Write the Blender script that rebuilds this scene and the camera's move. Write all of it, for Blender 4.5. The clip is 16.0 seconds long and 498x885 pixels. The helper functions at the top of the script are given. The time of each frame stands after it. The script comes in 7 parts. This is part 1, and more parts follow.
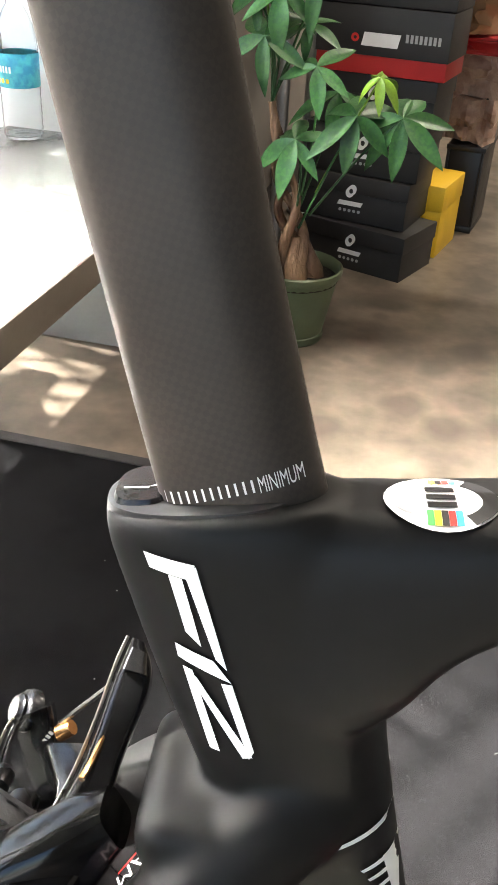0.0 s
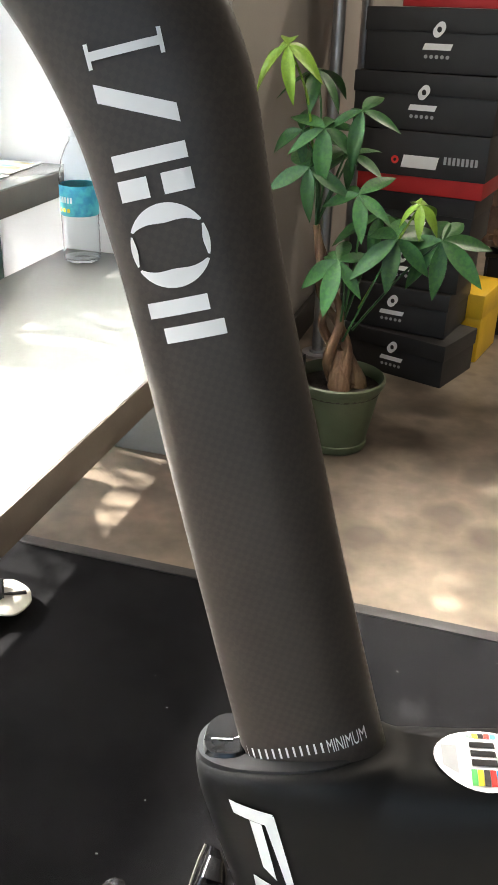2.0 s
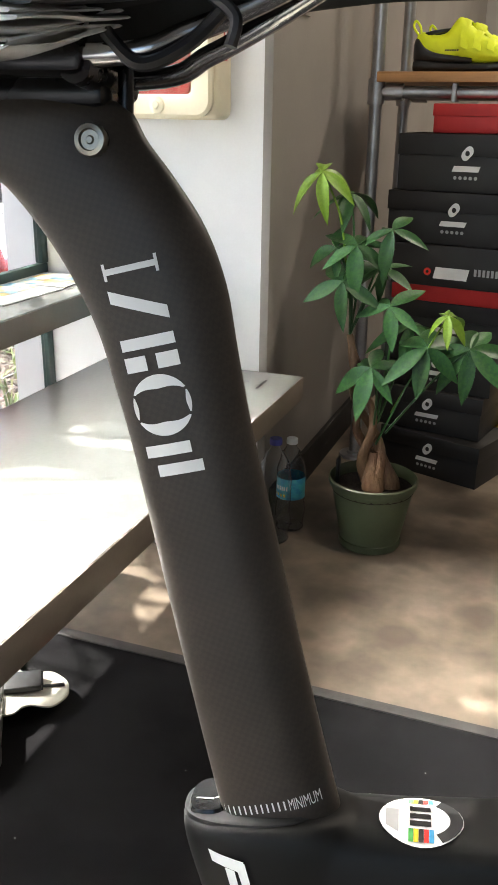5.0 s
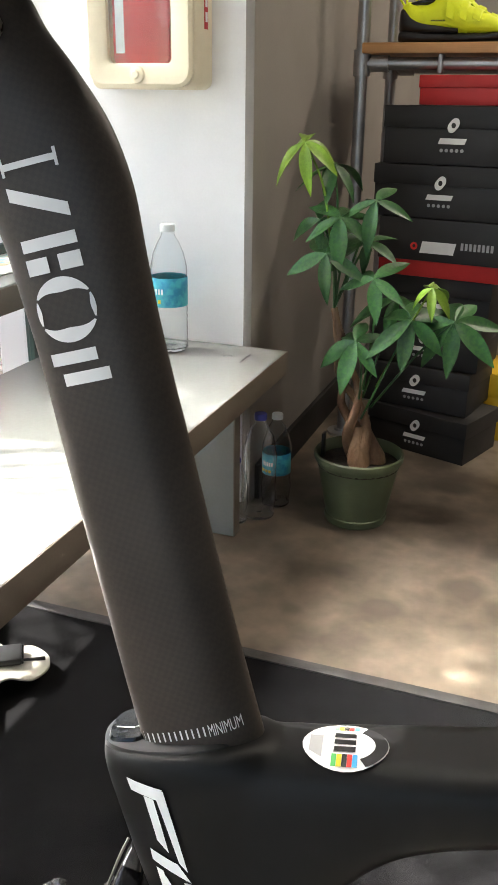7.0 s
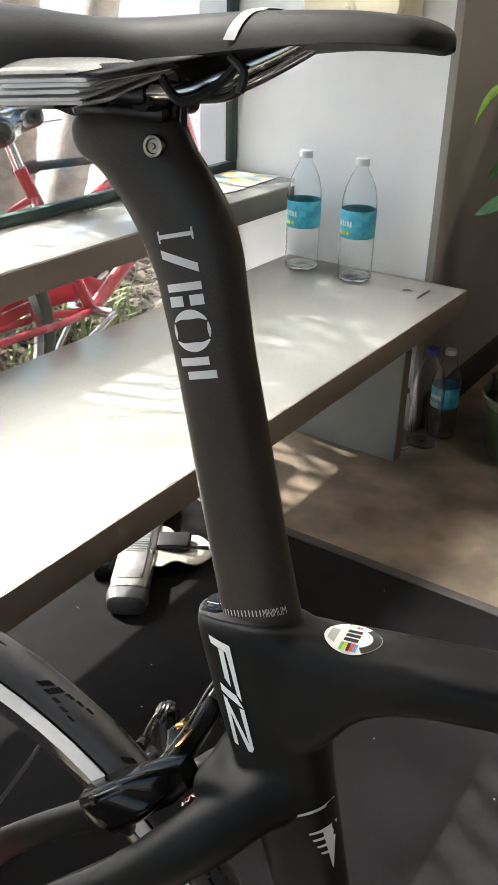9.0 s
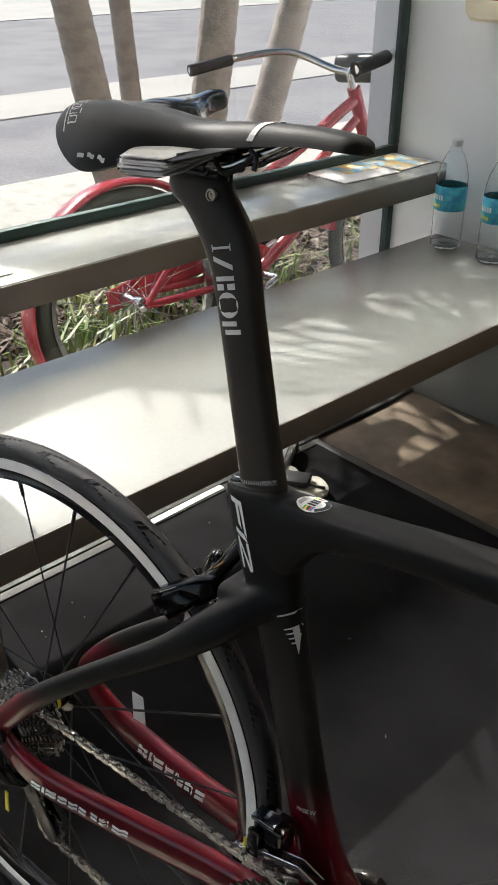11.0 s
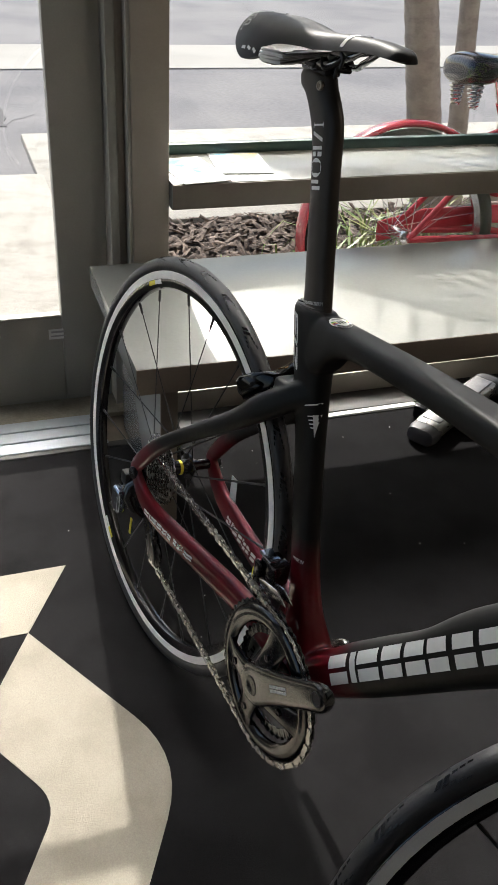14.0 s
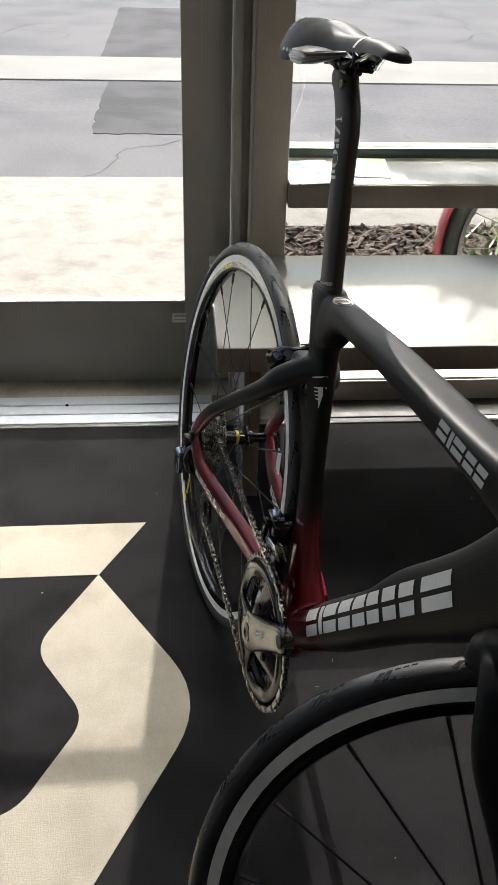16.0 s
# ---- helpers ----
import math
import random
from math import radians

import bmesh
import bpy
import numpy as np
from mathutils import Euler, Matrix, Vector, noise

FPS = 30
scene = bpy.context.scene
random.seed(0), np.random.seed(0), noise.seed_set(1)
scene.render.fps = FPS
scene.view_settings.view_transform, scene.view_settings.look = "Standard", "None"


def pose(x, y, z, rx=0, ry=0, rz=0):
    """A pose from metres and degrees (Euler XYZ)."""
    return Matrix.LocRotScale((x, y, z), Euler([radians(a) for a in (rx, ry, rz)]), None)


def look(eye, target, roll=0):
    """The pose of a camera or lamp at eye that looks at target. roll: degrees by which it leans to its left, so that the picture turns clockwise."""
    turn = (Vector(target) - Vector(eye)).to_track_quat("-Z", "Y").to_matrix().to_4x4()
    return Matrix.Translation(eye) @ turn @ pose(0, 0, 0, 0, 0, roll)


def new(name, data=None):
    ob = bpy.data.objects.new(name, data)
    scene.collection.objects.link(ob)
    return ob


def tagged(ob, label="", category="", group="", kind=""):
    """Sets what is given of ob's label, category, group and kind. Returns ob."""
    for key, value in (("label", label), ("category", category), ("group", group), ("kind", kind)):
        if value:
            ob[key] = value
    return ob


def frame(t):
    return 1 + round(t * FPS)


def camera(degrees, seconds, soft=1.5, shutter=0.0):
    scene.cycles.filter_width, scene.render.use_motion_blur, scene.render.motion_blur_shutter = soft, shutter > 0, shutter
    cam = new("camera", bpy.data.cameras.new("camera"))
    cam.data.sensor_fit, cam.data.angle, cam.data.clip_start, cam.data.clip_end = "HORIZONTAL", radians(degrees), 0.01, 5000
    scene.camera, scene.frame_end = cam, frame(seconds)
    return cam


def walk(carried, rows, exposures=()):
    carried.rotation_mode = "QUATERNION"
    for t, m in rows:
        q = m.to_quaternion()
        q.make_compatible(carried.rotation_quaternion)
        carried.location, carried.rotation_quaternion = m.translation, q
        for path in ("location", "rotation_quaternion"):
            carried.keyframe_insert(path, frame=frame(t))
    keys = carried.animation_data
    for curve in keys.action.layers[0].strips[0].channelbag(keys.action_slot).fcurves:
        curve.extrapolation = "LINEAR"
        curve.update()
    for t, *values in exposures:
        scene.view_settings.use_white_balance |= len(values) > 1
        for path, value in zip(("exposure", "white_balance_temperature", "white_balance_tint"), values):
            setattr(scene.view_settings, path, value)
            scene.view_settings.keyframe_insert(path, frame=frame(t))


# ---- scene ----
cam = camera(31.8, 16.0)
PATH = [
    (0, (0.2963, -0.0888, 0.8495), (-0.0654, 1.4505, -0.1458), 3.30),
    (0.5, (0.2963, -0.0916, 0.8692), (-0.0944, 1.4757, -0.0729), 3.10),
    (1, (0.2935, -0.0953, 0.8850), (-0.1355, 1.4804, -0.0234), 2.50),
    (1.5, (0.2897, -0.0953, 0.9056), (-0.1598, 1.4879, 0.0206), 2.10),
    (2, (0.2879, -0.1028, 0.9206), (-0.1888, 1.4935, 0.0729), 1.70),
    (2.5, (0.2888, -0.1112, 0.9336), (-0.2243, 1.4963, 0.1299), 1.20),
    (3, (0.2916, -0.1215, 0.9430), (-0.2477, 1.5009, 0.1869), 1.30),
    (3.5, (0.2916, -0.1327, 0.9495), (-0.2748, 1.4963, 0.2299), 1.60),
    (3.7, (0.2944, -0.1364, 0.9514), (-0.2832, 1.4925, 0.2402), 1.50),
    (6, (0.3458, -0.1542, 0.9570), (-0.2570, 1.4935, 0.3121), 0.60),
    (6.5, (0.3486, -0.1458, 0.9467), (-0.2551, 1.4963, 0.2897), 0.30),
    (7, (0.3533, -0.1393, 0.9290), (-0.2374, 1.4944, 0.2393), 0.70),
    (7.5, (0.3551, -0.1383, 0.9224), (-0.2383, 1.4766, 0.1916), 1.10),
    (8, (0.3561, -0.1523, 0.9430), (-0.2430, 1.4374, 0.1626), 2.60),
    (8.5, (0.3879, -0.1822, 0.9785), (-0.3000, 1.3290, 0.1215), 1.60),
    (8.7, (0.4112, -0.1981, 0.9953), (-0.3449, 1.2794, 0.1355), 1.50),
    (9, (0.4495, -0.2196, 1.0150), (-0.4636, 1.1589, 0.1421), 1.30),
    (9.2, (0.4804, -0.2234, 1.0215), (-0.4963, 1.0897, 0.1196), 1.40),
    (11.3, (0.7411, -0.3486, 1.1336), (-0.4748, 0.7037, 0.1794), 0.40),
    (11.5, (0.7729, -0.3411, 1.1374), (-0.4766, 0.6607, 0.1738), 0.50),
    (12, (0.8551, -0.3084, 1.1598), (-0.5000, 0.5346, 0.1869), 0.80),
    (12.5, (0.9140, -0.2869, 1.1495), (-0.4850, 0.4766, 0.1720), 1.00),
    (13, (0.9607, -0.2776, 1.1467), (-0.4598, 0.4467, 0.1720), 1.50),
    (13.5, (1.0402, -0.3009, 1.1439), (-0.4215, 0.3364, 0.1682), 2.60),
    (14, (1.1168, -0.2981, 1.1411), (-0.3514, 0.2411, 0.1168), 3.70),
    (14.5, (1.1551, -0.2458, 1.1383), (-0.3439, 0.1093, 0.0804), 2.80),
    (15, (1.1860, -0.1738, 1.1393), (-0.3411, 0.0299, 0.0804), 1.80),
    (15.5, (1.2262, -0.1308, 1.1514), (-0.3290, 0.0224, 0.1252), 1.30),
    (16, (1.2822, -0.0972, 1.1514), (-0.2813, 0.0439, 0.1383), 1.70),
]
walk(cam, [(t, look(eye, target, roll)) for t, eye, target, roll in PATH],
     exposures=((0, 2.75), (1.5, 2.4), (3.5, 2.1), (7, 2.05), (8.5, 1.8), (9.2, 1.45), (11.5, 0.55), (16, 0.55)))

# ---- world, sun ----
SUN_DIR = Vector((1.0, -0.07, -0.885)).normalized()
world = bpy.data.worlds.new("world")
scene.world = world
world.use_nodes = True
wn, wl = world.node_tree.nodes, world.node_tree.links
sky = wn.new("ShaderNodeTexSky")
sky.sky_type = "NISHITA"
sky.sun_disc = False
sky.sun_elevation = math.asin(-SUN_DIR.z)
sky.sun_rotation = radians(266)
wl.new(sky.outputs[0], wn["Background"].inputs[0])
wn["Background"].inputs[1].default_value = 0.09
sun = new("sun", bpy.data.lights.new("sun", "SUN"))
sun.data.energy, sun.data.angle, sun.data.color = 5.0, radians(0.6), (1.0, 0.955, 0.88)
sun.matrix_world = Matrix.Translation((-6, 1, 6)) @ SUN_DIR.to_track_quat("-Z", "Y").to_matrix().to_4x4()


# warm unseen fill lamps added under the ceiling
FILL_LAMPS = ((0.8, 1.3, 4.0), (1.5, 3.6, 12.0))
for lx, ly, watts in FILL_LAMPS:
    lamp = new("fill_light", bpy.data.lights.new("fill_light", "AREA"))
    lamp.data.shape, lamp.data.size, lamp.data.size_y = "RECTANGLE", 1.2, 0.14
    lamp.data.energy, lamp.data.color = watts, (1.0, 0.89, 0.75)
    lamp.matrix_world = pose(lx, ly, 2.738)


# ---- materials ----
def material(name, base, rough=0.6, metal=0.0, vary=0.15, scale=8.0, fine=90.0, bump=0.1, dist=0.002, second=None, coat=0.0,
             rough_vary=0.1, stretch=(1, 1, 1), patch=(0.45, 0.6), per_object=0.0, spec=0.5):
    """A surface with colour variation at two scales, uneven gloss and fine relief."""
    m = bpy.data.materials.new(name)
    m.use_nodes = True
    n, l = m.node_tree.nodes, m.node_tree.links
    b = n["Principled BSDF"]
    tc, mp = n.new("ShaderNodeTexCoord"), n.new("ShaderNodeMapping")
    mp.inputs["Scale"].default_value = stretch
    l.new(tc.outputs["Object"], mp.inputs[0])
    big, small = n.new("ShaderNodeTexNoise"), n.new("ShaderNodeTexNoise")
    for t, s, d in ((big, scale, 5), (small, fine, 3)):
        t.inputs["Scale"].default_value, t.inputs["Detail"].default_value = s, d
        l.new(mp.outputs[0], t.inputs["Vector"])
    ramp = n.new("ShaderNodeMapRange")
    ramp.inputs["From Min"].default_value, ramp.inputs["From Max"].default_value = patch
    l.new(big.outputs["Fac"], ramp.inputs["Value"])
    dark = [c * (1 - vary) for c in base] if second is None else second
    mix = n.new("ShaderNodeMix")
    mix.data_type = "RGBA"
    mix.inputs["A"].default_value, mix.inputs["B"].default_value = (*base, 1), (*dark, 1)
    l.new(ramp.outputs[0], mix.inputs["Factor"])
    hsv = n.new("ShaderNodeHueSaturation")
    mr = n.new("ShaderNodeMapRange")
    mr.inputs["To Min"].default_value, mr.inputs["To Max"].default_value = 1 - vary, 1 + vary
    l.new(small.outputs["Fac"], mr.inputs["Value"])
    value = mr.outputs[0]
    if per_object:
        info, mr2, mul = n.new("ShaderNodeObjectInfo"), n.new("ShaderNodeMapRange"), n.new("ShaderNodeMath")
        mr2.inputs["To Min"].default_value, mr2.inputs["To Max"].default_value = 1 - per_object, 1 + per_object
        mul.operation = "MULTIPLY"
        l.new(info.outputs["Random"], mr2.inputs["Value"])
        l.new(mr2.outputs[0], mul.inputs[0])
        l.new(value, mul.inputs[1])
        value = mul.outputs[0]
    l.new(value, hsv.inputs["Value"])
    l.new(mix.outputs["Result"], hsv.inputs["Color"])
    l.new(hsv.outputs[0], b.inputs["Base Color"])
    rr = n.new("ShaderNodeMapRange")
    rr.inputs["To Min"].default_value, rr.inputs["To Max"].default_value = max(0.02, rough - rough_vary), min(1, rough + rough_vary)
    l.new(big.outputs["Fac"], rr.inputs["Value"])
    l.new(rr.outputs[0], b.inputs["Roughness"])
    b.inputs["Metallic"].default_value = metal
    b.inputs["Coat Weight"].default_value = coat
    b.inputs["Coat Roughness"].default_value = 0.06
    b.inputs["Specular IOR Level"].default_value = spec
    if bump:
        bp = n.new("ShaderNodeBump")
        bp.inputs["Strength"].default_value, bp.inputs["Distance"].default_value = bump, dist
        l.new(small.outputs["Fac"], bp.inputs["Height"])
        l.new(bp.outputs[0], b.inputs["Normal"])
    return m


def glass_material(name, tint=(1, 1, 1), rough=0.0, ior=1.45):
    m = bpy.data.materials.new(name)
    m.use_nodes = True
    b = m.node_tree.nodes["Principled BSDF"]
    b.inputs["Base Color"].default_value = (*tint, 1)
    b.inputs["Roughness"].default_value, b.inputs["IOR"].default_value = rough, ior
    b.inputs["Transmission Weight"].default_value = 1.0
    return m


def carbon_material(name, base):
    """Matt carbon with a faint twill weave."""
    m = material(name, base, 0.42, 0, 0.12, 30, 400, 0.03, 0.0005, rough_vary=0.05, spec=0.34)
    n, l = m.node_tree.nodes, m.node_tree.links
    b = n["Principled BSDF"]
    tc, mp = n.new("ShaderNodeTexCoord"), n.new("ShaderNodeMapping")
    mp.inputs["Rotation"].default_value = (0, radians(45 - 16), 0)
    l.new(tc.outputs["Object"], mp.inputs[0])
    ch = n.new("ShaderNodeTexChecker")
    ch.inputs["Scale"].default_value = 640
    ch.inputs["Color1"].default_value, ch.inputs["Color2"].default_value = (0.50, 0.50, 0.50, 1), (0.38, 0.38, 0.38, 1)
    l.new(mp.outputs[0], ch.inputs["Vector"])
    l.new(ch.outputs["Color"], b.inputs["Roughness"])
    tow, mul = n.new("ShaderNodeMapRange"), n.new("ShaderNodeMix")
    tow.inputs["From Min"].default_value, tow.inputs["From Max"].default_value = 0.38, 0.50
    tow.inputs["To Min"].default_value, tow.inputs["To Max"].default_value = 0.90, 1.06
    l.new(ch.outputs["Color"], tow.inputs["Value"])
    mul.data_type, mul.blend_type = "RGBA", "MULTIPLY"
    mul.inputs["Factor"].default_value = 1.0
    l.new(b.inputs["Base Color"].links[0].from_socket, mul.inputs["A"])
    l.new(tow.outputs[0], mul.inputs["B"])
    l.new(mul.outputs["Result"], b.inputs["Base Color"])
    return m


def frame_paint(name):
    """Matt black carbon paint that fades into glossy dark red round the bottom bracket and the dropouts."""
    m = bpy.data.materials.new(name)
    m.use_nodes = True
    n, l = m.node_tree.nodes, m.node_tree.links
    b = n["Principled BSDF"]
    tc, sep = n.new("ShaderNodeTexCoord"), n.new("ShaderNodeSeparateXYZ")
    l.new(tc.outputs["Object"], sep.inputs[0])

    def calc(op, a, c, clamp=False):
        k = n.new("ShaderNodeMath")
        k.operation, k.use_clamp = op, clamp
        for i, v in enumerate((a, c)):
            if isinstance(v, (int, float)):
                k.inputs[i].default_value = v
            else:
                l.new(v, k.inputs[i])
        return k.outputs[0]
    x, z = sep.outputs["X"], sep.outputs["Z"]
    # height above a line that climbs behind the seat tube and sinks along the down tube
    ahead = calc("MULTIPLY", calc("MAXIMUM", calc("SUBTRACT", x, 0.41), 0.0), -0.62)
    behind = calc("MULTIPLY", calc("MAXIMUM", calc("SUBTRACT", 0.25, x), 0.0), -0.12)
    noise_t = n.new("ShaderNodeTexNoise")
    noise_t.inputs["Scale"].default_value = 60
    l.new(tc.outputs["Object"], noise_t.inputs["Vector"])
    jitter = calc("MULTIPLY", noise_t.outputs["Fac"], 0.02)
    line = calc("ADD", calc("ADD", ahead, behind), jitter)
    fac = calc("DIVIDE", calc("SUBTRACT", calc("ADD", line, 0.105), z), 0.05, True)
    mix = n.new("ShaderNodeMix")
    mix.data_type = "RGBA"
    mix.inputs["A"].default_value, mix.inputs["B"].default_value = (0.0028, 0.0027, 0.0028, 1), (0.115, 0.0045, 0.010, 1)
    l.new(fac, mix.inputs["Factor"])
    l.new(mix.outputs["Result"], b.inputs["Base Color"])
    l.new(calc("SUBTRACT", 0.50, calc("MULTIPLY", fac, 0.16)), b.inputs["Roughness"])
    l.new(calc("SUBTRACT", 0.29, calc("MULTIPLY", fac, 0.19)), b.inputs["Specular IOR Level"])
    l.new(fac, b.inputs["Coat Weight"])
    b.inputs["Coat Roughness"].default_value = 0.035
    return m


def concrete_material(name):
    """Sealed brown concrete: cloudy tone, dark round stains and an uneven shine."""
    m = material(name, (0.200, 0.160, 0.121), 0.24, 0, 0.26, 6.5, 34, 0.05, 0.002, second=(0.100, 0.079, 0.060), rough_vary=0.0, patch=(0.40, 0.64))
    n, l = m.node_tree.nodes, m.node_tree.links
    b = n["Principled BSDF"]
    tc = n.new("ShaderNodeTexCoord")
    warp, add = n.new("ShaderNodeTexNoise"), n.new("ShaderNodeMixRGB")
    warp.inputs["Scale"].default_value, warp.inputs["Detail"].default_value = 7.0, 1
    l.new(tc.outputs["Object"], warp.inputs["Vector"])
    add.blend_type = "ADD"
    add.inputs["Fac"].default_value = 0.07
    l.new(tc.outputs["Object"], add.inputs[1])
    l.new(warp.outputs["Color"], add.inputs[2])
    colour = b.inputs["Base Color"].links[0].from_socket
    for scale, lo, hi, tone, depth in ((5.5, 0.34, 0.16, (0.060, 0.046, 0.036, 1), 0.75), (11.0, 0.30, 0.12, (0.105, 0.080, 0.060, 1), 0.6)):
        cell, rng, mix = n.new("ShaderNodeTexVoronoi"), n.new("ShaderNodeMapRange"), n.new("ShaderNodeMix")
        cell.inputs["Scale"].default_value = scale
        l.new(add.outputs[0], cell.inputs["Vector"])
        rng.inputs["From Min"].default_value, rng.inputs["From Max"].default_value = lo, hi
        rng.inputs["To Min"].default_value, rng.inputs["To Max"].default_value = 0.0, depth
        l.new(cell.outputs["Distance"], rng.inputs["Value"])
        mix.data_type = "RGBA"
        mix.inputs["B"].default_value = tone
        l.new(rng.outputs[0], mix.inputs["Factor"])
        l.new(colour, mix.inputs["A"])
        colour = mix.outputs["Result"]
    l.new(colour, b.inputs["Base Color"])
    gloss, rr = n.new("ShaderNodeTexNoise"), n.new("ShaderNodeMapRange")
    gloss.inputs["Scale"].default_value, gloss.inputs["Detail"].default_value = 6.0, 5
    l.new(tc.outputs["Object"], gloss.inputs["Vector"])
    rr.inputs["From Min"].default_value, rr.inputs["From Max"].default_value = 0.3, 0.7
    rr.inputs["To Min"].default_value, rr.inputs["To Max"].default_value = 0.29, 0.46
    l.new(gloss.outputs["Fac"], rr.inputs["Value"])
    l.new(rr.outputs[0], b.inputs["Roughness"])
    return m


M_CONCRETE = concrete_material("stained_concrete")
M_MAT = material("black_carpet", (0.0128, 0.0125, 0.0134), 0.95, 0, 0.3, 6, 900, 0.5, 0.002, spec=0.03)
M_CREAM = material("cream_carpet_print", (0.270, 0.249, 0.210), 0.95, 0, 0.22, 7, 500, 0.5, 0.002, spec=0.1, second=(0.235, 0.215, 0.178), patch=(0.46, 0.62))
M_RUBBER_EDGE = material("black_rubber_edge", (0.03, 0.028, 0.027), 0.6, 0, 0.2, 20, 300, 0.2)
M_BENCH = material("grey_painted_steel", (0.262, 0.270, 0.258), 0.20, 0.0, 0.06, 3, 160, 0.04, 0.001, rough_vary=0.06, spec=0.6)
# fronts of bench, legs and rail: browner and darker than M_BENCH
M_BENCH_EDGE = material("brown_grey_front_steel", (0.165, 0.135, 0.108), 0.45, 0.0, 0.08, 6, 160, 0.05)
M_FRAME = material("taupe_painted_aluminium", (0.37, 0.328, 0.282), 0.42, 0.0, 0.07, 5, 220, 0.05)
M_DOORPAINT = material("grey_painted_aluminium", (0.37, 0.358, 0.325), 0.40, 0.0, 0.07, 4, 220, 0.05)
M_SILL_METAL = material("aluminium_threshold", (0.52, 0.56, 0.62), 0.42, 0.7, 0.1, 12, 300, 0.08, stretch=(1, 0.1, 1))
M_DUSTY = material("dusty_threshold", (0.36, 0.33, 0.27), 0.8, 0, 0.25, 9, 150, 0.3)
M_GREEN = material("dark_green_window_bead", (0.018, 0.045, 0.04), 0.4, 0, 0.15)
M_WHITE = material("white_wall_paint", (0.88, 0.885, 0.89), 0.6, 0, 0.03, 3, 240, 0.06)
M_GREYWALL = material("grey_beige_surface", (0.30, 0.272, 0.245), 0.7, 0, 0.06, 4, 240, 0.08)
M_PLAINWALL = material("pale_plaster", (0.42, 0.40, 0.37), 0.8, 0, 0.05, 2, 200, 0.1)
# unseen ceiling, made dark to hold back bounced light
M_CEIL = material("dark_ceiling_low_bounce", (0.12, 0.115, 0.11), 0.8, 0, 0.04)
M_BLACKBOARD = material("black_baseboard_paint", (0.015, 0.013, 0.012), 0.5)
M_PANE = glass_material("window_glass")
M_CARBON = carbon_material("seatpost_carbon", (0.048, 0.039, 0.032))
M_PAINT = frame_paint("frame_paint")
M_BLACK = material("matt_black_plastic", (0.013, 0.013, 0.014), 0.42, 0, 0.15, 30, 300, 0.05)
M_GLOSSBLACK = material("gloss_black_metal", (0.008, 0.008, 0.009), 0.16, 0.0, 0.1, 30, 300, 0.02, coat=0.6)
M_TYRE = material("tyre_rubber", (0.036, 0.036, 0.039), 0.50, 0, 0.18, 25, 500, 0.25, 0.001)
M_TREAD = material("tyre_tread_rubber", (0.012, 0.013, 0.016), 0.25, 0, 0.18, 40, 500, 0.2, 0.001)
M_BRAKETRACK = material("machined_aluminium", (0.92, 0.90, 0.86), 0.42, 0.0, 0.06, 40, 600, 0.08, 0.0005)
M_STEEL = material("polished_steel", (0.62, 0.62, 0.63), 0.2, 1.0, 0.12, 50, 300, 0.03)
M_CHAIN = material("chain_steel", (0.56, 0.55, 0.54), 0.26, 1.0, 0.2, 80, 500, 0.05)
M_DARKSTEEL = material("dark_anodised_metal", (0.045, 0.045, 0.048), 0.26, 0.9, 0.15, 40, 300, 0.03)
M_RING = material("black_anodised_ring", (0.006, 0.006, 0.0065), 0.14, 0.0, 0.1, 30, 300, 0.02, rough_vary=0.04, spec=0.7)
M_GREYCRANK = material("satin_grey_crank", (0.055, 0.053, 0.050), 0.22, 0.7, 0.1, 40, 300, 0.02, rough_vary=0.05, coat=0.5)
M_BRAKEBLACK = material("black_anodised_brake", (0.004, 0.004, 0.0042), 0.13, 0.0, 0.1, 30, 300, 0.02, rough_vary=0.03, spec=0.4)
M_BLUESTEEL = material("polished_blue_grey_metal", (0.30, 0.36, 0.44), 0.16, 1.0, 0.1, 40, 300, 0.02)
M_CHROME = material("chrome", (0.8, 0.8, 0.8), 0.08, 1.0, 0.03, 20, 200, 0.0)
M_WHITEPRINT = material("white_print", (0.86, 0.86, 0.84), 0.5, 0, 0.03, 30, 300, 0.0)
M_GREYPRINT = material("grey_print", (0.42, 0.42, 0.42), 0.5, 0, 0.05, 30, 300, 0.0)
M_SILVERPRINT = material("silver_print", (0.70, 0.70, 0.69), 0.45, 0, 0.05, 30, 300, 0.0)
M_YELLOW = material("yellow_sticker", (0.75, 0.62, 0.03), 0.5, 0, 0.05)
M_REDPRINT = material("red_print", (0.72, 0.03, 0.02), 0.5, 0, 0.05)
M_BLUEPRINT = material("blue_print", (0.05, 0.35, 0.65), 0.5, 0, 0.05)
M_GREENPRINT = material("green_print", (0.1, 0.5, 0.12), 0.5, 0, 0.05)
M_COPPER = material("copper_alloy", (0.75, 0.38, 0.14), 0.22, 1.0, 0.08, 40, 300, 0.02)
M_SADDLE = material("saddle_microfibre", (0.012, 0.012, 0.0125), 0.5, 0, 0.12, 40, 700, 0.12, 0.0006, spec=0.28)
M_PAPER = material("white_paper", (0.8, 0.8, 0.79), 0.7, 0, 0.06, 30, 200, 0.05)
M_GLOSSPAPER = material("coated_white_paper", (0.8, 0.8, 0.79), 0.18, 0, 0.04, 30, 200, 0.0, rough_vary=0.04)
M_BRASSBOLT = material("dull_bolt_steel", (0.34, 0.31, 0.26), 0.3, 1.0, 0.15, 60, 300, 0.03)
M_CLEARBAG = glass_material("clear_plastic_bag", (1, 1, 1), 0.12, 1.2)
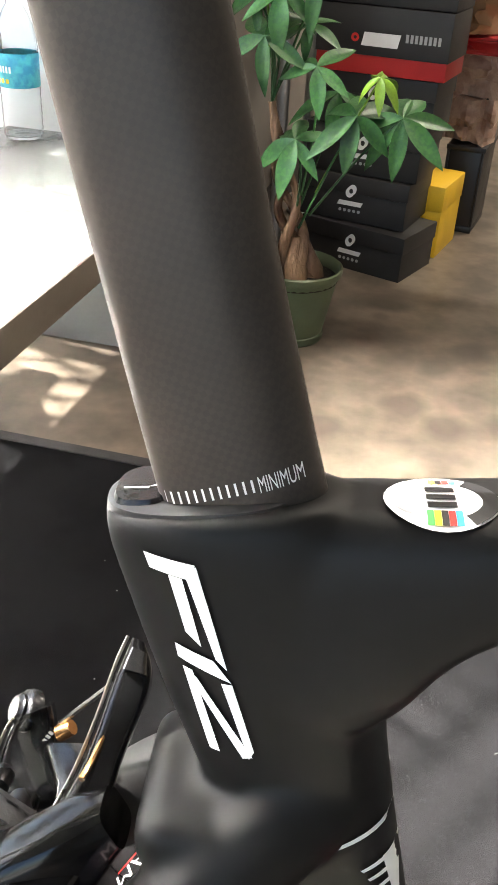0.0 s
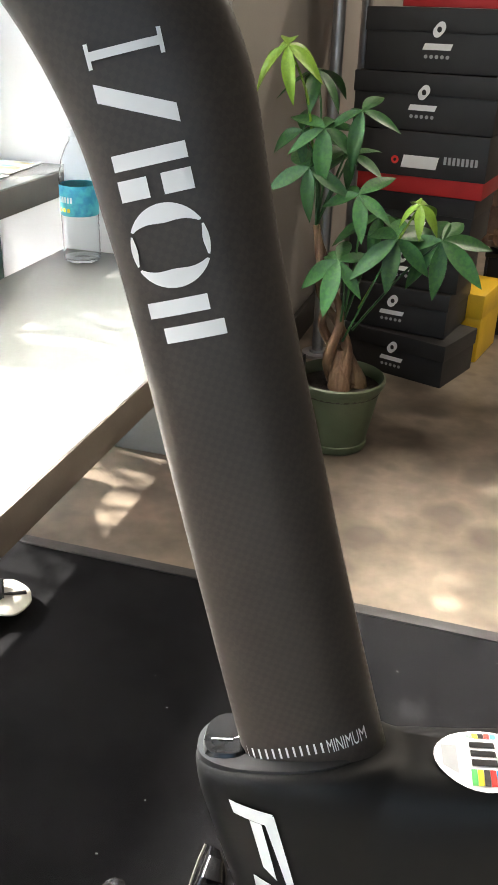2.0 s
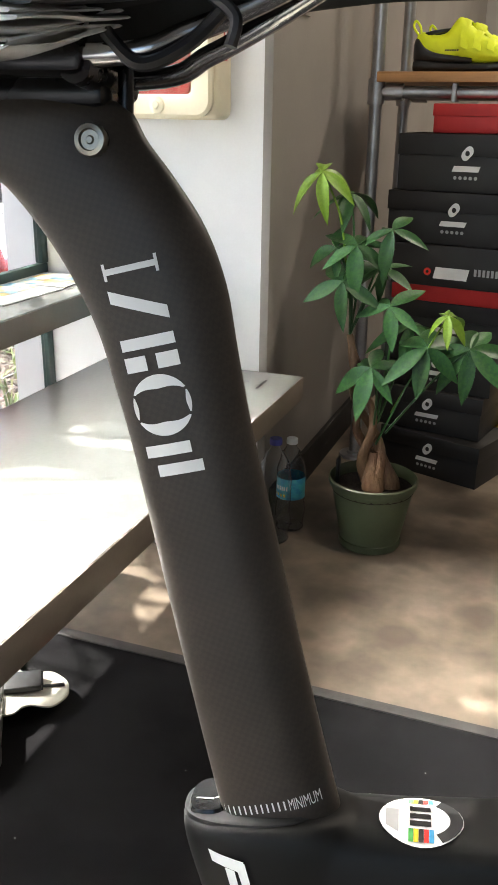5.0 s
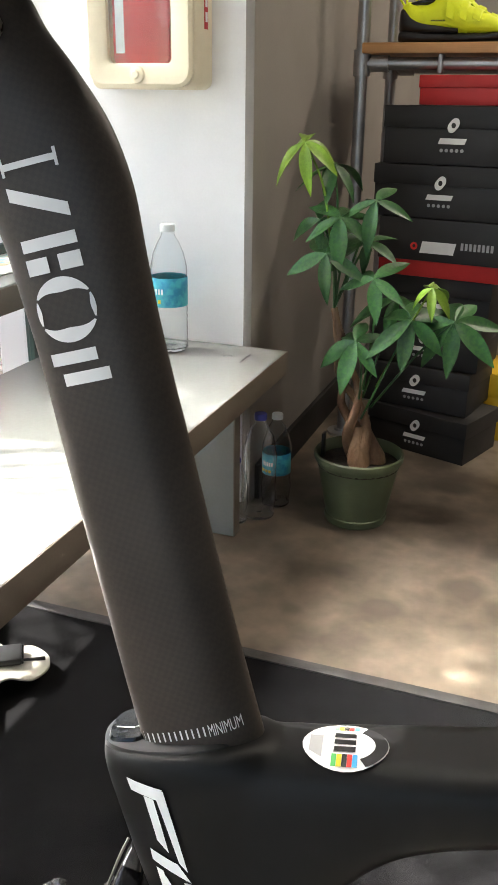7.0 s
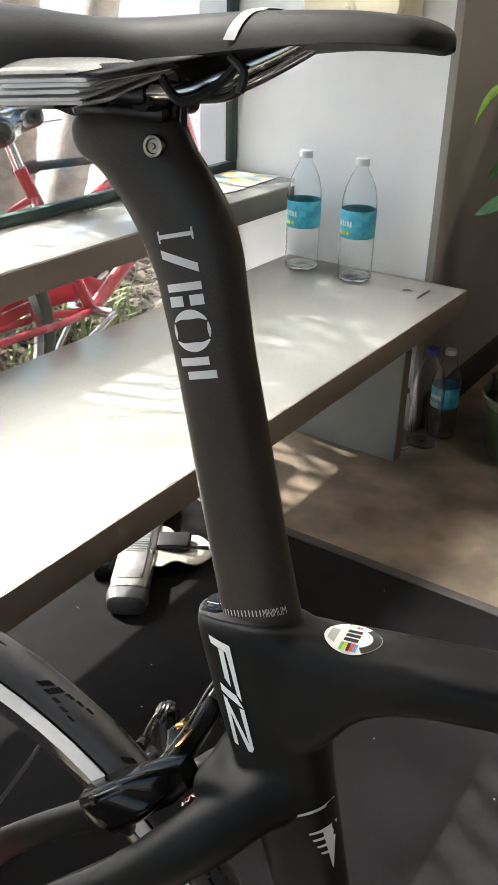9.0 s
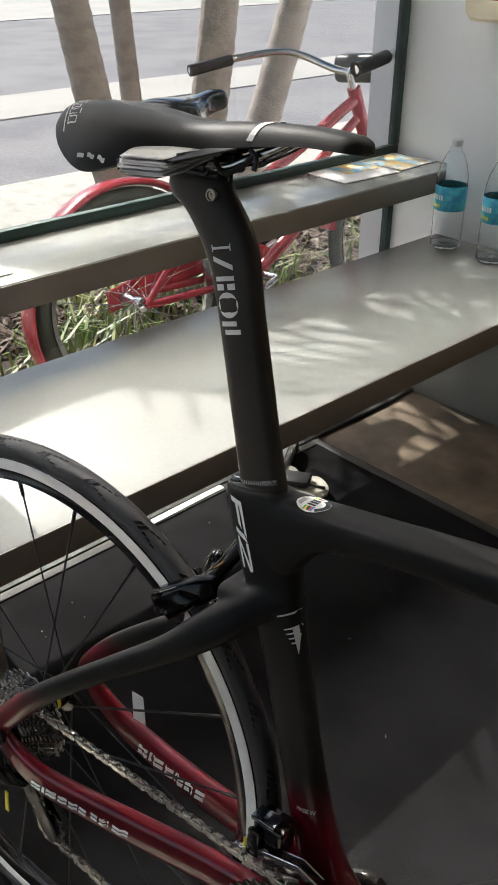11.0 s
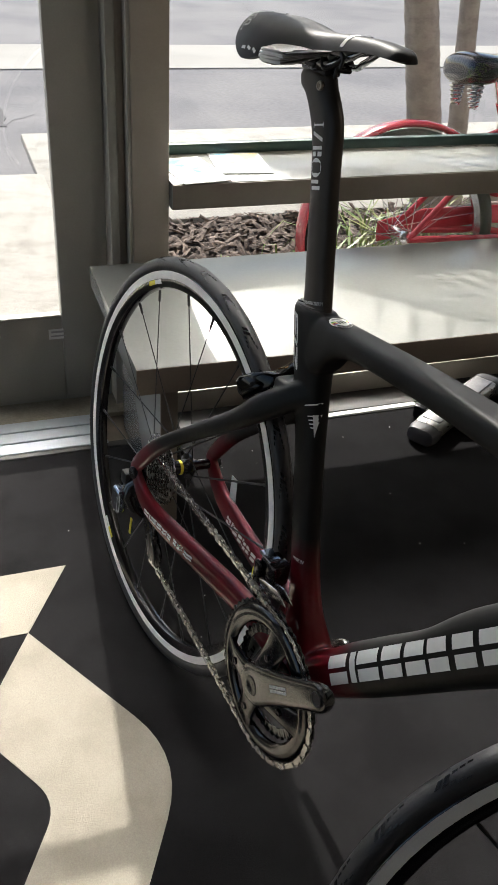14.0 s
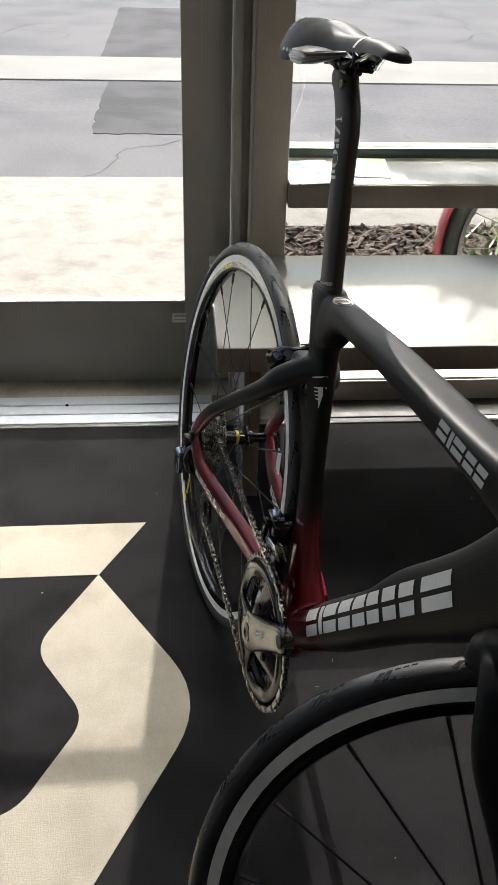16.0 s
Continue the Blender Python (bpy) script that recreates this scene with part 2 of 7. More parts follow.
M_POT = material("green_plastic_pot", (0.085, 0.105, 0.055), 0.45, 0, 0.08, 12, 200, 0.05)
M_SOIL = material("potting_soil", (0.035, 0.025, 0.018), 0.95, 0, 0.4, 60, 300, 0.8, 0.01)
M_BARK = material("braided_trunk_bark", (0.20, 0.115, 0.06), 0.7, 0, 0.3, 14, 140, 0.7, 0.004, second=(0.085, 0.042, 0.022), stretch=(1, 1, 0.35))
M_LEAF = material("green_leaf", (0.042, 0.125, 0.032), 0.38, 0, 0.2, 14, 120, 0.1, second=(0.028, 0.092, 0.032), per_object=0.25, spec=0.36)
M_LEAF_YOUNG = material("young_green_leaf", (0.19, 0.33, 0.03), 0.36, 0, 0.15, 14, 120, 0.1, per_object=0.15)
M_BOX = material("black_cardboard", (0.022, 0.021, 0.021), 0.55, 0, 0.15, 8, 300, 0.1, per_object=0.25)
M_REDBOX = material("red_cardboard", (0.5, 0.02, 0.02), 0.5, 0, 0.1, 8, 300, 0.08)
M_YELLOWBOX = material("yellow_cardboard", (0.8, 0.5, 0.02), 0.5, 0, 0.1, 8, 300, 0.08)
M_TANBOX = material("brown_cardboard", (0.42, 0.24, 0.12), 0.7, 0, 0.15, 8, 300, 0.1)
M_PIPE = material("galvanised_pipe", (0.42, 0.42, 0.43), 0.4, 0.85, 0.15, 18, 200, 0.1)
M_WOODSHELF = material("pine_shelf", (0.48, 0.25, 0.10), 0.5, 0, 0.15, 6, 60, 0.15, second=(0.36, 0.17, 0.06), stretch=(0.3, 6, 6))
M_FLUO = material("fluorescent_yellow_fabric", (0.85, 0.95, 0.02), 0.55, 0, 0.05, 30, 300, 0.1)
M_CREAMPLASTIC = material("cream_plastic", (0.78, 0.70, 0.52), 0.4, 0, 0.04, 8, 200, 0.03)
M_EXTRED = material("extinguisher_red", (0.55, 0.03, 0.03), 0.25, 0, 0.06, 8, 200, 0.02, coat=0.5)
M_PET = glass_material("clear_bottle_plastic", (0.96, 0.98, 0.99), 0.03, 1.3)
M_LABEL = material("teal_bottle_label", (0.08, 0.50, 0.58), 0.4, 0, 0.15, 40, 200, 0.0, second=(0.04, 0.30, 0.50))
M_CAPBLUE = material("blue_bottle_cap", (0.06, 0.07, 0.35), 0.4)
M_CAPCLEAR = material("pale_bottle_cap", (0.7, 0.74, 0.76), 0.4)
M_STANDSILVER = material("brushed_silver_alloy", (0.68, 0.67, 0.64), 0.3, 0.9, 0.08, 30, 400, 0.1, stretch=(1, 6, 1))
M_WINGSILVER = material("pale_cast_alloy", (0.78, 0.75, 0.66), 0.35, 0.35, 0.08, 30, 400, 0.05)
M_FOOTGREY = material("dark_grey_rubber", (0.07, 0.07, 0.075), 0.5, 0, 0.1, 20, 200, 0.05)
M_MULCH_BED = material("mulch_soil", (0.07, 0.05, 0.038), 0.95, 0, 0.4, 25, 200, 0.8, 0.01)
M_CHIP = material("wood_chip", (0.20, 0.15, 0.12), 0.85, 0, 0.35, 40, 200, 0.4, second=(0.07, 0.05, 0.04))
M_WALK = material("pavement_concrete", (0.46, 0.44, 0.395), 0.85, 0, 0.22, 9, 50, 0.45, 0.006, second=(0.36, 0.34, 0.30), patch=(0.48, 0.70))
M_ASPHALT = material("worn_asphalt", (0.245, 0.24, 0.245), 0.9, 0, 0.24, 1.6, 38, 0.4, 0.008, second=(0.195, 0.193, 0.205), patch=(0.42, 0.66))
M_PATCH = material("asphalt_patch", (0.125, 0.123, 0.130), 0.9, 0, 0.2, 3.5, 60, 0.35, 0.006)
M_GUTTER = material("concrete_gutter", (0.45, 0.435, 0.40), 0.85, 0, 0.08, 1.2, 60, 0.2)
M_TRUNK = material("palm_trunk_bark", (0.36, 0.325, 0.29), 0.85, 0, 0.16, 16, 70, 0.5, 0.006, second=(0.29, 0.26, 0.235), stretch=(1, 1, 1.6))
M_FROND = material("palm_frond", (0.06, 0.11, 0.03), 0.5, 0, 0.2, 5, 60, 0.1)
M_GRASS = material("strap_leaf_green", (0.13, 0.22, 0.05), 0.5, 0, 0.3, 9, 60, 0.1, second=(0.28, 0.30, 0.10))
M_CRUISER = material("cruiser_red_paint", (0.42, 0.035, 0.05), 0.25, 0, 0.08, 12, 120, 0.03, coat=0.6)
M_CRUISER_GREEN = material("olive_tyre_wall", (0.05, 0.06, 0.045), 0.7)


# ---- mesh helpers ----
def finish(bm, name, mat, smooth=True, angle=40):
    me = bpy.data.meshes.new(name)
    bmesh.ops.recalc_face_normals(bm, faces=bm.faces)
    if smooth:
        lim = math.cos(radians(angle))
        for f in bm.faces:
            f.smooth = True
        for e in bm.edges:
            if len(e.link_faces) == 2 and e.link_faces[0].normal.dot(e.link_faces[1].normal) < lim:
                e.smooth = False
    bm.to_mesh(me)
    bm.free()
    me.materials.append(mat)
    return me


def part(name, bm, mat, parent, label="", smooth=True, angle=40):
    """Links a bmesh as one mesh object under a thing or under a part."""
    ob = new(name, finish(bm, name, mat, smooth, angle))
    ob.parent = parent
    if label:
        tagged(ob, label)
    return ob


def thing(name, label, category, m=None, group="", kind=""):
    ob = new(name)
    ob.empty_display_size = 0.1
    if m is not None:
        ob.matrix_world = m
    return tagged(ob, label, category, group, kind)


def solid(name, bm, mat, label, category, m=None, group="", kind="", smooth=True, angle=40):
    ob = new(name, finish(bm, name, mat, smooth, angle))
    if m is not None:
        ob.matrix_world = m
    return tagged(ob, label, category, group, kind)


def box(bm, x0, x1, y0, y1, z0, z1, bevel=0.0, seg=2):
    g = bmesh.ops.create_cube(bm, size=1)
    vs = g["verts"]
    for v in vs:
        v.co = Vector(((x0 + x1) / 2 + v.co.x * (x1 - x0), (y0 + y1) / 2 + v.co.y * (y1 - y0), (z0 + z1) / 2 + v.co.z * (z1 - z0)))
    if bevel:
        es = list({e for v in vs for e in v.link_edges})
        bmesh.ops.bevel(bm, geom=es, offset=bevel, segments=seg, affect="EDGES", profile=0.5)
    return bm


def loft(bm, sections, n=24, cap=True, closed=False):
    """Joins cross-sections (centre, half axis u, half axis v, power) into a skin."""
    rings = []
    for c, u, v, p in sections:
        ring = []
        for i in range(n):
            a = 2 * math.pi * i / n
            ca, sa = math.cos(a), math.sin(a)
            ring.append(bm.verts.new(Vector(c) + Vector(u) * math.copysign(abs(ca) ** (2 / p), ca) + Vector(v) * math.copysign(abs(sa) ** (2 / p), sa)))
        rings.append(ring)
    pairs = list(zip(rings, rings[1:])) + ([(rings[-1], rings[0])] if closed else [])
    for r0, r1 in pairs:
        for i in range(n):
            bm.faces.new((r0[i], r0[(i + 1) % n], r1[(i + 1) % n], r1[i]))
    if cap and not closed:
        bm.faces.new(rings[0])
        bm.faces.new(rings[-1])
    return bm


def tube(bm, pts, radius, n=10, closed=False, cap=True, flat=1.0, up=None):
    """A round tube along points; radius may be a list. flat squeezes it along the second axis."""
    pts = [Vector(p) for p in pts]
    rs = radius if isinstance(radius, (list, tuple)) else [radius] * len(pts)
    side = None
    sections = []
    for i, p in enumerate(pts):
        a = pts[(i - 1) % len(pts)] if (closed or i) else p
        b = pts[(i + 1) % len(pts)] if (closed or i < len(pts) - 1) else p
        d = (b - a).normalized()
        if side is None:
            ref = Vector(up) if up else (Vector((0, 0, 1)) if abs(d.z) < 0.9 else Vector((0, 1, 0)))
            side = ref
        side = (side - d * side.dot(d)).normalized()
        sections.append((p, side * rs[i], d.cross(side) * rs[i] * flat, 2))
    return loft(bm, sections, n, cap, closed)


def smooth_path(pts, steps=8):
    """Catmull-Rom points through pts."""
    pts = [Vector(p) for p in pts]
    out = []
    for i in range(len(pts) - 1):
        p0, p1, p2, p3 = pts[max(i - 1, 0)], pts[i], pts[i + 1], pts[min(i + 2, len(pts) - 1)]
        for k in range(steps):
            t = k / steps
            out.append(0.5 * ((2 * p1) + (p2 - p0) * t + (2 * p0 - 5 * p1 + 4 * p2 - p3) * t * t + (3 * p1 - p0 - 3 * p2 + p3) * t ** 3))
    return out + [pts[-1]]


def rod(bm, a, b, r, n=12, r2=None):
    return tube(bm, [a, b], [r, r if r2 is None else r2], n)


def lathe(bm, profile, n=32, m=None, closed=False):
    """Turns (radius, height) pairs round z; m places the result."""
    m = m or Matrix()
    rings = [[bm.verts.new(m @ Vector((r * math.cos(2 * math.pi * i / n), r * math.sin(2 * math.pi * i / n), h))) for i in range(n)] for r, h in profile]
    pairs = list(zip(rings, rings[1:])) + ([(rings[-1], rings[0])] if closed else [])
    for r0, r1 in pairs:
        for i in range(n):
            bm.faces.new((r0[i], r0[(i + 1) % n], r1[(i + 1) % n], r1[i]))
    if not closed:
        for ring, (r, h) in ((rings[0], profile[0]), (rings[-1], profile[-1])):
            if r > 1e-5:
                bm.faces.new(ring)
    return bm


def patch_quad(bm, a, b, c, d, f, nu=4, nv=4):
    """A four-cornered print laid on a surface: f maps a flat (x, z) onto it."""
    a, b, c, d = (Vector((*p, 0)) for p in (a, b, c, d))
    grid = []
    for i in range(nu + 1):
        u = i / nu
        grid.append([bm.verts.new(f(*(a.lerp(b, u).lerp(d.lerp(c, u), j / nv)).xy)) for j in range(nv + 1)])
    for i in range(nu):
        for j in range(nv):
            bm.faces.new((grid[i][j], grid[i + 1][j], grid[i + 1][j + 1], grid[i][j + 1]))


def patch_arc(bm, cx, cz, r0, r1, a0, a1, f, n=16, sx=1.0):
    """A piece of a ring laid on a surface; r0 and r1 may differ at both ends for crescents."""
    grid = []
    for i in range(n + 1):
        a = radians(a0 + (a1 - a0) * i / n)
        ra = r0(i / n) if callable(r0) else r0
        rb = r1(i / n) if callable(r1) else r1
        grid.append([bm.verts.new(f(cx + sx * r * math.cos(a), cz + r * math.sin(a))) for r in (ra, (ra + rb) / 2, rb)])
    for i in range(n):
        for j in range(2):
            bm.faces.new((grid[i][j], grid[i + 1][j], grid[i + 1][j + 1], grid[i][j + 1]))


def letters(bm, body, size, place, shear=0.0, bold=0.0, spacing=1.0):
    """Writing as flat faces; place maps (x, y) of the line to a point."""
    cu = bpy.data.curves.new("text", "FONT")
    cu.body, cu.size, cu.shear, cu.offset, cu.space_character = body, size, shear, bold, spacing
    cu.resolution_u = 3
    ob = bpy.data.objects.new("text", cu)
    me = bpy.data.meshes.new_from_object(ob)
    vs = [bm.verts.new(place(v.co.x, v.co.y)) for v in me.vertices]
    for p in me.polygons:
        try:
            bm.faces.new([vs[i] for i in p.vertices])
        except ValueError:
            pass
    bpy.data.objects.remove(ob)
    bpy.data.curves.remove(cu)
    bpy.data.meshes.remove(me)


# ---- the room ----
def wall_box(name, mat, label, x0, x1, y0, y1, z0, z1, bevel=0.0, category="wall"):
    return solid(name, box(bmesh.new(), x0, x1, y0, y1, z0, z1, bevel), mat, label, category, kind="structure")


wall_box("floor", M_CONCRETE, "stained brown polished concrete shop floor", -0.72, 3.6, -4.2, 5.2, -0.16, -0.004, category="floor")
wall_box("ceiling", M_CEIL, "plain unseen shop ceiling, dark to cut bounced light", -1.0, 3.7, -4.3, 5.2, 3.0, 3.1, category="ceiling")
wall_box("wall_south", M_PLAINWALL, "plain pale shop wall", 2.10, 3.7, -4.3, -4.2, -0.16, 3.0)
# unseen side opening, added so low daylight fills the faces turned to it
wall_box("wall_south_sill", M_PLAINWALL, "low plaster wall below the added side opening for light", -0.93, 2.10, -4.3, -4.2, -0.16, 0.05)
wall_box("wall_south_header", M_PLAINWALL, "plaster header above the added side opening for light", -0.93, 2.10, -4.3, -4.2, 2.8, 3.0)
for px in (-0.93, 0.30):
    wall_box("wall_south_post", M_FRAME, "grey painted post in the added side opening for light", px, px + 0.07, -4.3, -4.2, 0.05, 2.8)
wall_box("wall_west_far", M_PLAINWALL, "plain pale shop wall", -0.93, -0.81, -4.2, -2.2, -0.16, 3.0)
wall_box("wall_east", M_PLAINWALL, "plain pale shop wall", 3.6, 3.7, -4.2, 5.2, -0.16, 3.0)
wall_box("wall_north", M_PLAINWALL, "plain pale shop wall", -0.325, 3.6, 5.2, 5.3, -0.16, 3.0)
# unglazed bay beside the door, out of view, added to let in sky light
wall_box("wall_west_south", M_FRAME, "grey painted panel below an added light opening beside the door", -0.93, -0.81, -2.2, -0.98, -0.16, 0.45)
wall_box("wall_west_south_header", M_FRAME, "grey painted header over an added light opening beside the door", -0.93, -0.81, -2.2, -0.98, 2.35, 3.0)
wall_box("wall_west_post", M_FRAME, "grey painted post of an added light opening beside the door", -0.93, -0.81, -1.08, -0.98, 0.45, 2.35)
wall_box("wall_west_header", M_FRAME, "grey painted header over window and door", -1.05, -0.77, -0.98, 1.765, 2.35, 3.0)
wall_box("wall_end", M_WHITE, "white painted end wall above the bench", -0.70, -0.325, 1.69, 5.3, -0.16, 3.0)
wall_box("wall_jamb", M_WHITE, "white painted window reveal", -1.05, -0.70, 1.766, 5.3, -0.16, 3.0)
# room-side face of the white wall block, in a darker grey beige
wall_box("wall_return", M_GREYWALL, "grey beige wall corner, darker than the end wall", -0.325, -0.305, 1.687, 5.2, -0.004, 3.0, 0.002)
wall_box("baseboard", M_BLACKBOARD, "black painted baseboard", -0.305, -0.291, 1.72, 5.2, -0.004, 0.09, 0.003, category="baseboard")
wall_box("wall_window_apron", M_FRAME, "low grey painted kerb below the window", -1.05, -0.682, 0.157, 1.688, -0.16, 0.062, 0.002)
# dark sheet laid where the floor below the bench lies in shade
wall_box("floor_shade_strip", M_RUBBER_EDGE, "dark strip over the shaded floor along the foot of the kerb", -0.6815, -0.598, 0.157, 1.676, -0.002, 0.006, 0.001, category="floor")
# sill top coloured white to stand in for its sun glare
wall_box("trim", M_WHITE, "strip on the kerb below the window, white for its sun glare", -0.92, -0.690, 0.159, 1.686, 0.0625, 0.066, category="trim")

# unseen glowing fixtures modelled round the added fill lamps
M_TUBE = bpy.data.materials.new("fill_tube_glow")
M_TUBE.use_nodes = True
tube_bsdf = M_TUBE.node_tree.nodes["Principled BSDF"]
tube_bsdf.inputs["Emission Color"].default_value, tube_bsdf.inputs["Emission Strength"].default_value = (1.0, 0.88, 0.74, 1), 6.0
for lx, ly, watts in FILL_LAMPS:
    lt = thing("fill_light_fixture", "long white ceiling light, unseen and added as fill", "ceiling light", pose(lx, ly, 2.74), "shop ceiling lights")
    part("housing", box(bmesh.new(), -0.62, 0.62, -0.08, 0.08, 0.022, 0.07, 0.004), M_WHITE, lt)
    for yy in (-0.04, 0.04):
        part("tube", rod(bmesh.new(), (-0.60, yy, 0.010), (0.60, yy, 0.010), 0.011, 10), M_TUBE, lt, "glowing tube of the added fill light")
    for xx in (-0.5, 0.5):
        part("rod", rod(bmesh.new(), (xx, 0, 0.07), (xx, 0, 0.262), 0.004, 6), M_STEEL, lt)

# window, posts and sill
win = thing("window_1", "large shop window in a dark green bead with a grey rail", "window", kind="structure")
part("window_frame", box(bmesh.new(), -0.945, -0.922, 0.157, 1.762, 0.5675, 0.592, 0.003), M_GREEN, win, "dark green bead")
part("window_frame", box(bmesh.new(), -0.945, -0.920, 1.735, 1.762, 0.5925, 2.35, 0.003), M_GREEN, win, "dark green bead")
part("window_frame", box(bmesh.new(), -0.945, -0.920, 1.735, 1.762, 0.068, 0.5085, 0.003), M_GREEN, win, "dark green bead")
for z0, z1 in ((0.588, 2.36), (0.067, 0.5085)):
    pane = part("pane", box(bmesh.new(), -0.937, -0.931, 0.157, 1.738, z0, z1), M_PANE, win, smooth=False)
    pane.visible_shadow = False
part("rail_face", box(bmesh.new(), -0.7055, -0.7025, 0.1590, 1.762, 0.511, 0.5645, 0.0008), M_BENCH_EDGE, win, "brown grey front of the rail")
part("window_sill", box(bmesh.new(), -0.950, -0.705, 0.1575, 1.764, 0.509, 0.567, 0.003), M_BENCH, win, "grey painted steel rail used as a shelf")

post = thing("trim", "grey painted aluminium post between door and window", "post", kind="structure")
part("post", box(bmesh.new(), -1.04, -0.725, 0.075, 0.156, -0.004, 2.36, 0.003), M_FRAME, post)
part("jamb", box(bmesh.new(), -0.90, -0.752, 0.031, 0.050, -0.004, 2.36, 0.002), M_DOORPAINT, post)
part("jamb", box(bmesh.new(), -0.90, -0.766, 0.050, 0.068, -0.004, 2.36, 0.002), M_FRAME, post)
part("jamb", box(bmesh.new(), -0.90, -0.728, 0.068, 0.075, -0.004, 2.36, 0.002), M_DOORPAINT, post)

door = thing("door_1", "closed glazed shop door with grey painted frame", "door", kind="structure")
part("stile", box(bmesh.new(), -0.835, -0.795, -0.085, 0.028, 0.012, 2.34, 0.003), M_DOORPAINT, door)
part("stile", box(bmesh.new(), -0.835, -0.795, -0.975, -0.870, 0.012, 2.34, 0.003), M_DOORPAINT, door)
part("bottom_rail", box(bmesh.new(), -0.835, -0.7958, -0.870, -0.085, 0.012, 0.235, 0.003), M_DOORPAINT, door)
part("glazing_bead", box(bmesh.new(), -0.815, -0.793, -0.868, -0.087, 0.235, 0.243, 0.002), M_DOORPAINT, door)
part("top_rail", box(bmesh.new(), -0.835, -0.797, -0.870, -0.085, 2.22, 2.34, 0.003), M_DOORPAINT, door)
bar = part("push_bar", rod(bmesh.new(), (-0.75, -0.90, 1.03), (-0.75, -0.06, 1.03), 0.021), M_STEEL, door)
for yy in (-0.88, -0.075):
    part("bracket", rod(bmesh.new(), (-0.80, yy, 1.03), (-0.75, yy, 1.03), 0.012), M_STEEL, bar)
pane = part("pane", box(bmesh.new(), -0.818, -0.812, -0.872, -0.083, 0.23, 2.23), M_PANE, door, smooth=False)
pane.visible_shadow = False
sticker = part("sticker", box(bmesh.new(), -0.7966, -0.7955, -0.118, -0.072, 0.180, 0.206), M_PAPER, door, "small white sticker with grey print", smooth=False)
bm = bmesh.new()
box(bm, -0.7957, -0.7950, -0.112, -0.080, 0.196, 0.201)
box(bm, -0.7957, -0.7950, -0.113, -0.077, 0.186, 0.190)
part("print", bm, M_GREYPRINT, sticker, smooth=False)

sill = thing("threshold", "ribbed aluminium door threshold with a dusty inner strip", "threshold", kind="structure")
part("strip", box(bmesh.new(), -0.86, -0.715, -0.98, 0.075, -0.05, 0.008, 0.002), M_DUSTY, sill, "dusty beige strip")
bm = bmesh.new()
for k in range(3):
    box(bm, -0.715 + k * 0.042, -0.6745 + k * 0.042, -0.98, -0.02, -0.004, 0.010 - 0.0022 * k, 0.0015, 1)
part("tread_plate", bm, M_SILL_METAL, sill, "ribbed aluminium plate")
for yy in (-0.39, -0.83):
    part("screw", lathe(bmesh.new(), [(0.0, 0.0112), (0.003, 0.0110), (0.0042, 0.0098), (0.0042, 0.006)], 12, pose(-0.672, yy, 0)), M_DARKSTEEL, sill)

# bench
bench = thing("bench", "low grey painted steel bench along the shop window", "bench")
part("seat", box(bmesh.new(), -0.70, -0.2155, -0.028, 1.677, 0.349, 0.397, 0.002), M_BENCH, bench)
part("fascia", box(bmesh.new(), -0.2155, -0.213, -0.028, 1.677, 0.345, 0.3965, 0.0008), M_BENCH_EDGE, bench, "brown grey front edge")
for yy in (0.03, 1.51):
    part("leg", box(bmesh.new(), -0.66, -0.279, yy, yy + 0.034, -0.003, 0.349, 0.002), M_BENCH, bench)
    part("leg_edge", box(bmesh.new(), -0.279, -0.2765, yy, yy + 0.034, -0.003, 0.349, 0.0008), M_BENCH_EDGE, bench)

# carpet mat and its printed pattern
mat_ob = thing("floor_mat", "black carpet mat with a large cream printed motif and rubber edge", "mat")
part("carpet", box(bmesh.new(), -0.575, 2.4, -2.1, 1.088, -0.0035, 0.0), M_MAT, mat_ob, smooth=False)
part("edge", box(bmesh.new(), -0.597, 2.422, 1.088, 1.112, -0.0035, 0.003, 0.0012), M_RUBBER_EDGE, mat_ob, "black rubber border")
part("edge", box(bmesh.new(), -0.597, -0.575, -2.1, 1.088, -0.0035, 0.003, 0.0012), M_RUBBER_EDGE, mat_ob, "black rubber border")


def flat_shape(outline, z):
    bm = bmesh.new()
    f = bm.faces.new([bm.verts.new((x, y, z)) for x, y in outline])
    g = bmesh.ops.extrude_face_region(bm, geom=[f])
    for v in g["geom"]:
        if isinstance(v, bmesh.types.BMVert):
            v.co.z += 0.0008
    return bm


def rounded(points, steps=7):
    """Corners given as (x, y, cut): each is cut back and rounded."""
    out, n = [], len(points)
    for i, (x, y, r) in enumerate(points):
        p = Vector((x, y))
        if not r:
            out.append(p)
            continue
        a = p + (Vector(points[i - 1][:2]) - p).normalized() * r
        b = p + (Vector(points[(i + 1) % n][:2]) - p).normalized() * r
        out += [a.lerp(p, k / steps).lerp(p.lerp(b, k / steps), k / steps) for k in range(steps + 1)]
    return [tuple(v) for v in out]


part("motif", flat_shape([(-0.184, -0.95), (-0.190, -0.178), (-0.029, -0.2655), (-0.022, -0.95)], 0.0004), M_CREAM, mat_ob, "cream printed band", smooth=False)
part("motif", flat_shape(rounded([(-0.029, -0.266, 0), (0.291, -0.066, 0.11), (0.82, -0.345, 0.08), (1.0, -0.95, 0), (0.50, -0.95, 0), (0.495, -0.357, 0.05), (0.318, -0.262, 0.045), (0.161, -0.367, 0.05)]), 0.0004), M_CREAM, mat_ob, "cream printed wave", smooth=False)

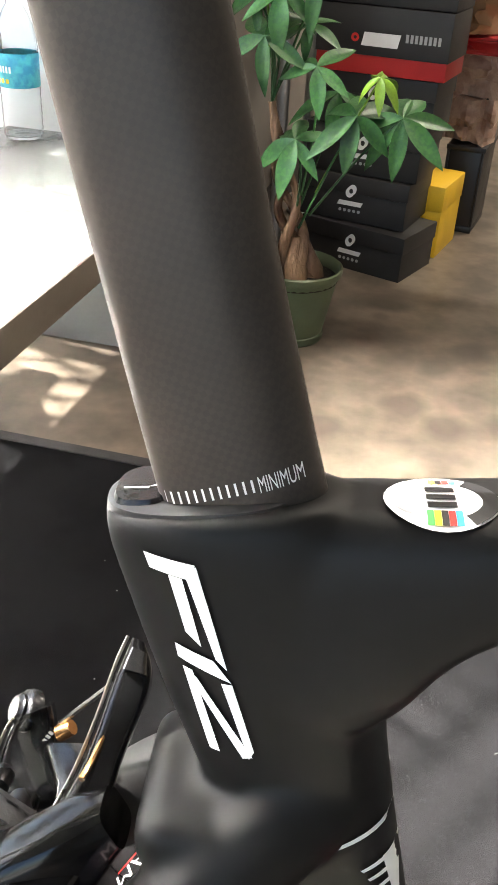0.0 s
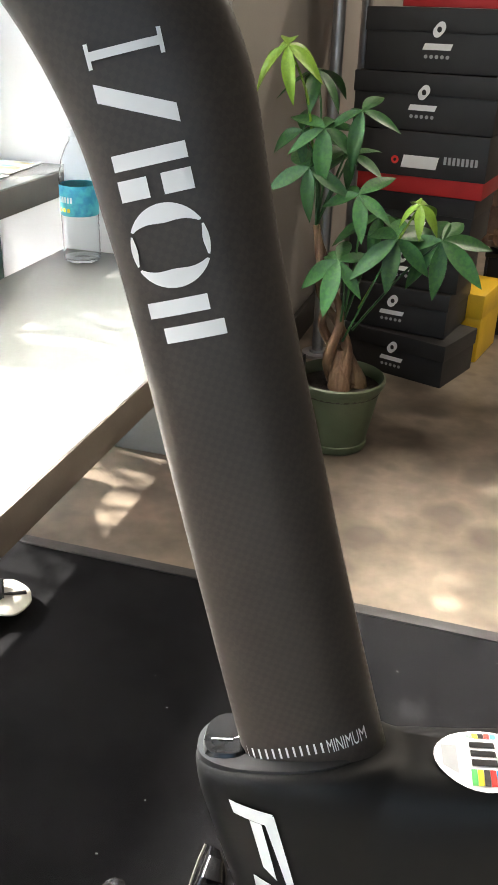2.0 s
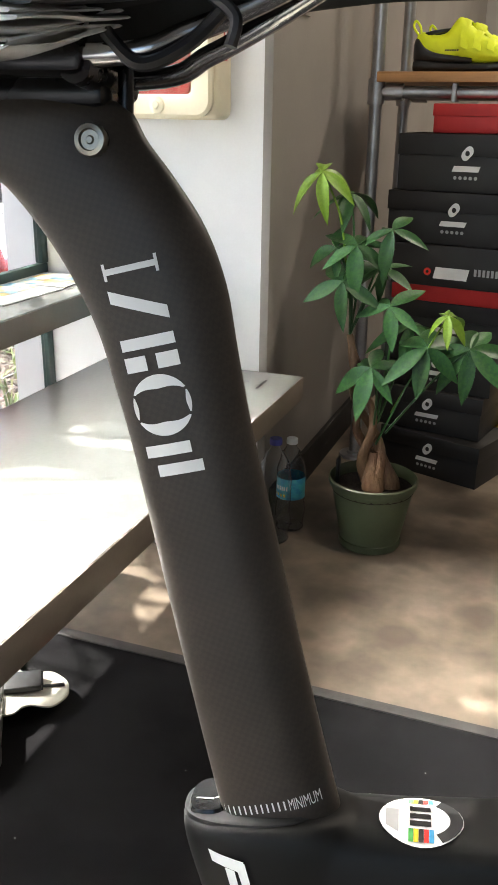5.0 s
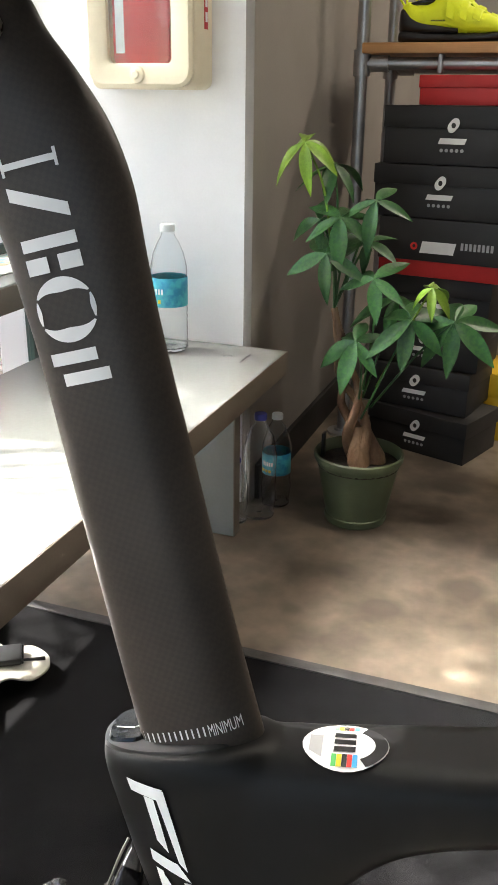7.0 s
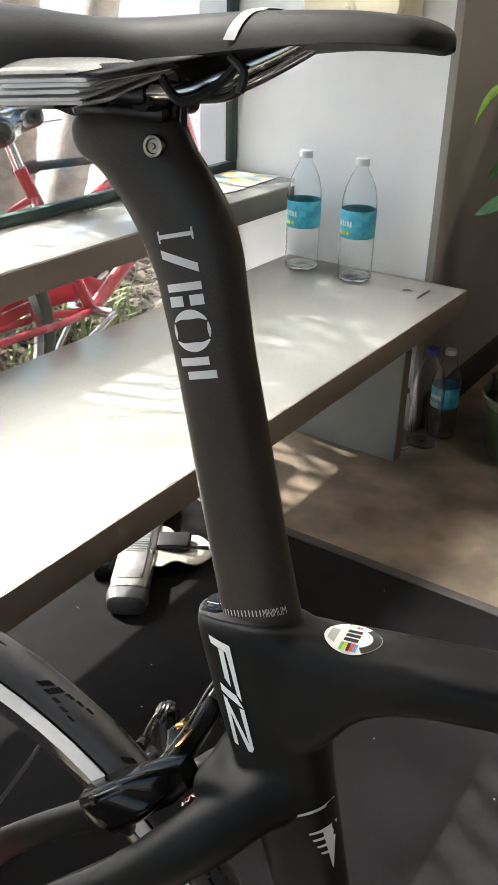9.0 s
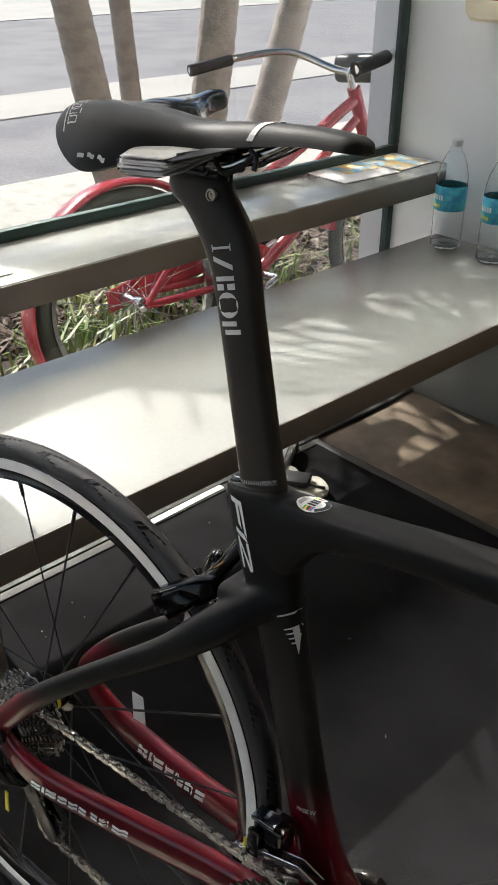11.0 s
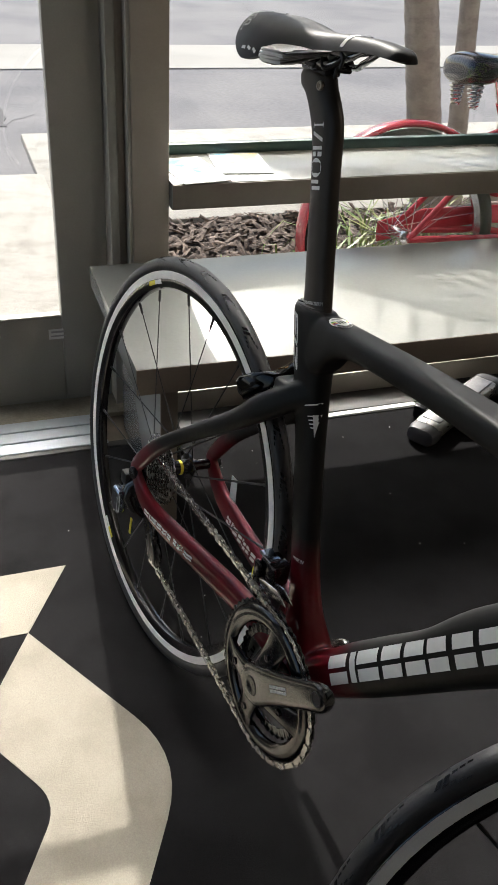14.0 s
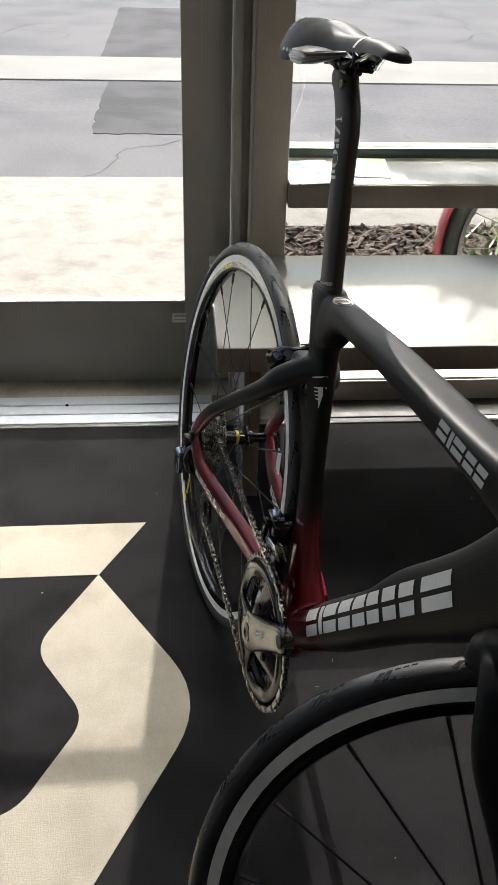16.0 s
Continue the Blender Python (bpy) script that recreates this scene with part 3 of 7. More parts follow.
# ---- the road bicycle; its own axes: x ahead, y to its left, z up, from the rear axle ----
BIKE = pose(0, 0, 0.334, -7.35, 0, 10.2)
bike = thing("road_bicycle", "matt black and red carbon racing bicycle leaning on the bench", "bicycle", BIKE)
BB = Vector((0.400, 0, -0.072))
REAR_Y = -0.010


def skin(bm, rows, power=2.2, n=28, tilt=None):
    """Rows of (back x, back z, front x, front z, half width) as a lofted tube in the bicycle's plane."""
    secs = []
    for bx, bz, fx, fz, w in rows:
        c = Vector(((bx + fx) / 2, 0, (bz + fz) / 2))
        secs.append((c, Vector((fx - bx, 0, fz - bz)) / 2, Vector((0, w, 0)), power))
    return loft(bm, secs, n)


def dense(rows, steps=6):
    """Smooths rows of numbers into more rows."""
    pts = [np.array(r, float) for r in rows]
    out = []
    for i in range(len(pts) - 1):
        p0, p1, p2, p3 = pts[max(i - 1, 0)], pts[i], pts[i + 1], pts[min(i + 2, len(pts) - 1)]
        for k in range(steps):
            t = k / steps
            out.append(0.5 * ((2 * p1) + (p2 - p0) * t + (2 * p0 - 5 * p1 + 4 * p2 - p3) * t * t + (3 * p1 - p0 - 3 * p2 + p3) * t ** 3))
    return [tuple(float(v) for v in r) for r in out + [pts[-1]]]


POST = dense([(0.2575, 0.335, 0.302, 0.340, 0.0116), (0.2428, 0.385, 0.2860, 0.392, 0.0116), (0.2303, 0.432, 0.2724, 0.439, 0.0117), (0.2184, 0.478, 0.2598, 0.486, 0.0118),
              (0.2088, 0.516, 0.2488, 0.527, 0.0119), (0.2022, 0.538, 0.2432, 0.552, 0.012), (0.195, 0.559, 0.2385, 0.574, 0.012), (0.182, 0.582, 0.231, 0.592, 0.012),
              (0.165, 0.602, 0.2205, 0.607, 0.012), (0.151, 0.611, 0.2115, 0.618, 0.012), (0.147, 0.621, 0.206, 0.627, 0.0118), (0.150, 0.628, 0.201, 0.630, 0.0105)])
FRAME_ROWS = [(0.2300, 0.3805, 0.2900, 0.3880, 0.0165), (0.2285, 0.3775, 0.2930, 0.3865, 0.0183), (0.2300, 0.368, 0.302, 0.379, 0.0195), (0.2350, 0.352, 0.309, 0.362, 0.0192),
              (0.2420, 0.331, 0.309, 0.338, 0.0185), (0.2535, 0.300, 0.3135, 0.304, 0.0172), (0.2740, 0.250, 0.3245, 0.254, 0.0155), (0.2890, 0.205, 0.336, 0.208, 0.0145),
              (0.3030, 0.160, 0.3475, 0.164, 0.0145), (0.3190, 0.110, 0.363, 0.114, 0.0150), (0.3350, 0.060, 0.380, 0.064, 0.0165), (0.3500, 0.015, 0.400, 0.020, 0.0205),
              (0.3600, -0.036, 0.434, -0.026, 0.0300), (0.3650, -0.078, 0.442, -0.070, 0.0340), (0.378, -0.106, 0.426, -0.104, 0.0300)]


def on_skin(rows, power, lift=0.0006, back=None):
    """Maps a flat (x, z) of the right-hand side onto the skin made of rows."""
    def f(x, z):
        best = None
        for r0, r1 in zip(rows, rows[1:]):
            m0, m1 = (r0[1] + r0[3]) / 2, (r1[1] + r1[3]) / 2
            t = (z - m0) / (m1 - m0) if abs(m1 - m0) > 1e-6 else 0
            d = 0 if 0 <= t <= 1 else min(abs(t), abs(t - 1))
            if best is None or d < best[0]:
                best = (d, r0, r1, min(1, max(0, t)))
        _, r0, r1, t = best
        b, fr, w = r0[0] + (r1[0] - r0[0]) * t, r0[2] + (r1[2] - r0[2]) * t, r0[4] + (r1[4] - r0[4]) * t
        k = min(0.999, abs((x - (b + fr) / 2) / ((fr - b) / 2)))
        power_ = back if back and x < (b + fr) / 2 else power
        return Vector((x, -(w * (1 - k ** power_) ** (1 / power_)) - lift, z))
    return f


def post_skin(bm, rows, n=48):
    """The post: a flat-sided back and a rounded front."""
    rings = []
    for bx, bz, fx, fz, w in rows:
        c, u = Vector(((bx + fx) / 2, 0, (bz + fz) / 2)), Vector((fx - bx, 0, fz - bz)) / 2
        ring = []
        for i in range(n):
            a = 2 * math.pi * i / n
            p = FRONT_P if math.cos(a) > 0 else BACK_P
            ring.append(bm.verts.new(c + u * math.copysign(abs(math.cos(a)) ** (2 / p), math.cos(a)) + Vector((0, w, 0)) * math.copysign(abs(math.sin(a)) ** (2 / p), math.sin(a))))
        rings.append(ring)
    for r0, r1 in zip(rings, rings[1:]):
        for i in range(n):
            bm.faces.new((r0[i], r0[(i + 1) % n], r1[(i + 1) % n], r1[i]))
    bm.faces.new(rings[0])
    bm.faces.new(rings[-1])
    return bm


FRONT_P, BACK_P = 2.05, 3.4
seatpost = part("seatpost", post_skin(bmesh.new(), POST), M_CARBON, bike, "matt carbon aero seatpost with white lettering")
on_post = on_skin(POST, FRONT_P, 0.0007, BACK_P)
frame_rows = dense(FRAME_ROWS, 5)
shell = skin(bmesh.new(), frame_rows, 2.4, 40)
frame_ob = new("frame", bpy.data.meshes.new("frame"))
frame_ob.parent = bike
tagged(frame_ob, "matt black carbon frame fading to dark red")
on_frame = on_skin(frame_rows, 2.4, 0.0009)

# collar lip and clamp plate on top of the seat tube
bm = bmesh.new()
loft(bm, [((0.2552, 0, 0.3812), (0.0262, 0, 0.0034), (0, 0.0155, 0), 2.4), ((0.2552, 0, 0.3842), (0.0260, 0, 0.0034), (0, 0.0152, 0), 2.4), ((0.2552, 0, 0.3850), (0.0250, 0, 0.0033), (0, 0.0141, 0), 2.4)], 40)
part("collar", bm, M_BLACK, frame_ob)
bm = bmesh.new()
loft(bm, [((0.2390, 0, 0.3822), (0.0082, 0, 0.0011), (0, 0.0108, 0), 2.6), ((0.2390, 0, 0.3842), (0.0075, 0, 0.0010), (0, 0.0100, 0), 2.6)], 24)
part("clamp_plate", bm, M_DARKSTEEL, frame_ob, "small dark clamp plate")
bm = bmesh.new()
on_plate = lambda x, y: Vector((x, y, 0.3846 + (x - 0.239) * 0.13))
patch_arc(bm, 0.2395, 0.0010, lambda k: 0.0040, lambda k: 0.0040 + 0.0014 * math.sin(math.pi * k), -75, 60, on_plate)
patch_quad(bm, (0.2338, -0.0034), (0.2405, -0.0040), (0.2405, -0.0031), (0.2338, -0.0029), on_plate)
part("emblem", bm, M_WHITEPRINT, frame_ob)

# top tube, down tube, head tube
TT = dense([(0.262, 0.330, 0.3795, 0.0175), (0.290, 0.312, 0.3860, 0.0193), (0.310, 0.322, 0.3875, 0.0198), (0.325, 0.3435, 0.3885, 0.0202), (0.345, 0.357, 0.3900, 0.0206), (0.380, 0.3655, 0.3930, 0.0215), (0.45, 0.373, 0.400, 0.0225), (0.55, 0.378, 0.4075, 0.0235),
            (0.65, 0.379, 0.4145, 0.0240), (0.72, 0.376, 0.422, 0.0240), (0.765, 0.372, 0.436, 0.0235), (0.785, 0.370, 0.446, 0.022)], 4)
loft(shell, [((x, 0, (b + t) / 2), (0, w, 0), (0, 0, (t - b) / 2), 4.0) for x, b, t, w in TT], 40)
DT = dense([(0.400, -0.072, 0.027, 0.031), (0.462, -0.014, 0.0315, 0.032), (0.535, 0.064, 0.033, 0.032), (0.595, 0.130, 0.0330, 0.031), (0.645, 0.192, 0.0385, 0.030), (0.70, 0.250, 0.0410, 0.029), (0.745, 0.300, 0.044, 0.028), (0.790, 0.358, 0.050, 0.026)], 5)
secs = []
for i, (x, z, h, w) in enumerate(DT):
    a, b = DT[max(i - 1, 0)], DT[min(i + 1, len(DT) - 1)]
    d = Vector((b[0] - a[0], 0, b[1] - a[1])).normalized()
    secs.append(((x, 0, z), (0, w, 0), (-d.z * h, 0, d.x * h), 2.6))
loft(shell, secs, 28)
HEAD_A, HEAD_B = Vector((0.7600, 0, 0.476)), Vector((0.8140, 0, 0.322))
ax = (HEAD_B - HEAD_A).normalized()
side = Vector((-ax.z, 0, ax.x)) * -1
loft(shell, [(HEAD_A.lerp(HEAD_B, t), side * r, (0, w, 0), 2.2) for t, r, w in ((0, 0.022, 0.021), (0.04, 0.024, 0.022), (0.4, 0.029, 0.021), (0.8, 0.033, 0.024), (0.97, 0.033, 0.027), (1, 0.031, 0.026))], 28)
# two bottle-cage bolts on the down tube
for x, z in ((0.5175, 0.0875), (0.5675, 0.1415)):
    part("bolt", lathe(bmesh.new(), [(0, 0.004), (0.0036, 0.0036), (0.0042, 0.0016), (0.0062, 0.0012), (0.0062, -0.003)], 14,
                       Matrix.Translation((x, 0, z)) @ pose(0, 0, 0, 0, -46, 0)), M_STEEL, frame_ob)

# stays, right and left
CS = dense([(0.385, 0.030, -0.045, 0.022, 0.013), (0.340, 0.034, -0.038, 0.024, 0.0125), (0.30, 0.032, -0.041, 0.0225, 0.012), (0.20, 0.042, -0.043, 0.0220, 0.0115), (0.10, 0.056, -0.040, 0.0210, 0.010),
            (0.05, 0.063, -0.033, 0.0195, 0.009), (0.015, 0.066, -0.018, 0.0170, 0.008), (-0.008, 0.067, 0.004, 0.013, 0.006)], 5)
SS = dense([(0.302, 0.004, 0.296, 0.016, 0.010), (0.290, 0.010, 0.285, 0.017, 0.0125), (0.274, 0.0185, 0.272, 0.0175, 0.0145), (0.256, 0.0290, 0.255, 0.0185, 0.0150), (0.236, 0.0375, 0.236, 0.0175, 0.0140), (0.205, 0.043, 0.206, 0.0145, 0.0110), (0.15, 0.050, 0.162, 0.0125, 0.0092),
            (0.095, 0.057, 0.117, 0.0120, 0.0085), (0.050, 0.062, 0.076, 0.0130, 0.0080), (0.018, 0.065, 0.040, 0.0145, 0.0075), (-0.004, 0.067, 0.012, 0.0140, 0.006), (-0.012, 0.067, -0.004, 0.012, 0.006)], 5)
for sgn in (-1, 1):
    for rows in (CS, SS):
        secs = []
        for i, (x, y, z, h, w) in enumerate(rows):
            a, b = rows[max(i - 1, 0)], rows[min(i + 1, len(rows) - 1)]
            d = Vector((b[0] - a[0], 0, b[2] - a[2])).normalized()
            secs.append(((x, sgn * y + REAR_Y * min(1, max(0, (0.26 - x) / 0.2)), z), (0, w, 0), (-d.z * h, 0, d.x * h), 2.4))
        loft(shell, secs, 20)
    part("dropout", lathe(bmesh.new(), [(0.0, 0.0040), (0.009, 0.0040), (0.010, 0.003), (0.010, -0.003), (0, -0.003)], 20, Matrix.Translation((0, sgn * 0.0735 + REAR_Y, 0)) @ pose(0, 0, 0, -90 * sgn, 0, 0)), M_DARKSTEEL, frame_ob)
# brake bridge block, then all tubes fused into one shell
box(shell, 0.240, 0.275, -0.028, 0.028, 0.266, 0.288, 0.008, 3)
bmesh.ops.recalc_face_normals(shell, faces=shell.faces)
shell.to_mesh(frame_ob.data)
shell.free()
frame_ob.data.materials.append(M_PAINT)
fuse = frame_ob.modifiers.new("fuse", "REMESH")
fuse.mode, fuse.voxel_size, fuse.use_smooth_shade = "VOXEL", 0.0021, True
blend = frame_ob.modifiers.new("blend", "SMOOTH")
blend.factor, blend.iterations = 0.5, 7
part("bottom_bracket", lathe(bmesh.new(), [(0.021, -0.045), (0.0235, -0.043), (0.0235, 0.043), (0.021, 0.045)], 32, Matrix.Translation(BB) @ pose(0, 0, 0, 90, 0, 0)), M_GLOSSBLACK, frame_ob)


# prints on the frame: brand marks as plain shapes, plain words as words
def along(p0, p1, f):
    """Maps (s, t) in metres along and across the line p0-p1 onto a skin; t grows towards the front."""
    p0, p1 = Vector(p0), Vector(p1)
    d = (p1 - p0).normalized()
    q = Vector((d.y, -d.x)) * -1
    return lambda s, t: f(*(p0 + d * s + q * t))


bm = bmesh.new()
# five plain pieces down the post; s runs down, t towards the front edge
ps = along((0.2085, 0.5825), (0.2458, 0.4380), on_post)
H = 0.0093


def bar_(s0, s1, t0, t1, skew=0.0):
    patch_quad(bm, (s0, t0), (s1, t0), (s1 + skew, t1), (s0 + skew, t1), ps, 5, 6)


bar_(0.0030, 0.0050, -H, H)
bar_(0.0012, 0.0068, -H, -H + 0.0010)
bar_(0.0012, 0.0068, H - 0.0010, H)
bar_(0.0098, 0.0140, -H, H, 0.0080)
bar_(0.0262, 0.0300, -H, H)
bar_(0.0322, 0.0372, -H, -0.0018)
bar_(0.0322, 0.0372, 0.0018, H)
cx = 0.0492
for a0, a1 in ((-62, 62), (118, 242)):
    patch_arc(bm, cx, 0, lambda k: 0.0096 - 0.0040 * math.sin(math.pi * k), 0.0103, a0, a1, ps, 20)
for a0, a1 in ((68, 112), (248, 292)):
    patch_arc(bm, cx, 0, lambda k: 0.0096 - 0.0012 * math.sin(math.pi * k), 0.0101, a0, a1, ps, 12)
bar_(0.0622, 0.0662, -H, H * 0.7)
bar_(0.0690, 0.0730, -H * 0.7, H)
part("marking", bm, M_WHITEPRINT, seatpost, "white mark of five plain pieces")

# minimum insertion ticks and word round the foot of the post
foot = along((0.2450, 0.3826), (0.2875, 0.3955), lambda x, z: on_post(x, z))
for k in range(12):
    s = 0.0012 + k * 0.00212
    bm = bmesh.new()
    patch_quad(bm, (s, 0.0006), (s + 0.0006, 0.0006), (s + 0.0006, 0.0042), (s, 0.0042), foot, 1, 2)
    part("tick", bm, M_WHITEPRINT, seatpost)
bm = bmesh.new()
letters(bm, "MINIMUM", 0.0066, lambda x, y: foot(0.0262 + x * 0.41, 0.0001 + y))
part("lettering", bm, M_WHITEPRINT, seatpost, "small white word")

# three slanting strokes on the seat cluster
bm = bmesh.new()
for quad in (((0.2415, 0.3735), (0.2552, 0.3725), (0.2542, 0.3676), (0.2432, 0.3688)), ((0.2482, 0.3681), (0.2519, 0.3677), (0.2577, 0.3464), (0.2532, 0.3505)),
             ((0.2521, 0.3706), (0.2555, 0.3720), (0.2649, 0.3399), (0.2616, 0.3431)), ((0.2502, 0.3457), (0.2610, 0.3425), (0.2663, 0.3356), (0.2512, 0.3409)),
             ((0.2525, 0.3383), (0.2554, 0.3376), (0.2641, 0.3087), (0.2610, 0.3088)), ((0.2525, 0.3383), (0.2567, 0.3352), (0.2735, 0.3091), (0.2707, 0.3082)),
             ((0.2634, 0.3351), (0.2665, 0.3351), (0.2738, 0.3114), (0.2725, 0.3082))):
    patch_quad(bm, *quad, on_frame, 6, 6)
part("marking", bm, M_WHITEPRINT, frame_ob, "white slanted model mark")
bm = bmesh.new()
patch_quad(bm, (0.2975, 0.2728), (0.3172, 0.2832), (0.3175, 0.2856), (0.2990, 0.2752), on_frame, 8, 2)
for k in range(4):
    patch_quad(bm, (0.3090 + 0.0026 * k, 0.2655 - 0.0040 * k), (0.3192 + 0.0008 * k, 0.2705 - 0.0050 * k), (0.3194 + 0.0008 * k, 0.2683 - 0.0050 * k), (0.3100 + 0.0026 * k, 0.2645 - 0.0040 * k), on_frame, 5, 2)
patch_quad(bm, (0.3155, 0.2690), (0.3205, 0.2712), (0.3243, 0.2430), (0.3239, 0.2430), on_frame, 3, 8)
part("marking", bm, M_WHITEPRINT, frame_ob, "white wing emblem")
bm = bmesh.new()
letters(bm, "MADE IN", 0.0066, lambda x, y: on_frame(0.3470 + x * 0.70, 0.0800 + y + x * 0.10))
part("marking", bm, M_WHITEPRINT, frame_ob, "small white words")


def block_mark(name, f, length, height, shapes, mat, parent, label):
    """A word mark as plain blocks: (start, end, foot, head, slant) as fractions of length and height."""
    bm = bmesh.new()
    for s0, s1, t0, t1, sl in shapes:
        patch_quad(bm, (s0 * length, t0 * height), (s1 * length, t0 * height), ((s1 + sl) * length, t1 * height), ((s0 + sl) * length, t1 * height), f, 4, 4)
    return part(name, bm, mat, parent, label)


# nine slanting blocks, each cut in two across
LONG = []
for k, (s0, s1) in enumerate(((0.0, 0.10), (0.112, 0.142), (0.160, 0.265), (0.285, 0.375), (0.393, 0.480), (0.495, 0.575), (0.600, 0.680), (0.702, 0.785), (0.825, 0.975))):
    if s1 - s0 < 0.05:
        LONG += [(s0, s1, 0.0, 1.0, 0.014)]
    else:
        LONG += [(s0, s1, 0.58, 1.0, 0.008), (s0 - 0.006, s1 - 0.006, 0.0, 0.42, 0.008)]


def on_down(x, z):
    best = min(DT, key=lambda r: (r[0] - x) ** 2 + (r[1] - z) ** 2)
    i = DT.index(best)
    a, b = DT[max(i - 1, 0)], DT[min(i + 1, len(DT) - 1)]
    d = Vector((b[0] - a[0], b[1] - a[1])).normalized()
    k = min(0.99, abs((x - best[0]) * -d.y + (z - best[1]) * d.x) / best[2])
    return Vector((x, -best[3] * (1 - k ** 2.6) ** (1 / 2.6) - 0.0010, z))


dp0, dp1 = Vector((0.487, 0.000)), Vector((0.742, 0.284))
dd = (dp1 - dp0).normalized()
dq = Vector((-dd.y, dd.x))
block_mark("marking", lambda s, t: on_down(*(dp0 + dd * (s + 0.007) + dq * (t - 0.002))), (dp1 - dp0).length, 0.033, LONG, M_WHITEPRINT, frame_ob, "white maker's mark of plain blocks")
block_mark("marking", lambda s, t: Vector((0.628 + s, -0.0222 - 0.0025 * math.cos((t - 0.008) * 60), 0.390 + t)), 0.190, 0.0175, LONG[:9], M_SILVERPRINT, frame_ob, "grey model mark of plain blocks")


def on_stay(sgn):
    def f(x, z):
        i = min(range(len(CS)), key=lambda k: abs(CS[k][0] - x))
        r = CS[i]
        k = min(0.97, abs(z - r[2]) / r[3])
        return Vector((x, sgn * (r[1] + r[4] * (1 - k ** 2.4) ** (1 / 2.4) + 0.0008) + REAR_Y * min(1, max(0, (0.26 - x) / 0.2)), z))
    return f


cs_out = on_stay(-1)
block_mark("marking", lambda s, t: cs_out(0.050 + s, -0.0425 - 0.045 * s + t), 0.130, 0.0095, LONG, M_WHITEPRINT, frame_ob, "small white maker's mark")


def cs_in(x, z):
    i = min(range(len(CS)), key=lambda k: abs(CS[k][0] - x))
    return Vector((x, CS[i][1] - CS[i][4] - 0.0008 + REAR_Y * min(1, max(0, (0.26 - x) / 0.2)), z))


block_mark("marking", lambda s, t: cs_in(0.10 + s, -0.048 + 0.02 * s + t), 0.16, 0.014, LONG[:13], M_WHITEPRINT, frame_ob, "white model mark")
# a word and a bar on the upper face of the right stay
d_w = Vector((-0.0145, -0.0125, -0.0150)).normalized()
n_w = Vector((-0.65, 0.05, 0.76)).normalized()
q_w = d_w.cross(n_w)
WORD = Vector((0.2515, -0.0200, 0.2782))
bm = bmesh.new()
letters(bm, "TEAM", 0.0085, lambda x, y: WORD + d_w * x - q_w * (y - 0.006) + n_w * 0.0012)
part("marking", bm, M_WHITEPRINT, frame_ob, "small white word on the stay")
bm = bmesh.new()
patch_quad(bm, (0.003, -0.0016), (0.020, -0.0016), (0.020, -0.0006), (0.003, -0.0006), lambda x, y: WORD + d_w * x - q_w * (y - 0.006) + n_w * 0.0012, 3, 1)
part("marking", bm, M_REDPRINT, frame_ob, "thin red line on the stay")
# inspection sticker on the top tube
bm = bmesh.new()
top_of = lambda x, y: Vector((x, y, np.interp(x, [r[0] for r in TT], [r[2] for r in TT]) - 0.0150 * (1 - (1 - min(0.96, abs(y) / 0.0205) ** 3.4) ** (1 / 3.4)) + 0.0006))
patch_arc(bm, 0.3165, -0.0035, 0.0, 0.0125, 0, 360, top_of, 28, sx=1.2)
disc = part("sticker", bm, M_WHITEPRINT, frame_ob, "round white inspection sticker with coloured stripes")
top2 = lambda x, y: top_of(x, y) + Vector((0, 0, 0.0003))
for k, m_ in enumerate((M_GREENPRINT, M_YELLOW, M_BLACK, M_REDPRINT, M_BLUEPRINT)):
    bm = bmesh.new()
    x0 = 0.3120 + k * 0.0018
    patch_quad(bm, (x0, -0.0145), (x0 + 0.0017, -0.0145), (x0 + 0.0017, -0.0090), (x0, -0.0090), top2, 2, 2)
    patch_quad(bm, (x0, 0.0050), (x0 + 0.0017, 0.0050), (x0 + 0.0017, 0.0075), (x0, 0.0075), top2, 2, 2)
    part("stripe", bm, m_, disc)
bm = bmesh.new()
patch_arc(bm, 0.3165, -0.0035, 0.0085, 0.0122, -60, 60, top2, 18, sx=1.2)
for k in range(3):
    patch_quad(bm, (0.3125, 0.0032 - 0.0040 * k), (0.3200, 0.0032 - 0.0040 * k), (0.3200, 0.0004 - 0.0040 * k), (0.3125, 0.0004 - 0.0040 * k), top2, 3, 2)
part("print", bm, M_BLACK, disc)
bm = bmesh.new()
patch_quad(bm, (0.3040, -0.008), (0.3085, -0.011), (0.3085, 0.001), (0.3040, 0.001), top2, 2, 2)
part("print", bm, M_GREYPRINT, disc)

# seatpost bolt and saddle clamp
bolt = part("bolt", lathe(bmesh.new(), [(0.0, 0.0012), (0.0010, 0.0012), (0.0014, 0.0004), (0.0030, 0.0004), (0.0034, 0.0015), (0.0048, 0.0013), (0.0052, 0.0004), (0.0052, -0.003)], 24,
                                   Matrix.Translation((0.1965, -0.0121, 0.617)) @ pose(0, 0, 0, 90, 0, 0)), M_BRASSBOLT, seatpost, "round dull steel bolt head")
clamp = part("saddle_clamp", box(bmesh.new(), 0.150, 0.200, -0.0110, 0.0110, 0.627, 0.636, 0.003), M_DARKSTEEL, seatpost, "dark metal saddle clamp")
for xx in (0.158, 0.196):
    part("clamp_pin", rod(bmesh.new(), (xx, -0.024, 0.6365), (xx, 0.024, 0.6365), 0.005), M_DARKSTEEL, clamp)
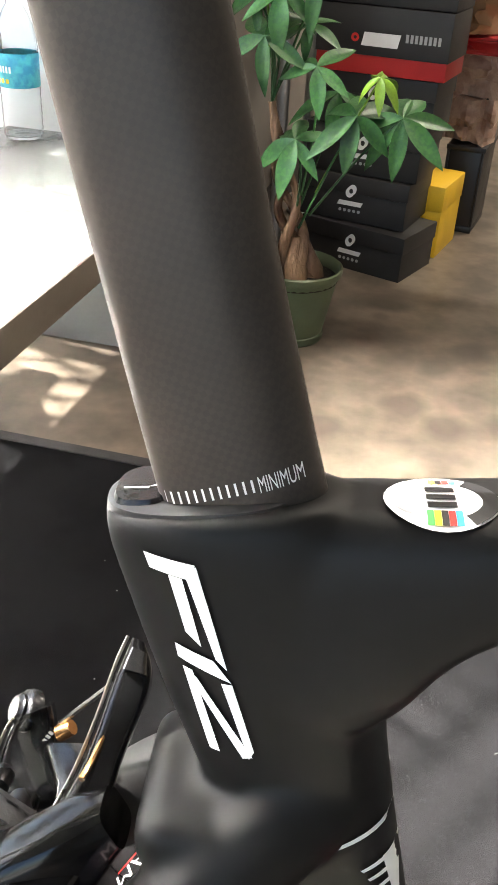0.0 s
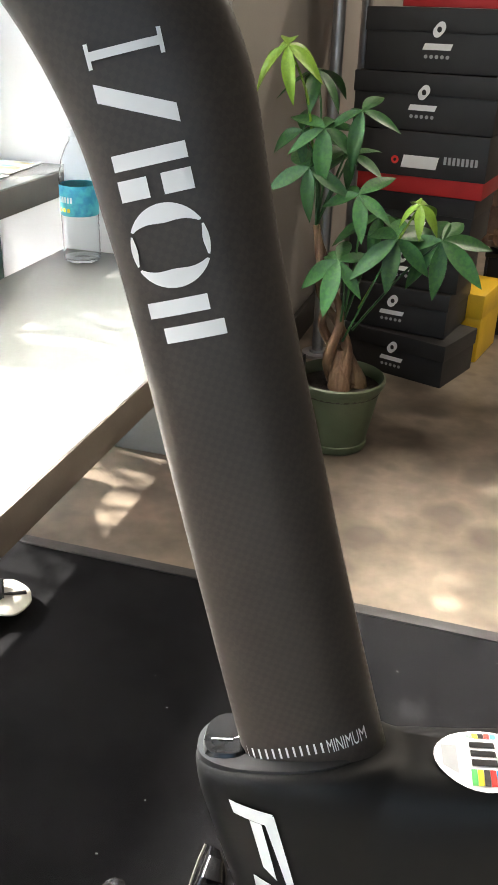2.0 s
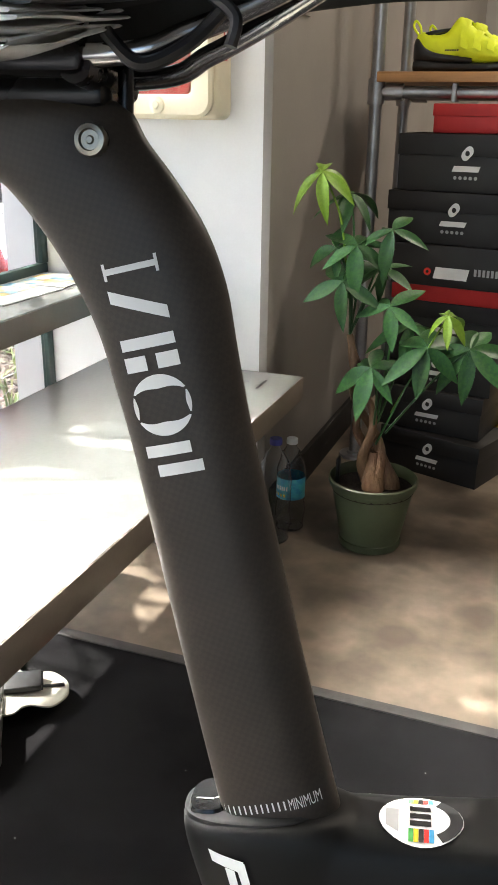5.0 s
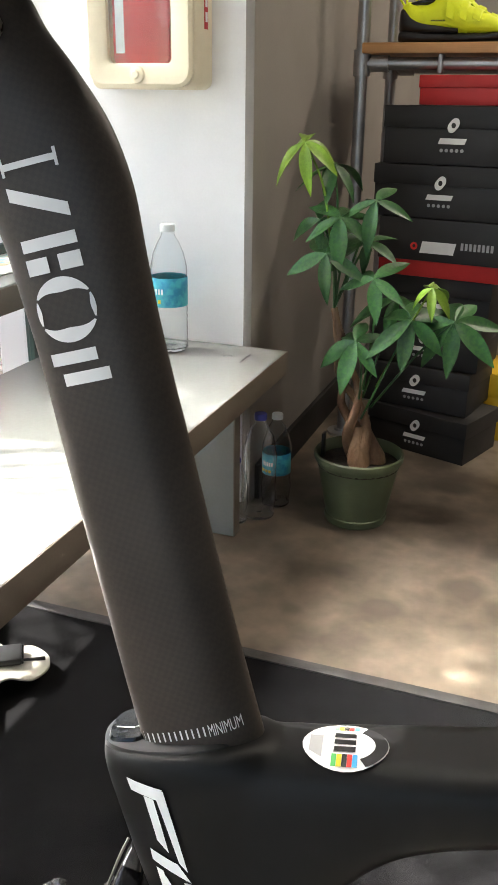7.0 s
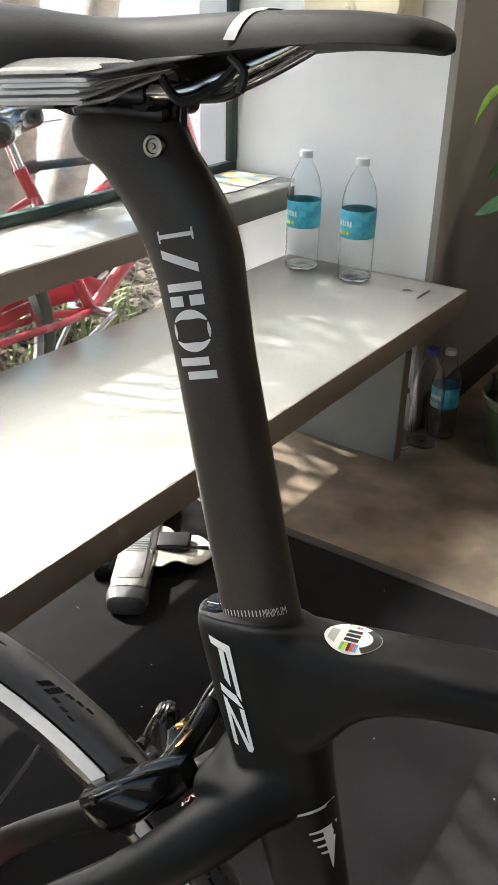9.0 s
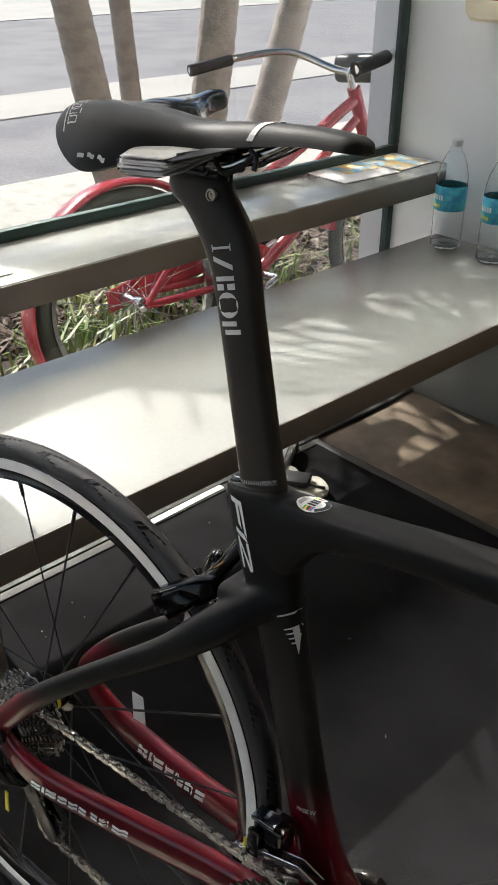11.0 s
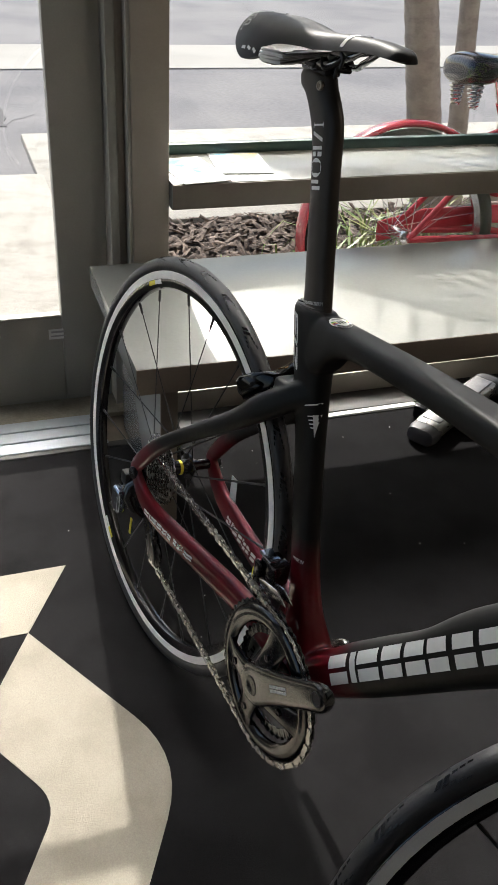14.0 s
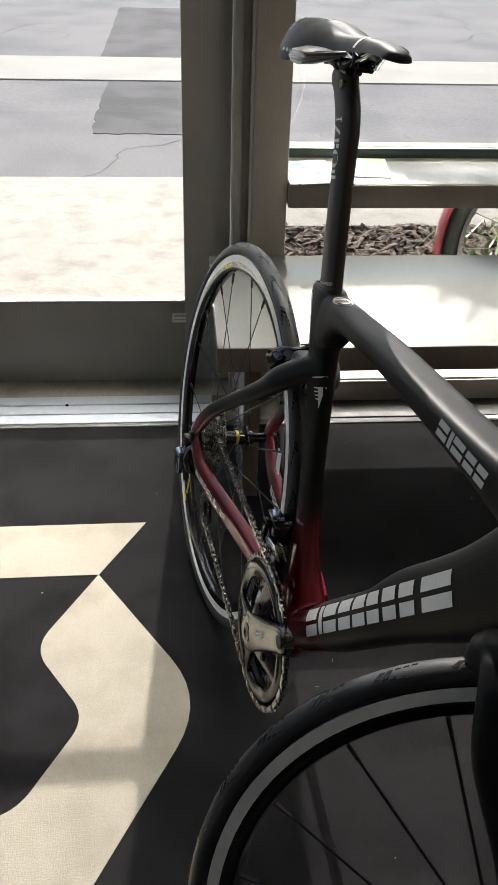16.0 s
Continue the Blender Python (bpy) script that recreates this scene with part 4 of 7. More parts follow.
for y0 in (-0.027, 0.0165):
    part("clamp_plate", box(bmesh.new(), 0.156, 0.199, y0, y0 + 0.0105, 0.634, 0.646, 0.003), M_DARKSTEEL, clamp)
part("clamp_bolt", rod(bmesh.new(), (0.204, 0, 0.622), (0.204, 0, 0.647), 0.0026), M_DARKSTEEL, clamp)

# saddle
SAD = dense([(0.046, 0.022, 0.664, 0.006), (0.050, 0.035, 0.668, 0.012), (0.060, 0.047, 0.672, 0.023), (0.075, 0.057, 0.674, 0.036), (0.095, 0.063, 0.675, 0.047), (0.112, 0.0635, 0.674, 0.049), (0.130, 0.058, 0.673, 0.042), (0.150, 0.049, 0.671, 0.033),
             (0.175, 0.038, 0.670, 0.026), (0.205, 0.0285, 0.672, 0.020), (0.240, 0.0225, 0.675, 0.0165), (0.280, 0.0198, 0.6765, 0.0135), (0.303, 0.0188, 0.6755, 0.0120), (0.313, 0.0172, 0.6745, 0.0110), (0.3190, 0.0140, 0.6728, 0.0095), (0.3225, 0.0095, 0.6710, 0.0075), (0.3240, 0.0045, 0.6690, 0.0050), (0.3246, 0.0015, 0.6665, 0.0015)], 4)


def saddle_z(x, y):
    i = min(range(len(SAD)), key=lambda k: abs(SAD[k][0] - x))
    x_, hw, top, drop = SAD[i]
    k = min(1, abs(y) / hw)
    groove = -0.003 * math.exp(-(y / 0.006) ** 2) * (1 if 0.07 < x < 0.2 else 0)
    return top - drop * (0.14 * k ** 2 + 0.86 * k ** 4.6) + groove


bm = bmesh.new()
rings = []
NY = 26
for x, hw, top, drop in SAD:
    ring = []
    for j in range(NY + 1):
        k = -1 + 2 * j / NY
        k = math.copysign(abs(k) ** 0.72, k)
        ring.append(bm.verts.new((x, k * hw, saddle_z(x, k * hw))))
    for j in range(NY, -1, -1):
        k = (-1 + 2 * j / NY) * 0.90
        shell = saddle_z(x, 0.97 * k / 0.9 * hw) - min(0.0065 if x < 0.2 else 0.004, hw * 0.45) * (1 - 0.55 * (1 - abs(k)))
        full = saddle_z(x, 0.97 * hw) - min(0.003, hw * 0.3) * (1 - 0.4 * abs(k))
        w = min(1, max(0, (x - 0.215) / 0.05))
        ring.append(bm.verts.new((x * 0.99 + 0.002, k * hw, shell * (1 - w) + full * w)))
    rings.append(ring)
for r0, r1 in zip(rings, rings[1:]):
    for i in range(len(r0)):
        j = (i + 1) % len(r0)
        bm.faces.new((r0[i], r0[j], r1[j], r1[i]))
bm.faces.new(rings[0])
bm.faces.new(rings[-1])
saddle = part("saddle", bm, M_SADDLE, bike, "slim black racing saddle with a white nose stripe", angle=60)
bm = bmesh.new()
for k in range(-12, 12):
    y0, y1 = k / 12 * 0.0222, (k + 1) / 12 * 0.0222
    xx = lambda y: 0.231 + 0.014 * (1 - abs(y) / 0.026)
    vs = [bm.verts.new((x, y, saddle_z(x, y) + 0.0007)) for x, y in ((xx(y0), y0), (xx(y1), y1), (xx(y1) + 0.005, y1 * 0.97), (xx(y0) + 0.005, y0 * 0.97))]
    bm.faces.new(vs)
part("stripe", bm, M_WHITEPRINT, saddle, "white stripe across the nose")
bm = bmesh.new()
# a thin line and a row of open boxes along the tail, on both sides
tail = lambda y: 0.052 + 9.0 * (abs(y) - 0.006) ** 2


def on_saddle(u, y):
    x = tail(y) + u
    return Vector((x, y, saddle_z(x, y) + 0.0007))


for sgn in (-1, 1):
    patch_quad(bm, (0.0030, sgn * 0.014), (0.0030, sgn * 0.052), (0.0044, sgn * 0.052), (0.0044, sgn * 0.014), on_saddle, 14, 1)
    for k in range(7):
        y0, y1 = sgn * (0.008 + 0.0060 * k), sgn * (0.0128 + 0.0060 * k)
        for u0, u1, ya, yb in ((0.0070, 0.0080, y0, y1), (0.0160 + 0.003 * (k % 2), 0.0170 + 0.003 * (k % 2), y0, y1), (0.0080, 0.0160, y0, y0 + sgn * 0.0008), (0.0080, 0.0160, y1 - sgn * 0.0008, y1)):
            patch_quad(bm, (u0, ya), (u1, ya), (u1, yb), (u0, yb), on_saddle, 3, 3)
tagged(part("print", bm, M_GREYPRINT, saddle, "grey maker's mark on the tail"), kind="stuff")
bm = bmesh.new()
for k in range(3):
    x0 = 0.100 + 0.010 * k
    patch_quad(bm, (x0, -0.0612 + 0.0012 * k), (x0 + 0.007, -0.0609 + 0.0012 * k), (x0 + 0.007, -0.0597 + 0.0012 * k), (x0, -0.0600 + 0.0012 * k), lambda x, y: Vector((x, y - 0.0008, saddle_z(x, y) + 0.0005)), 3, 2)
part("print", bm, M_SILVERPRINT, saddle, "three small pale bars on the skirt")
bm = bmesh.new()
edge = [(0.246 + 0.0737 * i / 15, 0.72) for i in range(16)]
wide = lambda x: float(np.interp(x, [r[0] for r in SAD], [r[1] for r in SAD]))
ring = [[bm.verts.new((x, wide(x) * (f_ + e_), saddle_z(x, wide(x) * (f_ + e_)) + 0.0007)) for e_ in (-0.10, 0.0, 0.10)] for x, f_ in edge]
for r0, r1 in zip(ring, ring[1:]):
    for j in range(2):
        bm.faces.new((r0[j], r0[j + 1], r1[j + 1], r1[j]))
part("stripe", bm, M_SILVERPRINT, saddle, "pale line along the nose")
bm = bmesh.new()
for sgn in (-1, 1):
    tube(bm, smooth_path([(0.070, sgn * 0.040, 0.650), (0.095, sgn * 0.030, 0.643), (0.125, sgn * 0.022, 0.640), (0.205, sgn * 0.021, 0.640), (0.228, sgn * 0.016, 0.647), (0.250, sgn * 0.011, 0.657), (0.270, sgn * 0.008, 0.668)]), 0.0035, 10)
part("rail", bm, M_STEEL, saddle, "shiny metal saddle rails")
bm = bmesh.new()
tube(bm, smooth_path([(0.205, -0.022, 0.646), (0.216, -0.024, 0.637), (0.230, -0.022, 0.643), (0.240, -0.018, 0.654)]), 0.0022, 8)
tube(bm, smooth_path([(0.236, -0.020, 0.656), (0.243, -0.021, 0.650), (0.242, -0.022, 0.642)]), 0.0020, 8)
part("strap", bm, M_BLACK, saddle, "thin black elastic strap")

# paper booklet in a clear bag tucked under the saddle
bk = thing("paper_booklet", "folded white paper booklet in a clear bag under the saddle", "booklet", BIKE)
rnd = random.Random(9)
for k in range(6):
    sec = []
    lift, slip, wave = 0.0022 * (k - 2.5), rnd.uniform(-0.003, 0.003), rnd.uniform(0, 6.28)
    for i in range(9):
        t = i / 8
        x0, x1 = 0.152 - 0.022 * t + slip, 0.1945 + 0.014 * t + slip
        sec.append((((x0 + x1) / 2, -0.0645 + 0.048 * t, 0.6375 + 0.012 * t + lift * (1 - 0.5 * t) + 0.0006 * math.sin(wave + 5 * t)), ((x1 - x0) / 2, 0, 0.0015), (0, 0.0002, 0.0007), 6))
    part("sheet", loft(bmesh.new(), sec, 16), M_PAPER, bk)
part("card", loft(bmesh.new(), [((0.192, -0.063, 0.6440), (0.008, 0, 0.0005), (0, 0, 0.0006), 5), ((0.205, -0.040, 0.6500), (0.011, 0, 0.001), (0, 0, 0.0006), 5), ((0.218, -0.018, 0.6560), (0.012, 0, 0.001), (0, 0, 0.0006), 5)], 12), M_BLACK, bk, "black card")
bag = part("bag", loft(bmesh.new(), [((0.172, -0.0700, 0.6370), (0.020, 0, 0.001), (0, 0, 0.0020), 3), ((0.172, -0.0665, 0.6378), (0.0245, 0, 0.001), (0, 0, 0.0080), 3), ((0.172, -0.050, 0.6410), (0.030, 0, 0.001), (0, 0, 0.0090), 3), ((0.170, -0.028, 0.6460), (0.032, 0, 0.001), (0, 0, 0.0070), 3)], 24), M_CLEARBAG, bk, "clear plastic bag")
bag.visible_shadow = False


# ---- wheels ----
def gear(bm, teeth, r, thick, m, tooth=0.0035, inner=None, fill=0.5):
    """A toothed ring round y."""
    inner = inner or r * 0.8
    n = teeth * 4
    outer = [r + (tooth if (i % 4) in (1, 2) else 0) for i in range(n)]
    rows = []
    for yy in (-thick / 2, thick / 2):
        ro = [bm.verts.new(m @ Vector((outer[i] * math.cos(2 * math.pi * i / n), yy * (0.5 if outer[i] > r else 1), outer[i] * math.sin(2 * math.pi * i / n)))) for i in range(n)]
        ri = [bm.verts.new(m @ Vector((inner * math.cos(2 * math.pi * i / n), yy, inner * math.sin(2 * math.pi * i / n)))) for i in range(n)]
        rows.append((ro, ri))
    (a, b), (c, d) = rows
    for i in range(n):
        j = (i + 1) % n
        bm.faces.new((a[i], a[j], b[j], b[i]))
        bm.faces.new((c[i], d[i], d[j], c[j]))
        bm.faces.new((a[i], c[i], c[j], a[j]))
        bm.faces.new((b[i], b[j], d[j], d[i]))


TURNED = pose(0, 0, 0, 90, 0, 0)


def make_wheel(parent, m, spokes):
    def tf(bm):
        bmesh.ops.transform(bm, matrix=m, verts=bm.verts)
        return bm
    rim = part("wheel", tf(lathe(bmesh.new(), [(0.288, -0.004), (0.290, -0.0075), (0.2975, -0.0098), (0.3025, -0.0102), (0.3155, -0.0102), (0.3168, -0.009), (0.3168, 0.009), (0.3155, 0.0102), (0.3025, 0.0102), (0.2975, 0.0098), (0.290, 0.0075), (0.288, 0.004)], 96, TURNED, True)), M_GLOSSBLACK, parent, "spoked racing wheel with a bright brake track")
    for sgn in (-1, 1):
        part("brake_track", tf(lathe(bmesh.new(), [(0.3030, sgn * 0.0103), (0.3032, sgn * 0.0107), (0.3150, sgn * 0.0107), (0.3152, sgn * 0.0103)], 96, TURNED, True)), M_BRAKETRACK, rim, "bright machined brake track")
    prof = []
    for k in range(18):
        a = 2 * math.pi * k / 18
        prof.append((0.3245 + 0.0125 * math.cos(a), 0.0125 * math.sin(a)))
    tyre = part("tyre", tf(lathe(bmesh.new(), prof, 120, TURNED, True)), M_TYRE, rim, "black racing tyre")
    bm = bmesh.new()
    for k in range(30):
        a0 = 2 * math.pi * k / 30
        for sgn in (-1, 1):
            for j in range(5):
                a = a0 + j * 0.022 + (0.06 if sgn > 0 else 0)
                b0, b1 = 0.16 + 0.05 * j, 1.12 - 0.08 * j
                vs = []
                for aa, bb in ((a, b0), (a + 0.016, b0), (a + 0.016 + 0.02, b1), (a + 0.02, b1)):
                    rr, yy = 0.3245 + 0.0129 * math.cos(bb), sgn * 0.0129 * math.sin(bb)
                    vs.append(bm.verts.new((rr * math.cos(aa), yy, rr * math.sin(aa))))
                bm.faces.new(vs)
    tagged(part("tread", tf(bm), M_TREAD, tyre, "sipes cut into the tyre"), kind="stuff")
    hubp = [(0.0055, -0.066), (0.0085, -0.066), (0.0085, -0.045), (0.011, -0.040), (0.0125, -0.030), (0.022, -0.029), (0.022, -0.026), (0.0125, -0.024), (0.0115, 0.0), (0.0125, 0.024), (0.020, 0.026), (0.020, 0.030), (0.0125, 0.032), (0.0095, 0.045), (0.0085, 0.066), (0.0055, 0.066)]
    hub = part("hub", tf(lathe(bmesh.new(), hubp, 28, TURNED)), M_GLOSSBLACK, rim, "black hub")
    part("hub_ring", tf(lathe(bmesh.new(), [(0.0117, -0.0025), (0.0124, -0.002), (0.0124, 0.0025), (0.0117, 0.003)], 28, TURNED @ Matrix.Translation((0, 0, -0.012)), True)), M_YELLOW, rim, "yellow ring on the hub")
    for k in range(spokes):
        a = 2 * math.pi * (k + 0.5) / spokes
        sgn = 1 if k % 2 else -1
        off = 0.55 if (k // 2) % 2 else -0.55
        p0 = Vector((0.0195 * math.cos(a + off * 1.6), sgn * 0.0275, 0.0195 * math.sin(a + off * 1.6)))
        p1 = Vector((0.286 * math.cos(a), sgn * 0.002, 0.286 * math.sin(a)))
        d = (p1 - p0).normalized()
        u = Vector((0, 1, 0)).cross(d).normalized()
        w = d.cross(u)
        bm = bmesh.new()
        loft(bm, [(p0, u * 0.0010, w * 0.0010, 2), (p0.lerp(p1, 0.08), u * 0.0016, w * 0.0006, 2), (p0.lerp(p1, 0.93), u * 0.0016, w * 0.0006, 2), (p0.lerp(p1, 0.94), u * 0.0021, w * 0.0021, 2), (p1, u * 0.0023, w * 0.0023, 2)], 6)
        part("spoke", tf(bm), M_BLACK, rim)
    for a in (119.5, 236.0):
        for k, m_ in ((0, M_YELLOW), (1, M_PAPER)):
            bm = bmesh.new()
            f = lambda x, z: Vector((x, -0.0104 if math.hypot(x, z) > 0.297 else -0.0100, z))
            patch_arc(bm, 0, 0, 0.2950, 0.3020, a + 1.5 - 4.2 * k, a + 1.5 - 4.2 * (k + 1), f, 4)
            part("label", tf(bm), m_, rim, "small yellow and white rim label")
    return rim


rear_wheel = make_wheel(bike, Matrix.Translation((-0.002, -0.0150, -0.0035)) @ pose(0, 0, 0, -1.5, 0, 1.1) @ Matrix.Scale(0.987, 4), 20)
# steering: front assembly turned to its left about the head axis
HT = radians(72)
AX = Vector((-math.cos(HT), 0, math.sin(HT)))
FRONT_AXLE = Vector((0.970, 0, -0.007))
PIVOT = FRONT_AXLE - Vector((math.sin(HT), 0, math.cos(HT))) * 0.045
STEER = Matrix.Translation(PIVOT) @ Matrix.Rotation(radians(52), 4, AX) @ Matrix.Translation(-PIVOT)
front_wheel = make_wheel(bike, STEER @ Matrix.Translation(FRONT_AXLE), 18)
bm = bmesh.new()
up = PIVOT + AX * 0.318
for sgn in (-1, 1):
    pts = smooth_path([up + Vector((-0.012, sgn * 0.016, 0.012)), up + Vector((-0.006, sgn * 0.033, -0.014)), up + Vector((0.010, sgn * 0.043, -0.060)), up.lerp(FRONT_AXLE, 0.46) + Vector((-0.004, sgn * 0.047, 0)), up.lerp(FRONT_AXLE, 0.76) + Vector((-0.004, sgn * 0.049, 0)), FRONT_AXLE + Vector((-0.006, sgn * 0.050, 0.012)), FRONT_AXLE + Vector((0, sgn * 0.050, -0.010))], 6)
    n_ = len(pts)
    secs = []
    for i, p in enumerate(pts):
        t = i / (n_ - 1)
        d = (pts[min(i + 1, n_ - 1)] - pts[max(i - 1, 0)]).normalized()
        u = Vector((0, 1, 0)).cross(d).normalized()
        secs.append((p, u * (0.034 - 0.020 * t), Vector((0, 0.012 - 0.005 * t, 0)), 2.2))
    loft(bm, secs, 18)
# crown with a tail that reaches back under the down tube
loft(bm, [(up + Vector((-0.056, 0, -0.002)), (0, 0.006, 0), (0, 0, 0.010), 2.4), (up + Vector((-0.049, 0, 0.000)), (0, 0.014, 0), (0, 0, 0.018), 2.4), (up + Vector((-0.030, 0, 0.002)), (0, 0.026, 0), (0, 0, 0.024), 2.4), (up + Vector((0.0, 0, 0.0)), (0, 0.034, 0), (0, 0, 0.026), 2.4),
          (up + Vector((0.022, 0, -0.004)), (0, 0.030, 0), (0, 0, 0.022), 2.4), (up + Vector((0.034, 0, -0.006)), (0, 0.014, 0), (0, 0, 0.012), 2.4)], 24)
bmesh.ops.recalc_face_normals(bm, faces=bm.faces)
bmesh.ops.transform(bm, matrix=STEER, verts=bm.verts)
fork = part("fork", bm, M_PAINT, bike, "matt black carbon fork turned to one side")
fuse = fork.modifiers.new("fuse", "REMESH")
fuse.mode, fuse.voxel_size, fuse.use_smooth_shade = "VOXEL", 0.0022, True
blend = fork.modifiers.new("blend", "SMOOTH")
blend.factor, blend.iterations = 0.5, 10

# ---- drivetrain ----
CH_Y = -0.0570
bm = bmesh.new()
RINGM = Matrix.Translation((BB.x, CH_Y, BB.z))
gear(bm, 52, 0.1050, 0.0028, RINGM, 0.0040, 0.091)
bmesh.ops.recalc_face_normals(bm, faces=bm.faces)
crankset = part("crankset", bm, M_RING, bike, "glossy black racing crankset with two chainrings", smooth=False)
bm = bmesh.new()
lathe(bm, [(0.0780, 0.0020), (0.0815, 0.0052), (0.0880, 0.0066), (0.0950, 0.0058), (0.1005, 0.0036), (0.1020, 0.0014), (0.1020, -0.001), (0.0780, -0.001)], 96, RINGM @ TURNED, True)
part("outer_ring", bm, M_RING, crankset, "glossy black outer ring face")
bm = bmesh.new()
gear(bm, 36, 0.0725, 0.0026, RINGM @ Matrix.Translation((0, 0.008, 0)), 0.0036, 0.062)
part("inner_ring", bm, M_RING, crankset, smooth=False)
ARM_A = radians(40)
arm_d = Vector((math.cos(ARM_A), 0, math.sin(ARM_A)))
arm_n = Vector((-math.sin(ARM_A), 0, math.cos(ARM_A)))


def crank_arm(y, sgn, d, nrm):
    o = Vector((BB.x, 0, BB.z))
    rows = [(-0.026, 0.017, -0.0), (-0.016, 0.026, 0), (0.0, 0.029, 0), (0.03, 0.025, 0.002), (0.08, 0.0205, 0.005), (0.13, 0.0180, 0.008), (0.165, 0.0175, 0.010), (0.178, 0.014, 0.010), (0.184, 0.008, 0.010)]
    return loft(bmesh.new(), [(o + d * s + Vector((0, y + sgn * k, 0)), nrm * w, Vector((0, 0.0072, 0)), 3.2) for s, w, k in [tuple(r) for r in dense(rows, 3)]], 20)


arm = part("crank_arm", crank_arm(-0.070, -1, arm_d, arm_n), M_GREYCRANK, crankset, "satin grey crank arm without pedal")
part("crank_arm", crank_arm(0.066, 1, -arm_d, -arm_n), M_GREYCRANK, crankset)
end = BB + arm_d * 0.1705
part("pedal_hole", lathe(bmesh.new(), [(0.0, 0.0006), (0.0062, 0.0006), (0.0068, 0.0012), (0.0088, 0.0012), (0.0092, 0)], 20, Matrix.Translation((end.x, -0.0874, end.z)) @ TURNED), M_BLACK, arm)
block_mark("marking", lambda s, t: BB + arm_d * (0.055 + s) + arm_n * (-0.003 + t) + Vector((0, -0.0812 - 0.055 * s, 0)), 0.062, 0.009, LONG[:13], M_SILVERPRINT, arm, "silver grey maker's mark")
for ang in (40 + 40, 40 + 150, 40 + 215, 40 + 325):
    a = radians(ang)
    d = Vector((math.cos(a), 0, math.sin(a)))
    q = Vector((-d.z, 0, d.x))
    bm = bmesh.new()
    loft(bm, [(BB + d * s + Vector((0, y, 0)), q * w, Vector((0, h, 0)), 3) for s, w, h, y in ((0.010, 0.022, 0.006, -0.068), (0.035, 0.018, 0.006, -0.067), (0.062, 0.0165, 0.0055, -0.064), (0.080, 0.019, 0.004, -0.0615), (0.092, 0.023, 0.0025, -0.0600))], 18)
    part("spider_arm", bm, M_RING, crankset)
    p = BB + d * 0.055
    part("chainring_bolt", lathe(bmesh.new(), [(0.0, 0.001), (0.0030, 0.001), (0.0034, 0.0018), (0.0048, 0.0016), (0.005, 0)], 14, Matrix.Translation((p.x, -0.0705, p.z)) @ TURNED), M_DARKSTEEL, crankset)
part("crank_cap", lathe(bmesh.new(), [(0.0, 0.0012), (0.006, 0.0012), (0.0075, 0.002), (0.0125, 0.0016), (0.0135, 0)], 24, Matrix.Translation((BB.x, -0.0768, BB.z)) @ TURNED), M_DARKSTEEL, crankset)

cassette = part("cassette", lathe(bmesh.new(), [(0.014, -0.0600), (0.0185, -0.0600), (0.0200, -0.0585), (0.0200, -0.026), (0.014, -0.026)], 28, Matrix.Translation((0, REAR_Y, 0)) @ TURNED @ Matrix.Diagonal((1, 1, -1, 1))), M_DARKSTEEL, bike, "steel cassette of eleven sprockets")
for k, teeth in enumerate((11, 12, 13, 14, 15, 17, 19, 21, 23, 25, 28)):
    bm = bmesh.new()
    r = 0.00202 * teeth + 0.0002
    gear(bm, teeth, r - 0.0018, 0.0016, Matrix.Translation((0, REAR_Y - 0.0590 + 0.0031 * k, 0)), 0.0030, max(0.014, r * 0.62))
    part("sprocket", bm, M_CHAIN, cassette, angle=25)

# rear derailleur
RD_TOP, RD_LOW = Vector((0.010, -0.054, -0.072)), Vector((0.052, -0.054, -0.128))
bm = bmesh.new()
loft(bm, [((-0.004, -0.068, -0.012), (0.010, 0, 0), (0, 0.006, 0), 3), ((-0.014, -0.078, -0.030), (0.012, 0, 0), (0, 0.010, 0), 3), ((-0.012, -0.084, -0.048), (0.014, 0, 0), (0, 0.012, 0), 3), ((0.000, -0.078, -0.066), (0.014, 0, 0), (0, 0.010, 0), 3), ((0.010, -0.066, -0.074), (0.013, 0, 0), (0, 0.008, 0), 3)], 18)
rd = part("rear_derailleur", bm, M_GLOSSBLACK, bike, "glossy black rear derailleur")
part("cover", box(bmesh.new(), -0.034, -0.006, -0.102, -0.086, -0.082, -0.040, 0.005, 3), M_BLUESTEEL, rd, "polished blue-grey cover")
bm = bmesh.new()
box(bm, -0.034, -0.014, -0.090, -0.066, -0.034, -0.012, 0.004)
part("motor", bm, M_BLACK, rd)
for p, nm in ((RD_TOP, "pulley"), (RD_LOW, "pulley")):
    bm = bmesh.new()
    gear(bm, 11, 0.0195, 0.004, Matrix.Translation(p), 0.0028, 0.005)
    part(nm, bm, M_BLACK, rd, angle=25)
bm = bmesh.new()
for yy in (-0.006, 0.006):
    loft(bm, [(RD_TOP + Vector((-0.012, yy, 0.012)), (0.006, 0, 0.004), (0, 0.0010, 0), 4), (RD_TOP.lerp(RD_LOW, 0.3) + Vector((0, yy, 0)), (0.011, 0, 0.008), (0, 0.0010, 0), 4),
              (RD_LOW + Vector((0, yy, 0)), (0.010, 0, 0.008), (0, 0.0010, 0), 4), (RD_LOW + Vector((0.010, yy, -0.012)), (0.005, 0, 0.004), (0, 0.0010, 0), 4)], 14)
part("cage", bm, M_DARKSTEEL, rd)
bm = bmesh.new()
box(bm, 0.0, 0.006, -0.0800, -0.0785, -0.116, -0.086, 0.0005)
part("tag", bm, M_YELLOW, rd, "small yellow tag")

